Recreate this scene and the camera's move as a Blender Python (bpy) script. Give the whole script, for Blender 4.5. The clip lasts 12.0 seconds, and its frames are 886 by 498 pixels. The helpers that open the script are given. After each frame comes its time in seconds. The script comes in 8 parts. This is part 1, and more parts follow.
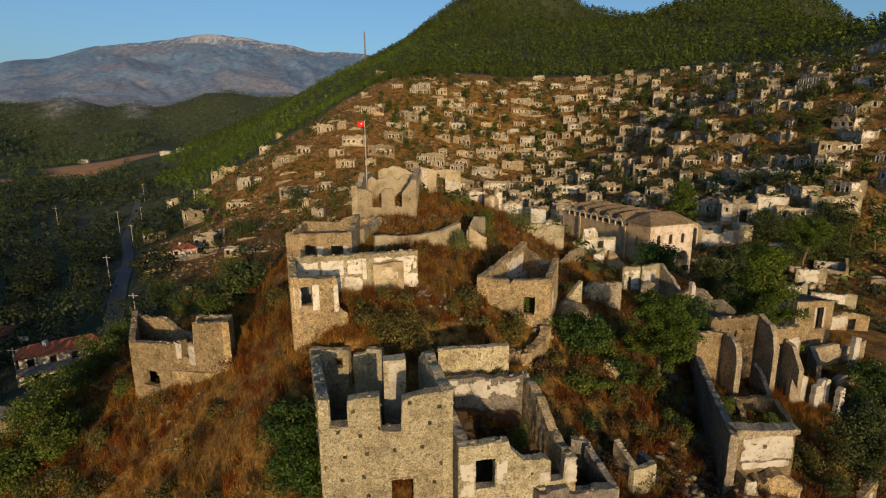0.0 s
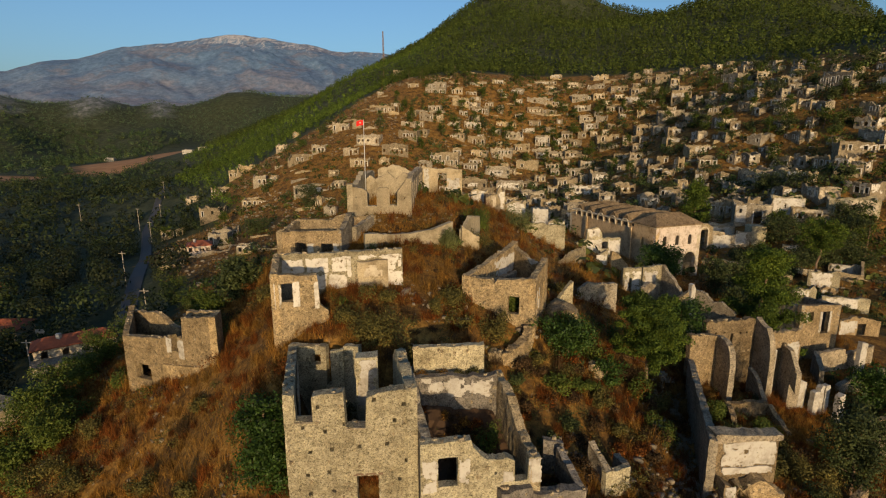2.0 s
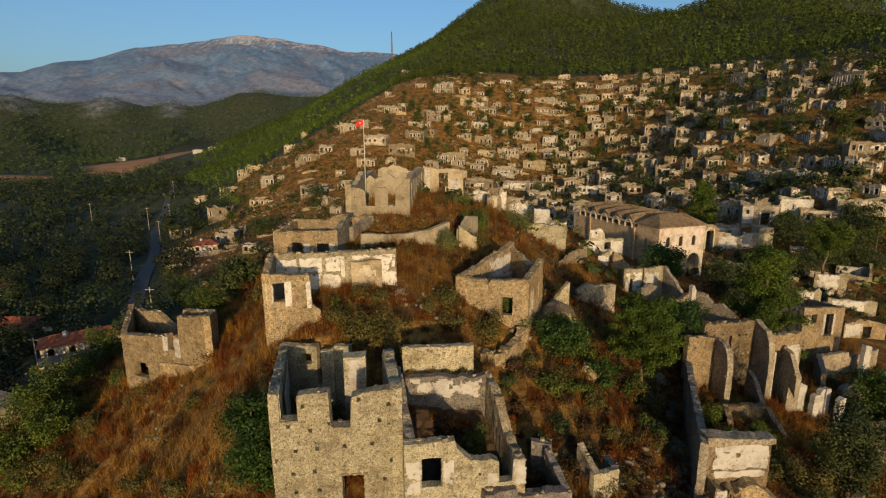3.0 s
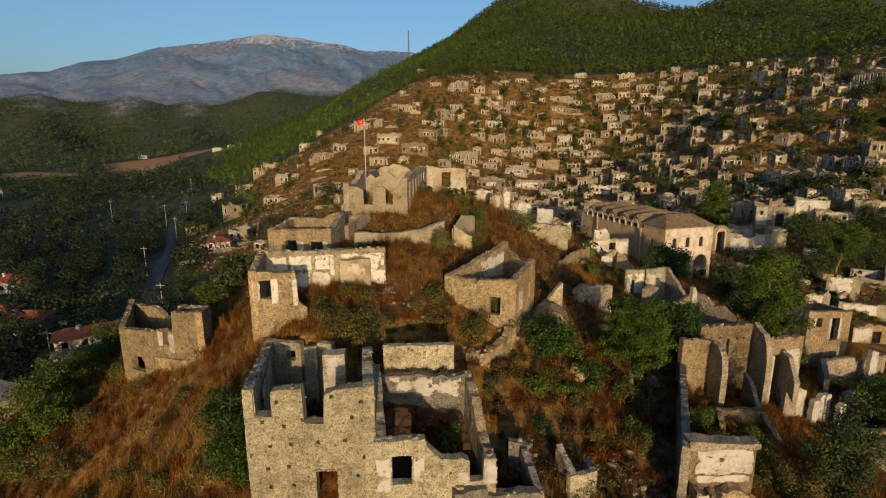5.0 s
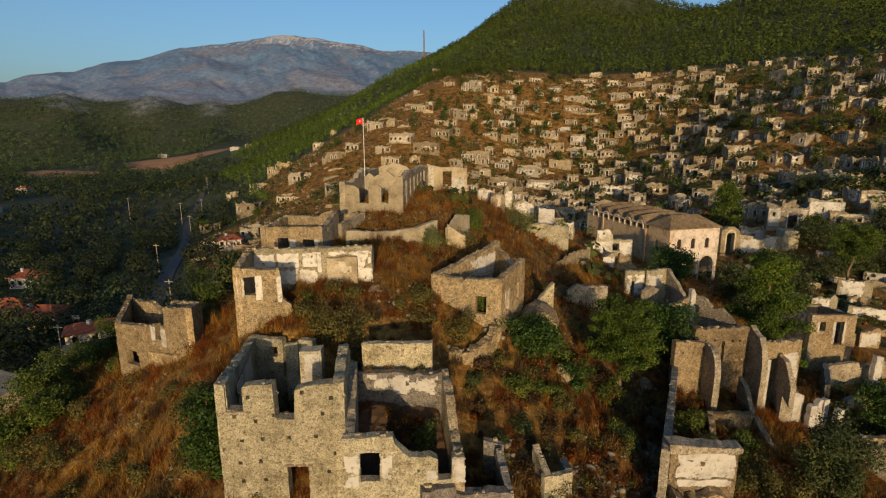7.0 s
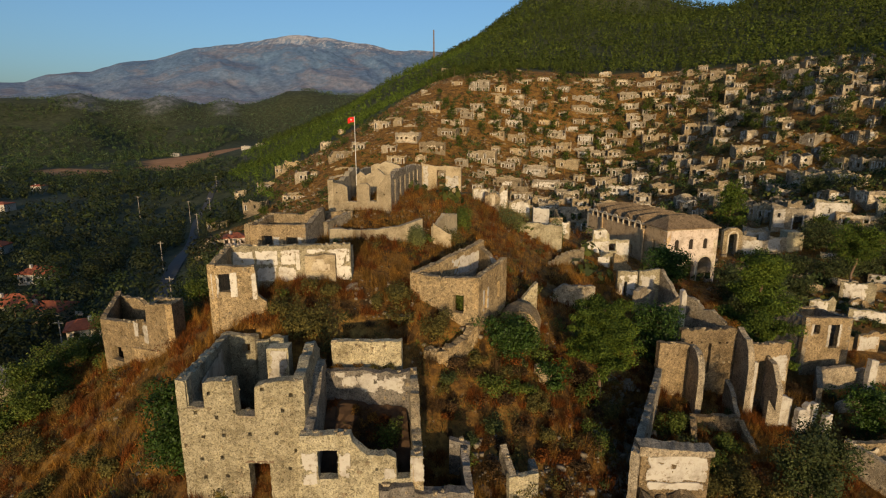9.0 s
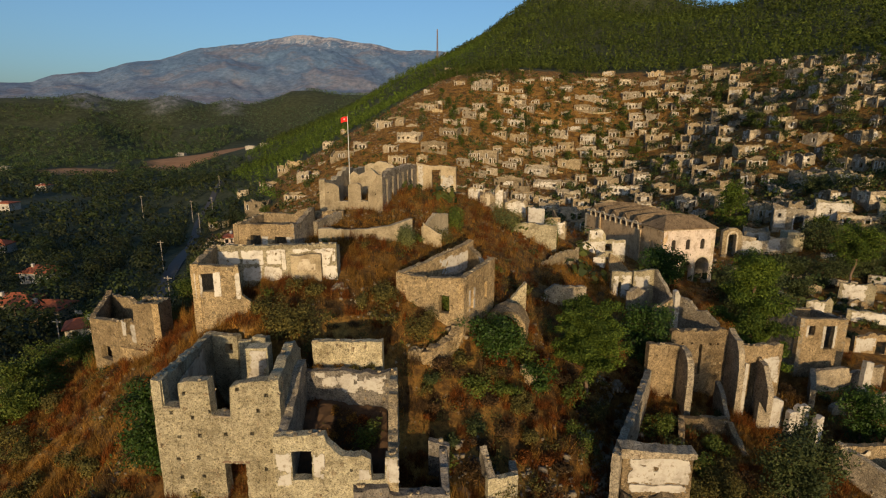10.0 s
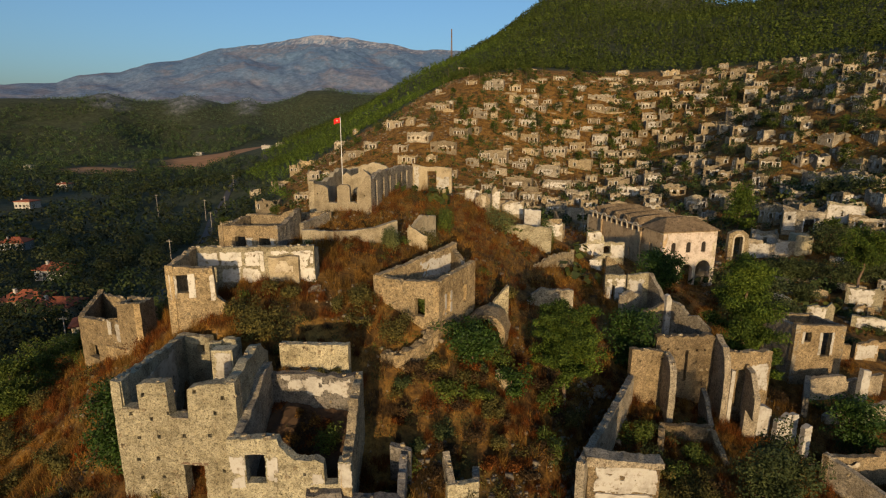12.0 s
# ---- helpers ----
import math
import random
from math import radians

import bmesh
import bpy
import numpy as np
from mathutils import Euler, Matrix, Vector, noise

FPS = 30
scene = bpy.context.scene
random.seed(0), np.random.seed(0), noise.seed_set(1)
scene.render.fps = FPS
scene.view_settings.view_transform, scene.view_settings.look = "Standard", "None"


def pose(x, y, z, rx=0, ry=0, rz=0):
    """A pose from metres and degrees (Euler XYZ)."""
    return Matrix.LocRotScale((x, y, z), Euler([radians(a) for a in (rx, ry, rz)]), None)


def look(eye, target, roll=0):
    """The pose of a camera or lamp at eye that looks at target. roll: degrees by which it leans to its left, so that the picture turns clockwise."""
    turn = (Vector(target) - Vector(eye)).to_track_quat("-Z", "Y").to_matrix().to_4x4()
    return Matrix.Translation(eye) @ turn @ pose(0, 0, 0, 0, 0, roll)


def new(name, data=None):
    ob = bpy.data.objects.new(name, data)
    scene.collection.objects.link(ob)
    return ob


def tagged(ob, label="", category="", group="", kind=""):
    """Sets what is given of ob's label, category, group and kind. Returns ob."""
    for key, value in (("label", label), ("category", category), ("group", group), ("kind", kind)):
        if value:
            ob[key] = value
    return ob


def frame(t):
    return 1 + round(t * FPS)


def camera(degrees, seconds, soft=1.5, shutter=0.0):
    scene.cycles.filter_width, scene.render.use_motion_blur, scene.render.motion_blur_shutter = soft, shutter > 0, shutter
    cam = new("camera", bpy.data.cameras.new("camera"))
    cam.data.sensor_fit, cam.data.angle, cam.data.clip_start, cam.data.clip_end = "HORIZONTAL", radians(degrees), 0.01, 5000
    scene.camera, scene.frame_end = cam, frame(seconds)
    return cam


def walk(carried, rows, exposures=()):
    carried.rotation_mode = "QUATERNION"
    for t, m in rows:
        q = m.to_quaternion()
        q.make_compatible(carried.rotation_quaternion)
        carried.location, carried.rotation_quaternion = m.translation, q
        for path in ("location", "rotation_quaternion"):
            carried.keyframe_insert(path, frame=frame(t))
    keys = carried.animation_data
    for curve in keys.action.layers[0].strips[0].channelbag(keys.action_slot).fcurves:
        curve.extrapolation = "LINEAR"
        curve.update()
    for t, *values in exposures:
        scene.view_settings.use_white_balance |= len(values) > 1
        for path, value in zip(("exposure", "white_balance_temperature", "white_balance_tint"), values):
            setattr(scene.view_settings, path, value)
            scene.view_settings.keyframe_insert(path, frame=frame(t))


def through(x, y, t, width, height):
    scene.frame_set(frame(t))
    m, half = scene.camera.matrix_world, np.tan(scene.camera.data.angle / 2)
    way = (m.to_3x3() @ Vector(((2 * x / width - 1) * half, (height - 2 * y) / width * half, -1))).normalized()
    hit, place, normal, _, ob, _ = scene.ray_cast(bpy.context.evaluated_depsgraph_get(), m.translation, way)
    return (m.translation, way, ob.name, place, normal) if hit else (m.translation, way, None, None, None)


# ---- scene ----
cam = camera(80.2, 12.0, soft=1.15)
PATH = [
    (0, (0.489, -0.177, 49.840), (0.4527, 2.2642, 49.3050), -0.3),
    (0.5, (1.167, -0.181, 49.800), (1.1095, 2.2603, 49.2650), -0.3),
    (1, (1.864, -0.180, 49.784), (1.7840, 2.2612, 49.2478), -0.3),
    (1.5, (2.487, -0.176, 49.785), (2.3833, 2.2628, 49.2487), -0.2),
    (2, (3.162, -0.150, 49.776), (3.0370, 2.2888, 49.2385), -0.2),
    (2.5, (3.764, -0.134, 49.801), (3.6202, 2.3035, 49.2622), -0.2),
    (3, (4.366, -0.090, 49.809), (4.1985, 2.3463, 49.2715), -0.2),
    (5, (6.595, 0.000, 49.858), (6.3475, 2.4275, 49.3155), -0.1),
    (5.5, (7.143, 0.055, 49.844), (6.8780, 2.4813, 49.3002), -0.0),
    (6, (7.709, 0.107, 49.820), (7.4253, 2.5307, 49.2762), -0.0),
    (6.5, (8.265, 0.163, 49.802), (7.9625, 2.5843, 49.2582), -0.0),
    (7, (8.894, 0.246, 49.776), (8.5715, 2.6648, 49.2323), 0.0),
    (9, (11.421, 0.751, 49.649), (11.0472, 3.1622, 49.1040), 0.1),
    (9.5, (12.100, 0.950, 49.633), (11.7175, 3.3587, 49.0867), 0.1),
    (10, (12.829, 1.159, 49.626), (12.4340, 3.5665, 49.0798), 0.1),
    (10.5, (13.533, 1.336, 49.655), (13.1255, 3.7410, 49.1088), 0.1),
    (11, (14.285, 1.514, 49.709), (13.8625, 3.9165, 49.1627), 0.1),
    (11.5, (15.011, 1.714, 49.767), (14.5672, 4.1128, 49.2195), 0.1),
    (12, (15.794, 1.913, 49.870), (15.3253, 4.3068, 49.3212), 0.1),
]
walk(cam, [(t, look(eye, target, roll)) for t, eye, target, roll in PATH])

# ---- world, sun ----
SUN_AZ, SUN_EL = radians(170.5), radians(8.2)
TO_SUN = Vector((math.sin(SUN_AZ) * math.cos(SUN_EL), math.cos(SUN_AZ) * math.cos(SUN_EL), math.sin(SUN_EL)))
world = bpy.data.worlds.new("world")
scene.world = world
world.use_nodes = True
sky = world.node_tree.nodes.new("ShaderNodeTexSky")
sky.sky_type, sky.sun_disc = "NISHITA", False
sky.sun_elevation, sky.sun_rotation = SUN_EL, SUN_AZ
sky.altitude, sky.air_density, sky.dust_density, sky.ozone_density = 200, 1.0, 2.6, 3.5
backing = world.node_tree.nodes["Background"]
backing.inputs["Strength"].default_value = 0.209
world.node_tree.links.new(sky.outputs["Color"], backing.inputs["Color"])
lamp = bpy.data.lights.new("sun", "SUN")
lamp.energy, lamp.angle, lamp.color = 5.0, radians(0.6), (1.0, 0.735, 0.42)
sun = new("sun", lamp)
sun.matrix_world = look(TO_SUN * 500, (0, 0, 0))
scene.view_settings.exposure = -0.2

# ---- numbers and noise ----
rng = np.random.default_rng(7)


def value_noise(x, y, seed=0):
    x, y = np.asarray(x, float), np.asarray(y, float)
    xi, yi = np.floor(x).astype(np.int64), np.floor(y).astype(np.int64)
    fx, fy = x - xi, y - yi
    fx, fy = fx * fx * (3 - 2 * fx), fy * fy * (3 - 2 * fy)

    def at(i, j):
        h = (i * 374761393 + j * 668265263 + seed * 2147483647 + 1274126177) & 0xFFFFFFFF
        h = ((h ^ (h >> 13)) * 1274126177) & 0xFFFFFFFF
        h = h ^ (h >> 16)
        return (h & 0xFFFF) / 32767.5 - 1.0

    a, b, c, d = at(xi, yi), at(xi + 1, yi), at(xi, yi + 1), at(xi + 1, yi + 1)
    return (a * (1 - fx) + b * fx) * (1 - fy) + (c * (1 - fx) + d * fx) * fy


def fbm(x, y, size, octaves=4, seed=0):
    total, gain = 0.0, 1.0
    x, y = np.asarray(x, float) / size, np.asarray(y, float) / size
    for o in range(octaves):
        total = total + gain * value_noise(x, y, seed + o * 17)
        x, y, gain = x * 2.03 + 3.1, y * 2.03 - 1.7, gain * 0.5
    return total


# ---- the lie of the land: knolls of (x, y, radius, height) ----
VALLEY = 3.1
BROAD_KNOLLS = [
    (125.0, 775.0, 250.0, 206.02), (350.0, 167.5, 162.5, 121.03), (-40.0, 1142.5, 162.5, 119.79), (395.0, 655.0, 100.0, 95.47), (-25.0, 362.5, 62.5, 32.87),
    (-25.0, 25.0, 62.5, 24.95), (-325.0, 475.0, 100.0, -33.88), (162.5, 62.5, 62.5, -38.42), (125.0, 887.5, 62.5, 58.45), (162.5, 700.0, 62.5, -36.26),
    (50.0, 250.0, 62.5, -20.48), (-137.5, 62.5, 62.5, -11.4), (275.0, 475.0, 62.5, 25.45), (-100.0, 512.5, 62.5, 18.83), (12.5, 887.5, 62.5, 25.47),
    (-62.5, 250.0, 62.5, 19.13), (-175.0, 212.5, 62.5, -24.03), (275.0, 62.5, 62.5, -17.32), (-385.0, 1135.0, 100.0, 16.03), (275.0, 812.5, 62.5, 15.12),
    (125.0, 325.0, 62.5, 10.14), (387.5, 175.0, 62.5, 21.67), (-100.0, -50.0, 62.5, -14.95), (-250.0, 137.5, 62.5, 11.15), (87.5, 812.5, 62.5, 17.63),
    (265.0, 722.0, 40.0, -23.0),
]
MIDDLE_KNOLLS = [
    (-6.2, 62.5, 11.2, 8.74), (40.0, 30.0, 17.5, -5.45), (-50.0, 20.0, 17.5, -9.19), (0.0, 37.5, 11.2, 5.8), (0.0, 12.5, 11.2, -2.73),
    (0.0, 100.0, 17.5, 7.69), (62.5, 97.5, 27.5, -3.22), (-67.5, 81.2, 27.5, -7.77), (111.2, 227.5, 27.5, 8.53), (-25.0, 18.8, 11.2, -4.68),
    (143.8, 65.0, 27.5, 7.51), (50.0, 300.0, 42.5, -5.49), (100.0, 175.0, 11.2, -5.8), (62.5, 0.0, 27.5, -5.66), (-83.8, 195.0, 27.5, -4.13),
    (-51.2, 260.0, 27.5, 3.98), (93.8, 137.5, 11.2, 5.04), (12.5, 31.2, 11.2, -2.87), (37.5, 62.5, 11.2, -3.24), (0.0, 81.2, 11.2, 4.63),
    (-50.0, 0.0, 11.2, -2.25), (60.0, 150.0, 17.5, -2.71), (-100.0, 125.0, 42.5, 2.59), (131.2, 318.8, 11.2, 3.03),
]
SMALL_KNOLLS = [
    (-7.5, 32.5, 5.0, 1.82), (-18.8, 28.8, 5.0, -2.0), (22.5, 28.8, 5.0, 1.49), (3.8, 32.5, 5.0, -1.7), (-37.5, 47.5, 7.5, -1.28),
    (-15.0, 55.0, 5.0, 1.12), (48.8, 47.5, 7.5, -1.12), (0.0, 25.0, 5.0, -1.16), (22.5, 43.8, 5.0, -0.99), (22.5, 17.5, 5.0, -0.93),
    (0.0, 58.8, 5.0, -0.59), (7.5, 21.2, 5.0, 0.97), (-37.5, 21.2, 11.2, 0.59), (30.0, 62.5, 11.2, 0.31), (30.0, 36.2, 5.0, 0.53),
    (-22.5, 47.5, 5.0, -0.6), (-15.0, 40.0, 5.0, 0.67), (7.5, 40.0, 5.0, 0.47), (-33.8, 62.5, 5.0, -0.38), (18.8, 51.2, 5.0, 0.39),
]
# far wooded hills: bearing in degrees, height of their crest
HILL_BEARING = [-80, -60, -45.4, -44.0, -42.2, -40.9, -39.7, -37.6, -35.7, -33.9, -32.1, -30.1, -28.6, -27.0, -24.3, -22.2, -19.4, -10, 0]
HILL_HEIGHT = [70, 90, 104, 107, 120, 108, 102, 101, 116, 107, 95, 110, 94, 104, 126, 122, 102, 75, 20]
# the crest of the distant mountains: bearing in degrees, height of the crest
CREST_BEARING = [-75, -58, -46, -44.3, -42.5, -41.2, -38.8, -36.2, -32.9, -30.5, -27.5, -24.4, -22.3, -19.9, -17.4, -14, -11.1, -8.8, 0, 15]
CREST_HEIGHT = [150, 200, 285, 322, 344, 355, 407, 428, 494, 521, 549, 589, 598, 585, 562, 529, 525, 520, 430, 300]


# sunken floors inside the ruins: corners counter-clockwise, floor height
CELLARS = [([(-5.6, 24.3), (-0.3, 25.0), (-1.4, 31.6), (-8.9, 32.9)], 30.8), ([(3.6, 41.2), (7.6, 40.2), (9.2, 45.2), (7.0, 48.6)], 35.4)]


# the lane trodden down beside the long wall: corners counter-clockwise
LANE = [(15.2, 24.0), (18.4, 29.0), (23.6, 46.4), (20.6, 44.5), (16.3, 31.0)]


def hill_height(x, y):
    x, y = np.asarray(x, float), np.asarray(y, float)
    v = np.zeros(np.broadcast(x, y).shape)
    for kx, ky, r, a in BROAD_KNOLLS + MIDDLE_KNOLLS + SMALL_KNOLLS:
        v = v + a * np.exp(-((x - kx) ** 2 + (y - ky) ** 2) / (2 * r * r))
    return VALLEY + 4 * np.logaddexp(0, v / 4)


def ground_height(x, y):
    x, y = np.asarray(x, float), np.asarray(y, float)
    z = hill_height(x, y)
    d = np.hypot(x, y)
    bearing = np.degrees(np.arctan2(x, y))
    hills = np.interp(bearing, HILL_BEARING, HILL_HEIGHT) * np.exp(-((d - 1290) / 200) ** 2)
    hills = hills + 0.22 * np.interp(bearing + 6, HILL_BEARING, HILL_HEIGHT) * np.exp(-((d - 1010) / 95) ** 2) * (0.5 + 0.5 * np.sin(bearing * 0.55))
    z = np.where(y > 100, z + hills * np.clip((y - 100) / 300, 0, 1) * np.clip((-x) / 200, 0, 1), z)
    z = z + 0.22 * fbm(x, y, 5.0, 3, 3) * np.clip((d - 5) / 20, 0, 1) * np.clip(z / 12 - 0.6, 0.15, 1)
    for corners, floor_z in CELLARS:
        within = np.ones(z.shape, bool)
        for (ax, ay), (bx, by) in zip(corners, corners[1:] + corners[:1]):
            within &= (bx - ax) * (y - ay) - (by - ay) * (x - ax) > 0
        z = np.where(within, np.minimum(z, floor_z), z)
    within = np.ones(z.shape, bool)
    for (ax, ay), (bx, by) in zip(LANE, LANE[1:] + LANE[:1]):
        within &= (bx - ax) * (y - ay) - (by - ay) * (x - ax) > 0
    z = np.where(within, z - 1.1, z)
    z = z + 2.2 * fbm(x, y, 60, 3, 5) * np.clip((d - 260) / 300, 0, 1) * np.clip((z - 12) / 30, 0, 1)
    return z


def gz(x, y):
    return float(ground_height(x, y))


# ---- materials ----
def nodes_of(name, rough=0.9):
    m = bpy.data.materials.new(name)
    m.use_nodes = True
    t = m.node_tree
    p = t.nodes["Principled BSDF"]
    p.inputs["Roughness"].default_value = rough
    p.inputs["Specular IOR Level"].default_value = 0.2
    return m, t, p


def add(t, kind, **values):
    n = t.nodes.new("ShaderNode" + kind)
    for k, v in values.items():
        if k in ("operation", "blend_type", "data_type", "feature", "distance", "noise_dimensions", "attribute_name", "interpolation_type"):
            if k == "operation":
                n.operation = v
            elif k == "blend_type":
                n.blend_type = v
            elif k == "data_type":
                n.data_type = v
            elif k == "feature":
                n.feature = v
            elif k == "distance":
                n.distance = v
            elif k == "attribute_name":
                n.attribute_name = v
        else:
            n.inputs[k.replace("_", " ")].default_value = v
    return n


def ramp(t, source, *stops):
    r = t.nodes.new("ShaderNodeValToRGB")
    while len(r.color_ramp.elements) < len(stops):
        r.color_ramp.elements.new(0.5)
    for e, (at, c) in zip(r.color_ramp.elements, stops):
        e.position = at
        e.color = (*c, 1) if len(c) == 3 else c
    t.links.new(source, r.inputs["Fac"])
    return r.outputs["Color"]


def mix(t, fac, a, b, how="MIX"):
    n = t.nodes.new("ShaderNodeMix")
    n.data_type, n.blend_type = "RGBA", how
    for key, v in ((0, fac), (6, a), (7, b)):
        if isinstance(v, (int, float)):
            n.inputs[key].default_value = v
        elif isinstance(v, tuple):
            n.inputs[key].default_value = (*v, 1)
        else:
            t.links.new(v, n.inputs[key])
    return n.outputs[2]


def noise_of(t, coords, size, detail=4.0, rough=0.6):
    n = t.nodes.new("ShaderNodeTexNoise")
    n.inputs["Scale"].default_value = 1.0 / size
    n.inputs["Detail"].default_value = detail
    n.inputs["Roughness"].default_value = rough
    t.links.new(coords, n.inputs["Vector"])
    return n.outputs["Fac"]


def bumped(t, p, height, strength=0.5, distance=0.05):
    b = t.nodes.new("ShaderNodeBump")
    b.inputs["Strength"].default_value = strength
    b.inputs["Distance"].default_value = distance
    t.links.new(height, b.inputs["Height"])
    t.links.new(b.outputs["Normal"], p.inputs["Normal"])


def coords_of(t, kind="Object"):
    return t.nodes.new("ShaderNodeTexCoord").outputs[kind]


def stone_material(name, tint, mortar, stone_size=0.26, fill=0.5, wear=0.85, dark=(0.16, 0.12, 0.08)):
    """Rubble masonry: irregular stones in a pale mortar that has been smeared over much of the face."""
    m, t, p = nodes_of(name, 0.92)
    co = coords_of(t)
    warp = t.nodes.new("ShaderNodeVectorMath")
    warp.operation = "ADD"
    t.links.new(co, warp.inputs[0])
    wob = t.nodes.new("ShaderNodeTexNoise")
    wob.inputs["Scale"].default_value = 3.0
    sc = t.nodes.new("ShaderNodeVectorMath")
    sc.operation = "SCALE"
    sc.inputs["Scale"].default_value = 0.16
    t.links.new(co, wob.inputs["Vector"])
    t.links.new(wob.outputs["Color"], sc.inputs[0])
    t.links.new(sc.outputs[0], warp.inputs[1])
    cells = t.nodes.new("ShaderNodeTexVoronoi")
    cells.inputs["Scale"].default_value = 1 / stone_size
    t.links.new(warp.outputs[0], cells.inputs["Vector"])
    edges = t.nodes.new("ShaderNodeTexVoronoi")
    edges.feature = "DISTANCE_TO_EDGE"
    edges.inputs["Scale"].default_value = 1 / stone_size
    t.links.new(warp.outputs[0], edges.inputs["Vector"])
    per_stone = ramp(t, cells.outputs["Color"], (0.0, tuple(c * 0.5 for c in tint)), (0.3, tuple(c * 0.85 for c in tint)), (0.6, tuple(min(c * 1.15, 0.8) for c in tint)), (0.85, tuple(min(c * 1.5, 0.8) for c in tint)), (1.0, dark))
    joint = ramp(t, edges.outputs["Distance"], (0.0, (1, 1, 1)), (0.10, (0, 0, 0)))
    col = mix(t, joint, per_stone, mortar)
    smear = ramp(t, noise_of(t, co, 0.33, 6, 0.8), (fill - 0.05, (0, 0, 0)), (fill + 0.07, (1, 1, 1)))
    col = mix(t, smear, col, mix(t, noise_of(t, co, 0.10, 4, 0.7), tuple(c * 0.60 for c in mortar), tuple(min(c * 1.15, 0.8) for c in mortar)))
    pits = ramp(t, noise_of(t, co, 0.085, 4, 0.8), (0.39, (0.15, 0.12, 0.09)), (0.45, (0.80, 0.79, 0.77)), (0.57, (1, 1, 1)), (0.65, (1.42, 1.38, 1.3)))
    col = mix(t, wear, col, pits, "MULTIPLY")
    stain = ramp(t, noise_of(t, co, 1.9, 5, 0.7), (0.34, (0.48, 0.44, 0.38)), (0.50, (0.92, 0.90, 0.86)), (0.64, (1.1, 1.08, 1.05)))
    col = mix(t, 0.85, col, stain, "MULTIPLY")
    info = t.nodes.new("ShaderNodeObjectInfo")
    each = ramp(t, info.outputs["Random"], (0.0, (0.72, 0.70, 0.68)), (0.5, (1, 1, 1)), (1.0, (1.15, 1.10, 1.02)))
    col = mix(t, 1.0, col, each, "MULTIPLY")
    t.links.new(col, p.inputs["Base Color"])
    h = mix(t, smear, joint, (0.45, 0.45, 0.45))
    hn = mix(t, 0.45, h, noise_of(t, co, 0.07, 4))
    bumped(t, p, hn, 0.9, -0.07)
    return m


def plaster_material(name, tint):
    m, t, p = nodes_of(name, 0.88)
    co = coords_of(t)
    base = mix(t, noise_of(t, co, 0.5, 5, 0.7), tint, tuple(c * 0.8 for c in tint))
    worn = ramp(t, noise_of(t, co, 0.35, 6, 0.75), (0.54, (1, 1, 1)), (0.66, (0.42, 0.35, 0.26)))
    col = mix(t, 1.0, base, worn, "MULTIPLY")
    grime = ramp(t, noise_of(t, co, 1.3, 5, 0.7), (0.36, (0.55, 0.52, 0.48)), (0.52, (1, 1, 1)))
    col = mix(t, 0.8, col, grime, "MULTIPLY")
    t.links.new(col, p.inputs["Base Color"])
    bumped(t, p, noise_of(t, co, 0.15, 5), 0.4, 0.03)
    return m


def leaf_material(name, low, high, gloss=0.55, through=0.25, by_plant=False):
    m, t, p = nodes_of(name, gloss)
    geo = t.nodes.new("ShaderNodeNewGeometry")
    co = coords_of(t)
    col = ramp(t, geo.outputs["Random Per Island"], (0.0, low), (1.0, high))
    patch = ramp(t, noise_of(t, co, 1.6, 2), (0.35, (0.65, 0.68, 0.6)), (0.65, (1.15, 1.1, 1.0)))
    col = mix(t, 0.8, col, patch, "MULTIPLY")
    broad = ramp(t, noise_of(t, co, 5.5, 3), (0.36, (0.55, 0.58, 0.6)), (0.5, (1, 1, 1)), (0.64, (1.3, 1.2, 1.0)))
    col = mix(t, 0.75, col, broad, "MULTIPLY")
    if by_plant:
        each = t.nodes.new("ShaderNodeAttribute")
        each.attribute_name = "tint"
        col = mix(t, 1.0, col, each.outputs["Color"], "MULTIPLY")
    t.links.new(col, p.inputs["Base Color"])
    p.inputs["Subsurface Weight"].default_value = 0.0
    trans = t.nodes.new("ShaderNodeBsdfTranslucent")
    t.links.new(col, trans.inputs["Color"])
    both = t.nodes.new("ShaderNodeMixShader")
    both.inputs[0].default_value = through
    t.links.new(p.outputs[0], both.inputs[1])
    t.links.new(trans.outputs[0], both.inputs[2])
    t.links.new(both.outputs[0], t.nodes["Material Output"].inputs["Surface"])
    return m


def plain_material(name, tint, rough=0.8, size=0.4, depth=0.25, metal=0.0):
    m, t, p = nodes_of(name, rough)
    p.inputs["Metallic"].default_value = metal
    co = coords_of(t)
    col = mix(t, noise_of(t, co, size, 5, 0.7), tuple(c * (1 - depth) for c in tint), tuple(min(1, c * (1 + depth)) for c in tint))
    t.links.new(col, p.inputs["Base Color"])
    bumped(t, p, noise_of(t, co, size * 0.3, 4), 0.3, 0.02)
    return m


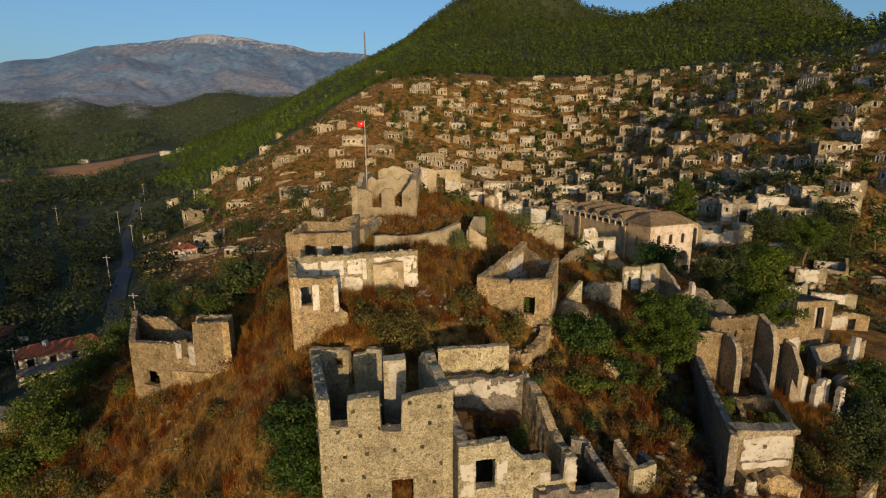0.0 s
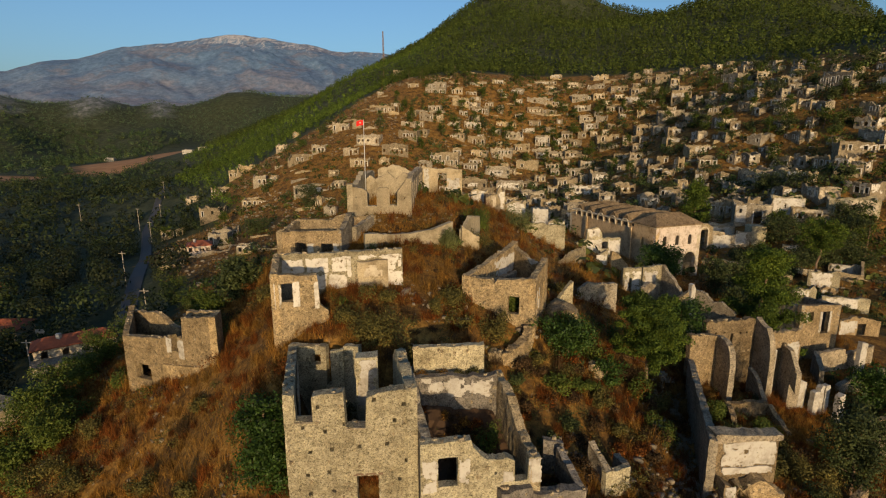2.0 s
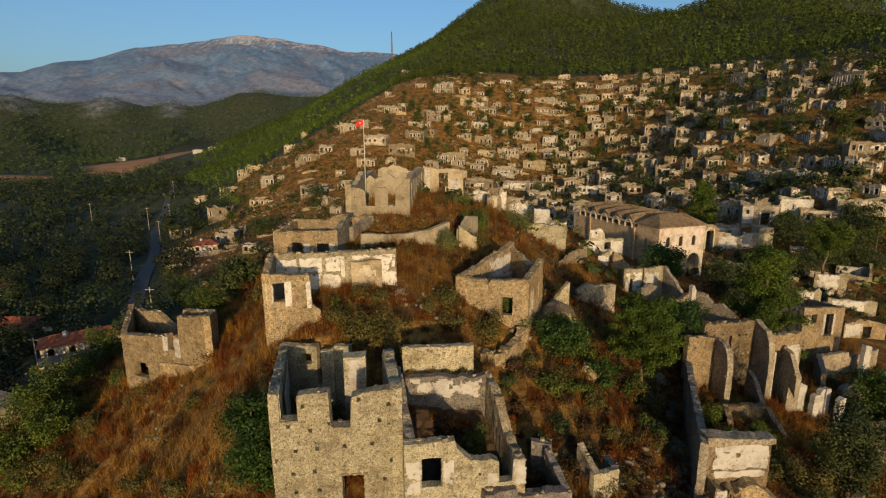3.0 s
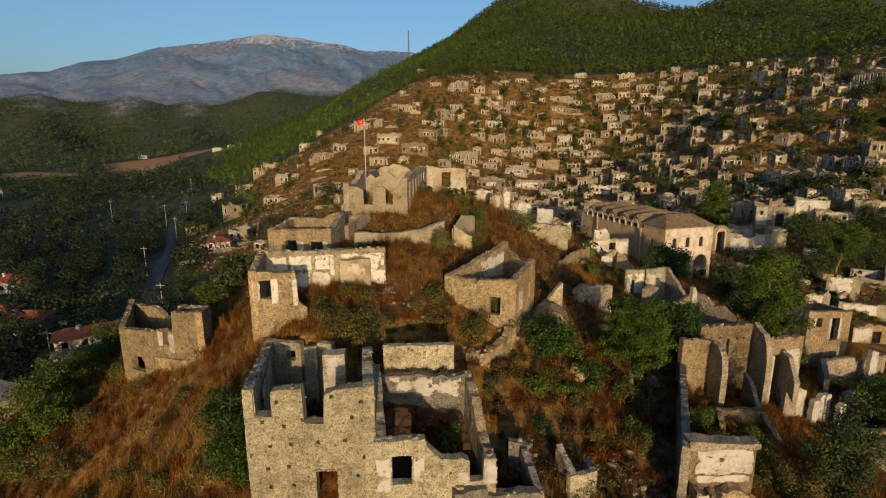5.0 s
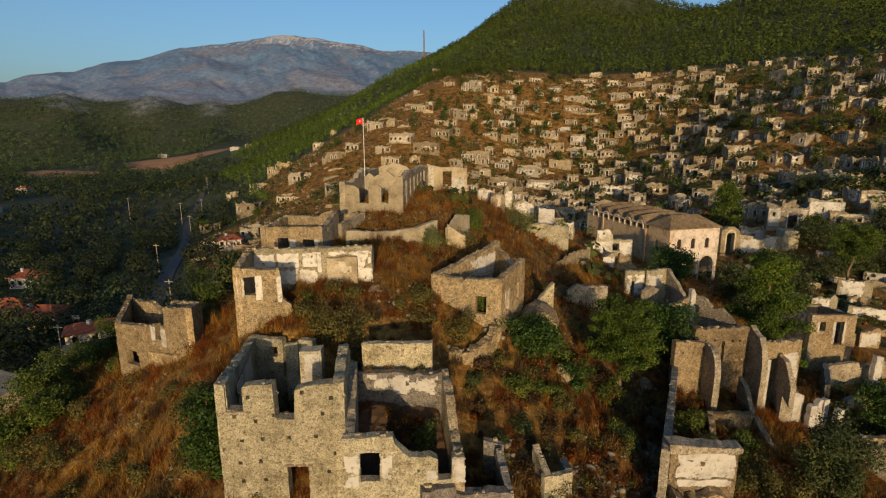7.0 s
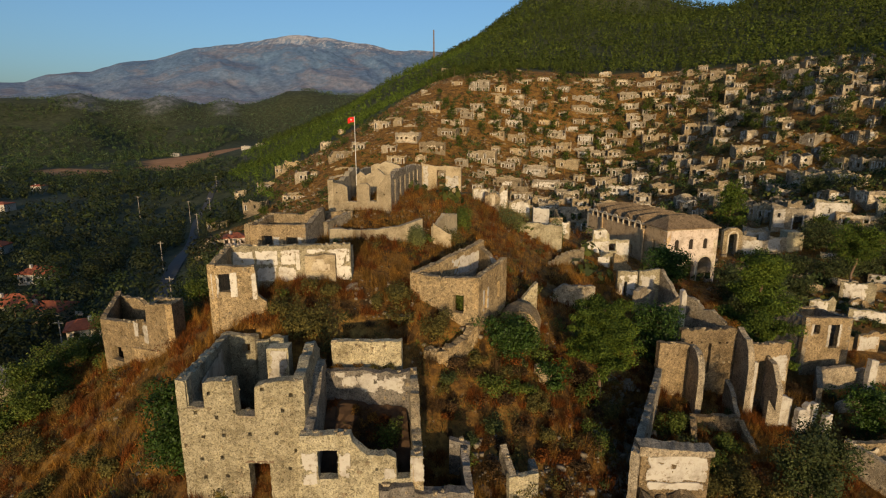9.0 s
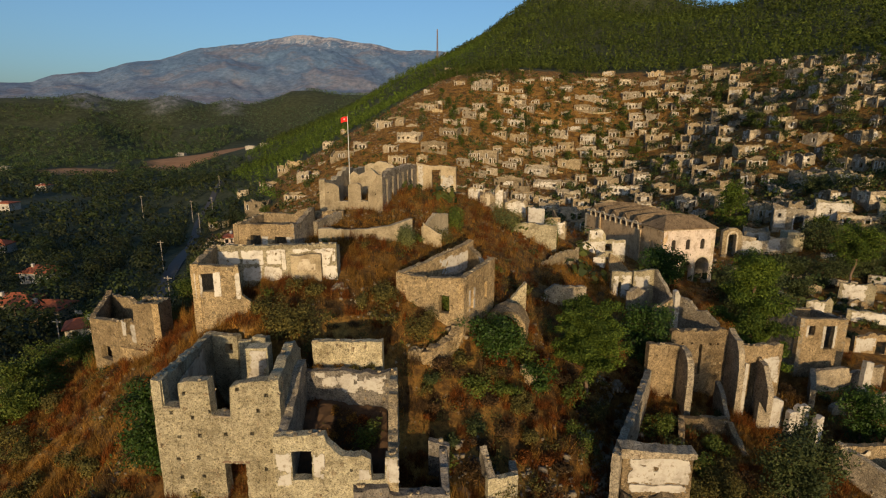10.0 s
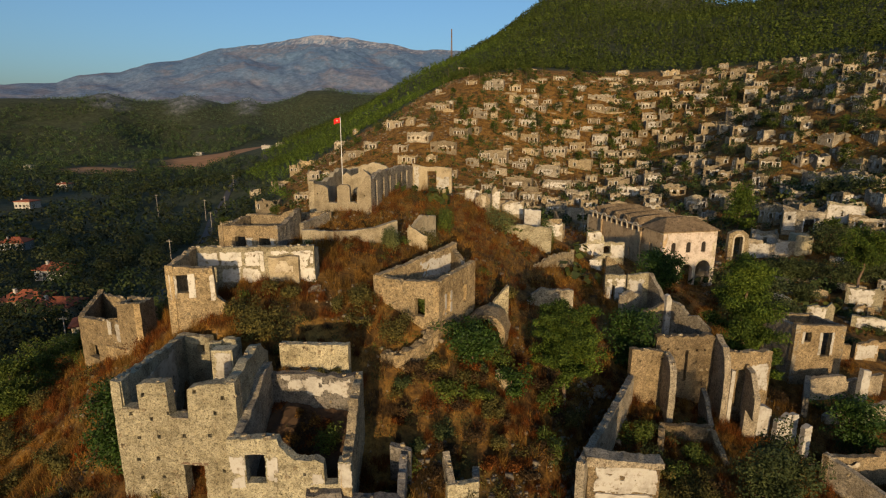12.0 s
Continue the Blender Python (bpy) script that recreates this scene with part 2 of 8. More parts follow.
def land_material():
    """Dry grass and stony soil on the village hill, woodland floor, ploughed fields, pale rock higher up."""
    m, t, p = nodes_of("land", 0.95)
    co = coords_of(t)
    cover = t.nodes.new("ShaderNodeAttribute")
    cover.attribute_name = "cover"
    wood = t.nodes.new("ShaderNodeSeparateColor")
    t.links.new(cover.outputs["Color"], wood.inputs[0])
    grass = ramp(t, noise_of(t, co, 2.6, 6, 0.7), (0.30, (0.047, 0.031, 0.012)), (0.42, (0.102, 0.053, 0.015)), (0.55, (0.215, 0.112, 0.024)), (0.72, (0.30, 0.185, 0.049)))
    fine = ramp(t, noise_of(t, co, 0.35, 5, 0.75), (0.36, (0.38, 0.35, 0.31)), (0.5, (0.95, 0.95, 0.95)), (0.66, (1.5, 1.42, 1.3)))
    grass = mix(t, 0.85, grass, fine, "MULTIPLY")
    stones = ramp(t, noise_of(t, co, 0.9, 6, 0.8), (0.62, (0, 0, 0)), (0.68, (1, 1, 1)))
    grass = mix(t, stones, grass, (0.29, 0.23, 0.15))
    # floor mottled from near-black to leaf green, so ground reads as trees
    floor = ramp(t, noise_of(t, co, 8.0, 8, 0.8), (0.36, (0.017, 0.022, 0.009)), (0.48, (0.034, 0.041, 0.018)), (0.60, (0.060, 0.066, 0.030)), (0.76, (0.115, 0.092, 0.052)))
    field = ramp(t, noise_of(t, co, 14.0, 5, 0.6), (0.3, (0.25, 0.125, 0.052)), (0.7, (0.40, 0.21, 0.095)))
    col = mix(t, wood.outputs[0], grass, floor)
    col = mix(t, wood.outputs[1], col, field)
    crag = ramp(t, noise_of(t, co, 16.0, 8, 0.8), (0.40, (0.05, 0.065, 0.05)), (0.52, (0.13, 0.135, 0.135)), (0.64, (0.27, 0.265, 0.265)))
    col = mix(t, wood.outputs[2], col, crag)
    t.links.new(col, p.inputs["Base Color"])
    bumped(t, p, noise_of(t, co, 0.5, 6, 0.75), 0.7, 0.12)
    return m


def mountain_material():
    """Bare limestone above scrub; the haze of distance is put into the blue base colours."""
    m, t, p = nodes_of("mountain", 0.97)
    co = coords_of(t)
    sep = t.nodes.new("ShaderNodeSeparateXYZ")
    t.links.new(co, sep.inputs[0])
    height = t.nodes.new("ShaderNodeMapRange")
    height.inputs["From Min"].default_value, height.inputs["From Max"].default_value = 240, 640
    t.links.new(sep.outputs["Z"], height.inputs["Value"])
    patch = noise_of(t, co, 130.0, 10, 0.72)
    both = t.nodes.new("ShaderNodeMath")
    both.operation = "ADD"
    t.links.new(height.outputs[0], both.inputs[0])
    t.links.new(patch, both.inputs[1])
    half = t.nodes.new("ShaderNodeMath")
    half.operation = "MULTIPLY"
    half.inputs[1].default_value = 0.5
    t.links.new(both.outputs[0], half.inputs[0])
    # blue-grey tones carry the distance haze in the colour itself
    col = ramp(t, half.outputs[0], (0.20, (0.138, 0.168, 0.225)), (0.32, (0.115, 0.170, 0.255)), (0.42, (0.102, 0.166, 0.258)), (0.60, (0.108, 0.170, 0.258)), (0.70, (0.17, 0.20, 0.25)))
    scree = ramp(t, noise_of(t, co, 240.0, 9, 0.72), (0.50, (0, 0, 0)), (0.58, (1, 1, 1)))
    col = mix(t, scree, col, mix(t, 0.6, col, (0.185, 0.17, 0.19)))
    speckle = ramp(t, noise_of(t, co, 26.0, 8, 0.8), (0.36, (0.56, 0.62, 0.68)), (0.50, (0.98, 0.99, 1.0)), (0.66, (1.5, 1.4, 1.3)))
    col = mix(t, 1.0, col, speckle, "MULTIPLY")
    # bare limestone ribs running down from the crest
    flow = t.nodes.new("ShaderNodeVectorMath")
    flow.operation = "MULTIPLY"
    flow.inputs[1].default_value = (1.0, 0.3, 0.28)
    t.links.new(co, flow.inputs[0])
    ribs = t.nodes.new("ShaderNodeMath")
    ribs.operation = "MULTIPLY_ADD"
    ribs.inputs[1].default_value = 1.9
    t.links.new(noise_of(t, flow.outputs[0], 24.0, 9, 0.8), ribs.inputs[0])
    t.links.new(height.outputs[0], ribs.inputs[2])
    both_ribs = t.nodes.new("ShaderNodeMath")
    both_ribs.operation = "MULTIPLY"
    both_ribs.inputs[1].default_value = 0.5
    t.links.new(ribs.outputs[0], both_ribs.inputs[0])
    bare = ramp(t, both_ribs.outputs[0], (0.835, (0, 0, 0)), (0.925, (1, 1, 1)))
    t.links.new(mix(t, bare, col, (0.46, 0.435, 0.43)), p.inputs["Base Color"])
    bumped(t, p, noise_of(t, co, 45.0, 9, 0.75), 0.4, 14.0)
    return m


STONE = stone_material("rubble_stone", (0.365, 0.325, 0.215), (0.515, 0.465, 0.325), 0.15, 0.50)
STONE_SMOOTH = stone_material("weathered_lime_render", (0.335, 0.278, 0.185), (0.43, 0.365, 0.25), 0.22, 0.40, 0.45)
STONE_GOLD = stone_material("golden_rubble_stone", (0.36, 0.29, 0.18), (0.45, 0.37, 0.24), 0.18, 0.62)
STONE_GREY = stone_material("grey_rubble_stone", (0.30, 0.26, 0.195), (0.38, 0.335, 0.26), 0.2, 0.55)
STONE_DARK = stone_material("dark_grey_stone", (0.22, 0.20, 0.175), (0.29, 0.27, 0.24), 0.25, 0.52)
STONE_FAR = stone_material("pale_rubble_stone", (0.262, 0.212, 0.140), (0.335, 0.278, 0.188), 0.30, 0.50)
PLASTER = plaster_material("white_lime_plaster", (0.47, 0.435, 0.375))
PLASTER_BRIGHT = plaster_material("bright_lime_plaster", (0.61, 0.565, 0.485))
PLASTER_TAN = plaster_material("tan_lime_plaster", (0.53, 0.45, 0.325))
PLASTER_PINK = plaster_material("pink_lime_plaster", (0.60, 0.50, 0.41))
LAND = land_material()
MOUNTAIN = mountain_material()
TILE = plain_material("red_roof_tile", (0.30, 0.088, 0.042), 0.85, 0.5, 0.55)
ROOF_STONE = stone_material("weathered_roof", (0.20, 0.145, 0.085), (0.27, 0.20, 0.125), 0.45, 0.52)
# brown earth, its colour lowered to stand in for the annex's shade
EARTH = plain_material("fallen_earth", (0.072, 0.043, 0.024), 0.97, 0.3, 0.6)
# near-black colour standing in for the shade inside church openings
OPENING_SHADE = plain_material("opening_shade", (0.03, 0.023, 0.017), 0.9, 0.2, 0.4)
ASPHALT = plain_material("asphalt", (0.075, 0.072, 0.070), 0.85, 1.2, 0.2)
BARK = plain_material("bark", (0.15, 0.10, 0.065), 0.95, 0.15, 0.4)
POLE_WOOD = plain_material("weathered_pole", (0.30, 0.26, 0.21), 0.9, 0.3, 0.2)
METAL = plain_material("grey_metal", (0.5, 0.5, 0.5), 0.45, 0.2, 0.1, 0.6)
RED_CLOTH = plain_material("red_cloth", (0.70, 0.025, 0.02), 0.8, 0.3, 0.1)
# white paint kept dull: valley-house shade is put into its colour
WHITE_PAINT = plain_material("white_paint", (0.40, 0.37, 0.32), 0.6, 0.6, 0.08)
PINE = leaf_material("pine_needles", (0.031, 0.062, 0.008), (0.122, 0.165, 0.020), 0.75)
PINE_FAR = leaf_material("pine_wood", (0.030, 0.048, 0.010), (0.072, 0.092, 0.018), 0.9, 0.22, True)
BROADLEAF_FAR = leaf_material("broadleaf_wood", (0.020, 0.038, 0.011), (0.066, 0.085, 0.025), 0.7, 0.1, True)
FIG = leaf_material("broad_leaves", (0.018, 0.045, 0.008), (0.066, 0.115, 0.021))
SCRUB = leaf_material("olive_scrub", (0.055, 0.052, 0.014), (0.17, 0.142, 0.040), 0.8, 0.25)
BROADLEAF = leaf_material("oak_leaves", (0.03, 0.045, 0.014), (0.075, 0.09, 0.03), 0.7, 0.15)
OLIVE = leaf_material("grey_green_leaves", (0.085, 0.10, 0.035), (0.19, 0.20, 0.075), 0.7, 0.25)
SHRUB_GREEN = leaf_material("bush_leaves", (0.045, 0.078, 0.012), (0.13, 0.155, 0.028), 0.65, 0.25)
RUST = leaf_material("rust_scrub", (0.060, 0.021, 0.005), (0.240, 0.078, 0.014), 0.85, 0.3)
STONE_LOOSE = plain_material("loose_stone", (0.21, 0.17, 0.115), 0.95, 0.3, 0.35)
BRUSH = leaf_material("dark_brush", (0.034, 0.021, 0.010), (0.105, 0.062, 0.027), 0.85, 0.2)
CHURCH_TAN = plaster_material("brown_lime_plaster", (0.55, 0.395, 0.225))
STONE_BROWN = stone_material("brown_rubble_stone", (0.265, 0.203, 0.122), (0.345, 0.272, 0.17), 0.18, 0.58)
STONE_RUBBLE = stone_material("coarse_rubble_stone", (0.345, 0.262, 0.148), (0.42, 0.33, 0.20), 0.21, 0.56)
PINE_DARK = leaf_material("dark_pine_needles", (0.026, 0.050, 0.006), (0.095, 0.118, 0.016))
STONE_SINGLE = stone_material("single_stone", (0.40, 0.33, 0.22), (0.46, 0.39, 0.27), 0.3, 0.6)
DRY = leaf_material("dry_grass", (0.092, 0.043, 0.009), (0.36, 0.190, 0.040), 0.9, 0.3)


# ---- building helpers ----
def mesh_of(name, verts, faces, material, smooth=False):
    me = bpy.data.meshes.new(name)
    me.from_pydata([tuple(map(float, v)) for v in verts], [], faces)
    me.materials.append(material)
    if smooth:
        me.polygons.foreach_set("use_smooth", [True] * len(me.polygons))
    me.update()
    return me


def put(name, verts, faces, material, parent=None, label="", smooth=False):
    """Links a mesh given in world metres; under a parent it is stored from the parent's foot."""
    if parent is not None:
        o = parent.matrix_basis.translation
        up = parent.parent
        while up is not None:
            o = o + up.matrix_basis.translation
            up = up.parent
        verts = [(v[0] - o.x, v[1] - o.y, v[2] - o.z) for v in verts]
    ob = new(name, mesh_of(name, verts, faces, material, smooth))
    ob.parent = parent
    return tagged(ob, label)


def foot(name, x, y, z, label, category, group="", kind=""):
    e = new(name)
    e.empty_display_size = 0.5
    e.location = (x, y, z)
    e.matrix_basis = Matrix.Translation((x, y, z))
    return tagged(e, label, category, group, kind)


def slab(p0, p1, zb, tops, thick, holes=(), cell=0.4, rough=0.03, ragged=0.1, seed=0, frac=None):
    """A masonry wall between two plan points, standing on zb, its broken top given as (distance, height) pairs.
    Holes are (from, to, low, high). It thickens to the left of the way p0 to p1. Returns vertices and faces."""
    p0, p1 = Vector(p0[:2]), Vector(p1[:2])
    length = (p1 - p0).length
    d = (p1 - p0) / length
    n = Vector((-d.y, d.x))
    ss, hs = [a for a, _ in tops], [b for _, b in tops]
    zmax = max(hs) + ragged
    xs = {0.0, round(length, 3)} | {round(min(max(v, 0), length), 3) for h in holes for v in h[:2]}
    xs |= {round(length * i / max(1, round(length / cell)), 3) for i in range(max(1, round(length / cell)) + 1)}
    xs |= {round(a, 3) for a in ss if 0 < a < length}
    zs = {round(zb, 3)} | {round(v, 3) for h in holes for v in h[2:] if zb < v < zmax}
    rows = max(1, round((zmax - zb) / cell))
    zs |= {round(zb + (zmax - zb) * j / rows, 3) for j in range(rows + 1)}

    def thin(vals, keep):
        out = []
        for v in sorted(vals):
            if out and v - out[-1] < 0.09:
                if v in keep:
                    out[-1] = v if out[-1] not in keep else out[-1]
                    if out[-1] != v:
                        out.append(v)
                continue
            out.append(v)
        return out

    xs = thin(xs, {0.0, round(length, 3)} | {round(v, 3) for h in holes for v in h[:2]} | {round(a, 3) for a in ss})
    zs = thin(zs, {round(v, 3) for h in holes for v in h[2:]})
    r = random.Random(seed * 7919 + 13)

    def top(s):
        return float(np.interp(s, ss, hs)) + ragged * float(value_noise(s / 0.45, seed * 3.7, 9))

    nx, nz = len(xs) - 1, len(zs) - 1
    tops_at = [max(top(s), zs[1]) for s in xs]
    solid = [[False] * nz for _ in range(nx)]
    for i in range(nx):
        xc = (xs[i] + xs[i + 1]) / 2
        for j in range(nz):
            zc = (zs[j] + zs[j + 1]) / 2
            solid[i][j] = zs[j] < max(tops_at[i], tops_at[i + 1]) - 0.01 and not any(h[0] < xc < h[1] and h[2] < zc < h[3] for h in holes)

    def is_solid(i, j):
        return 0 <= i < nx and 0 <= j < nz and solid[i][j]

    verts, faces, index = [], [], {}

    def vert(i, j, side):
        capped = zs[j] >= tops_at[i] - 0.03
        key = (i, -1 if capped else j, side)
        if key not in index:
            s, z = xs[i], tops_at[i] if capped else zs[j]
            a = r.uniform(-rough, rough)
            b = r.uniform(-rough, rough) if 0 < i < nx else 0
            c = r.uniform(-rough, rough) if 0 < j else 0
            q = p0 + d * (s + b) + n * ((thick if side else 0.0) + a)
            index[key] = len(verts)
            verts.append((q.x, q.y, z + c))
        return index[key]

    class Faces:
        @staticmethod
        def append(face):
            ring = [k for m, k in enumerate(face) if k != face[m - 1]]
            if len(set(ring)) == len(ring) and len(ring) > 2:
                found.append(tuple(ring))

    found = faces
    faces = Faces
    for i in range(nx):
        for j in range(nz):
            if not solid[i][j]:
                continue
            faces.append((vert(i, j, 0), vert(i + 1, j, 0), vert(i + 1, j + 1, 0), vert(i, j + 1, 0)))
            faces.append((vert(i + 1, j, 1), vert(i, j, 1), vert(i, j + 1, 1), vert(i + 1, j + 1, 1)))
            if not is_solid(i - 1, j):
                faces.append((vert(i, j, 1), vert(i, j, 0), vert(i, j + 1, 0), vert(i, j + 1, 1)))
            if not is_solid(i + 1, j):
                faces.append((vert(i + 1, j, 0), vert(i + 1, j, 1), vert(i + 1, j + 1, 1), vert(i + 1, j + 1, 0)))
            if not is_solid(i, j + 1):
                faces.append((vert(i, j + 1, 0), vert(i + 1, j + 1, 0), vert(i + 1, j + 1, 1), vert(i, j + 1, 1)))
            if j > 0 and not is_solid(i, j - 1):
                faces.append((vert(i, j, 1), vert(i + 1, j, 1), vert(i + 1, j, 0), vert(i, j, 0)))
    return verts, found


SEED = [100]
NEAR_WALLS = []


def wall(parent, p0, p1, zb, tops, thick=0.55, holes=(), mat=None, name="wall", label="", cell=0.4, rough=0.03, ragged=0.1):
    SEED[0] += 1
    if isinstance(tops, (int, float)):
        tops = [(0, tops), (99, tops)]
    for s in (0.0, 0.5, 1.0):
        zb = min(zb, gz(p0[0] + (p1[0] - p0[0]) * s, p0[1] + (p1[1] - p0[1]) * s) - 0.8)
    if p0[1] < 56 and p0[0] < 40 and mat in (STONE, STONE_GOLD, STONE_GREY, STONE_DARK, STONE_RUBBLE, STONE_BROWN):
        NEAR_WALLS.append((parent, Vector(p0[:2]), Vector(p1[:2]), zb, tops, thick, holes, SEED[0]))
    v, f = slab(p0, p1, zb, tops, thick, holes, cell, rough, ragged, SEED[0])
    return put(name, v, f, mat or STONE, parent, label)


def coat(parent, p0, p1, s0, s1, z0, z1, mat=None, off=0.03, holes=(), cell=0.22, bite=0.35, name="plaster", label=""):
    """A worn plaster coat on the outer face of the wall p0 to p1, with bitten edges."""
    SEED[0] += 1
    a, b = Vector(p0[:2]), Vector(p1[:2])
    d = (b - a).normalized()
    n = Vector((-d.y, d.x))
    area = (s1 - s0) * (z1 - z0)
    near = p0[1] < 56
    cell = (0.075 if area < 3 else 0.11 if area < 9 else 0.16) if near else (min(cell, 0.3) if area < 18 else 0.4)
    nx, nz = max(3, round((s1 - s0) / cell)), max(3, round((z1 - z0) / cell))
    r = random.Random(SEED[0])
    verts, faces, index = [], [], {}

    def keep(i, j):
        if not (0 <= i < nx and 0 <= j < nz):
            return False
        s, z = s0 + (i + 0.5) * (s1 - s0) / nx, z0 + (j + 0.5) * (z1 - z0) / nz
        if any(h[0] < s < h[1] and h[2] < z < h[3] for h in holes):
            return False
        edge = min(s - s0, s1 - s, z - z0, z1 - z)
        grain = float(fbm(s + SEED[0] * 3.3, z, 0.55, 3, 4))
        return edge > (0.10 + bite * 0.3) * (grain + 0.35) * min(1, (s1 - s0) / 1.6) and grain < 1.05 - bite * 0.35

    def vert(i, j, k):
        key = (i, j, k)
        if key not in index:
            s = s0 + i * (s1 - s0) / nx + r.uniform(-0.42, 0.42) * cell
            q = a + d * s - n * (off if k == 0 else -0.02)
            index[key] = len(verts)
            verts.append((q.x, q.y, z0 + j * (z1 - z0) / nz + r.uniform(-0.42, 0.42) * cell))
        return index[key]

    for i in range(nx):
        for j in range(nz):
            if not keep(i, j):
                continue
            faces.append((vert(i, j, 0), vert(i + 1, j, 0), vert(i + 1, j + 1, 0), vert(i, j + 1, 0)))
            for di, dj, e in ((-1, 0, ((i, j + 1), (i, j))), (1, 0, ((i + 1, j), (i + 1, j + 1))), (0, 1, ((i + 1, j + 1), (i, j + 1))), (0, -1, ((i, j), (i + 1, j)))):
                if not keep(i + di, j + dj):
                    (a0, b0), (a1, b1) = e
                    faces.append((vert(a1, b1, 0), vert(a0, b0, 0), vert(a0, b0, 1), vert(a1, b1, 1)))
    if not faces:
        return None
    return put(name, verts, faces, mat or PLASTER, parent, label)


def box(p0, p1, width, z0, z1):
    """A block along the plan line p0 to p1, thickening to the left."""
    a, b = Vector(p0[:2]), Vector(p1[:2])
    d = (b - a).normalized()
    n = Vector((-d.y, d.x)) * width
    ring = [a, b, b + n, a + n]
    v = [(q.x, q.y, z0) for q in ring] + [(q.x, q.y, z1) for q in ring]
    return v, [(3, 2, 1, 0), (4, 5, 6, 7), (0, 1, 5, 4), (1, 2, 6, 5), (2, 3, 7, 6), (3, 0, 4, 7)]


def rod(a, b, ra, rb, sides=8):
    a, b = Vector(a), Vector(b)
    q = (b - a).to_track_quat("Z", "Y")
    v = []
    for p, r in ((a, ra), (b, rb)):
        for k in range(sides):
            w = 2 * math.pi * k / sides
            v.append(tuple(p + q @ Vector((r * math.cos(w), r * math.sin(w), 0))))
    f = [(k, (k + 1) % sides, sides + (k + 1) % sides, sides + k) for k in range(sides)]
    f += [tuple(range(sides - 1, -1, -1)), tuple(range(sides, 2 * sides))]
    return v, f


def joined(*pieces):
    v, f = [], []
    for pv, pf in pieces:
        o = len(v)
        v += list(pv)
        f += [tuple(i + o for i in q) for q in pf]
    return v, f


# ---- the ground, one sheet to the far mountains ----
def inside(x, y, poly):
    x, y = np.asarray(x, float), np.asarray(y, float)
    hit = np.zeros(x.shape, bool)
    for (ax, ay), (bx, by) in zip(poly, poly[1:] + poly[:1]):
        cross = ((ay > y) != (by > y)) & (x < (bx - ax) * (y - ay) / (by - ay + 1e-9) + ax)
        hit ^= cross
    return hit


VILLAGE = [(-42, -60), (-38, 20), (-41, 44), (-50, 66), (-66, 115), (-92, 165), (-114, 210), (-128, 270), (-95, 300), (-82, 330), (-65, 356), (-48, 380),
           (-10, 372), (48, 402), (85, 392), (118, 380), (142, 345), (160, 318), (172, 270), (190, 190), (170, 90), (140, 0), (80, -60)]
FIELDS = [[(-440, 572), (-388, 552), (-392, 640), (-372, 715), (-420, 770), (-452, 705), (-490, 655)], [(-432, 510), (-462, 552), (-535, 545), (-520, 505), (-470, 480)]]


def woodland(x, y):
    """1 where trees stand, 0 on the open village hill and the fields."""
    edge = 15 * fbm(x, y, 36, 4, 21)
    w = ~inside(x + edge, y + edge * 0.7, VILLAGE)
    for poly in FIELDS:
        w &= ~inside(x, y, poly)
    return w


def crags(x, y):
    """Bare rocky crowns on the far foothills."""
    d, bearing = np.hypot(x, y), np.degrees(np.arctan2(x, y))
    bare = np.zeros(np.shape(x))
    for at, width in ((-42.2, 1.5), (-35.7, 1.7), (-30.1, 1.1)):
        bare = np.maximum(bare, np.exp(-((bearing - at) / width) ** 2))
    bare = bare * np.exp(-((d - 1250) / 110) ** 2) + 0.3 * fbm(x, y, 60, 3, 47)
    return np.clip((bare - 0.38) * 4, 0, 1) * (d > 1000)


def make_ground():
    n = 410
    u = np.linspace(-1, 1, n)
    v = np.linspace(-0.52, 1, 330)
    b = 5.6
    xs = 32 * np.sinh(b * u) / 1.0 * (4300 / (32 * math.sinh(b)))
    ys = 38 + 32 * np.sinh(b * v) * (4300 / (32 * math.sinh(b)))
    gx, gy = np.meshgrid(xs, ys)
    gxx, gyy = gx.ravel(), gy.ravel()
    z = ground_height(gxx, gyy)
    verts = np.stack([gxx, gyy, z], 1)
    me = bpy.data.meshes.new("ground")
    nx, ny = len(xs), len(ys)
    me.vertices.add(nx * ny)
    me.vertices.foreach_set("co", verts.astype(np.float32).ravel())
    i, j = np.meshgrid(np.arange(nx - 1), np.arange(ny - 1))
    a = (j * nx + i).ravel()
    quads = np.stack([a, a + 1, a + 1 + nx, a + nx], 1).astype(np.int32)
    me.loops.add(quads.size)
    me.loops.foreach_set("vertex_index", quads.ravel())
    me.polygons.add(len(quads))
    me.polygons.foreach_set("loop_start", np.arange(0, quads.size, 4, dtype=np.int32))
    me.polygons.foreach_set("use_smooth", np.ones(len(quads), bool))
    me.update(calc_edges=True)
    cover = np.zeros((len(gxx), 4), np.float32)
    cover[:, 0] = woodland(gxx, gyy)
    for poly in FIELDS:
        cover[:, 1] = np.maximum(cover[:, 1], inside(gxx, gyy, poly))
    cover[:, 2] = crags(gxx, gyy)
    cover[:, 3] = 1
    layer = me.color_attributes.new("cover", "FLOAT_COLOR", "POINT")
    layer.data.foreach_set("color", cover.ravel())
    me.materials.append(LAND)
    return tagged(new("ground", me), "dry grassy hillside falling to a wooded valley and far mountains", "ground", kind="structure")


make_ground()


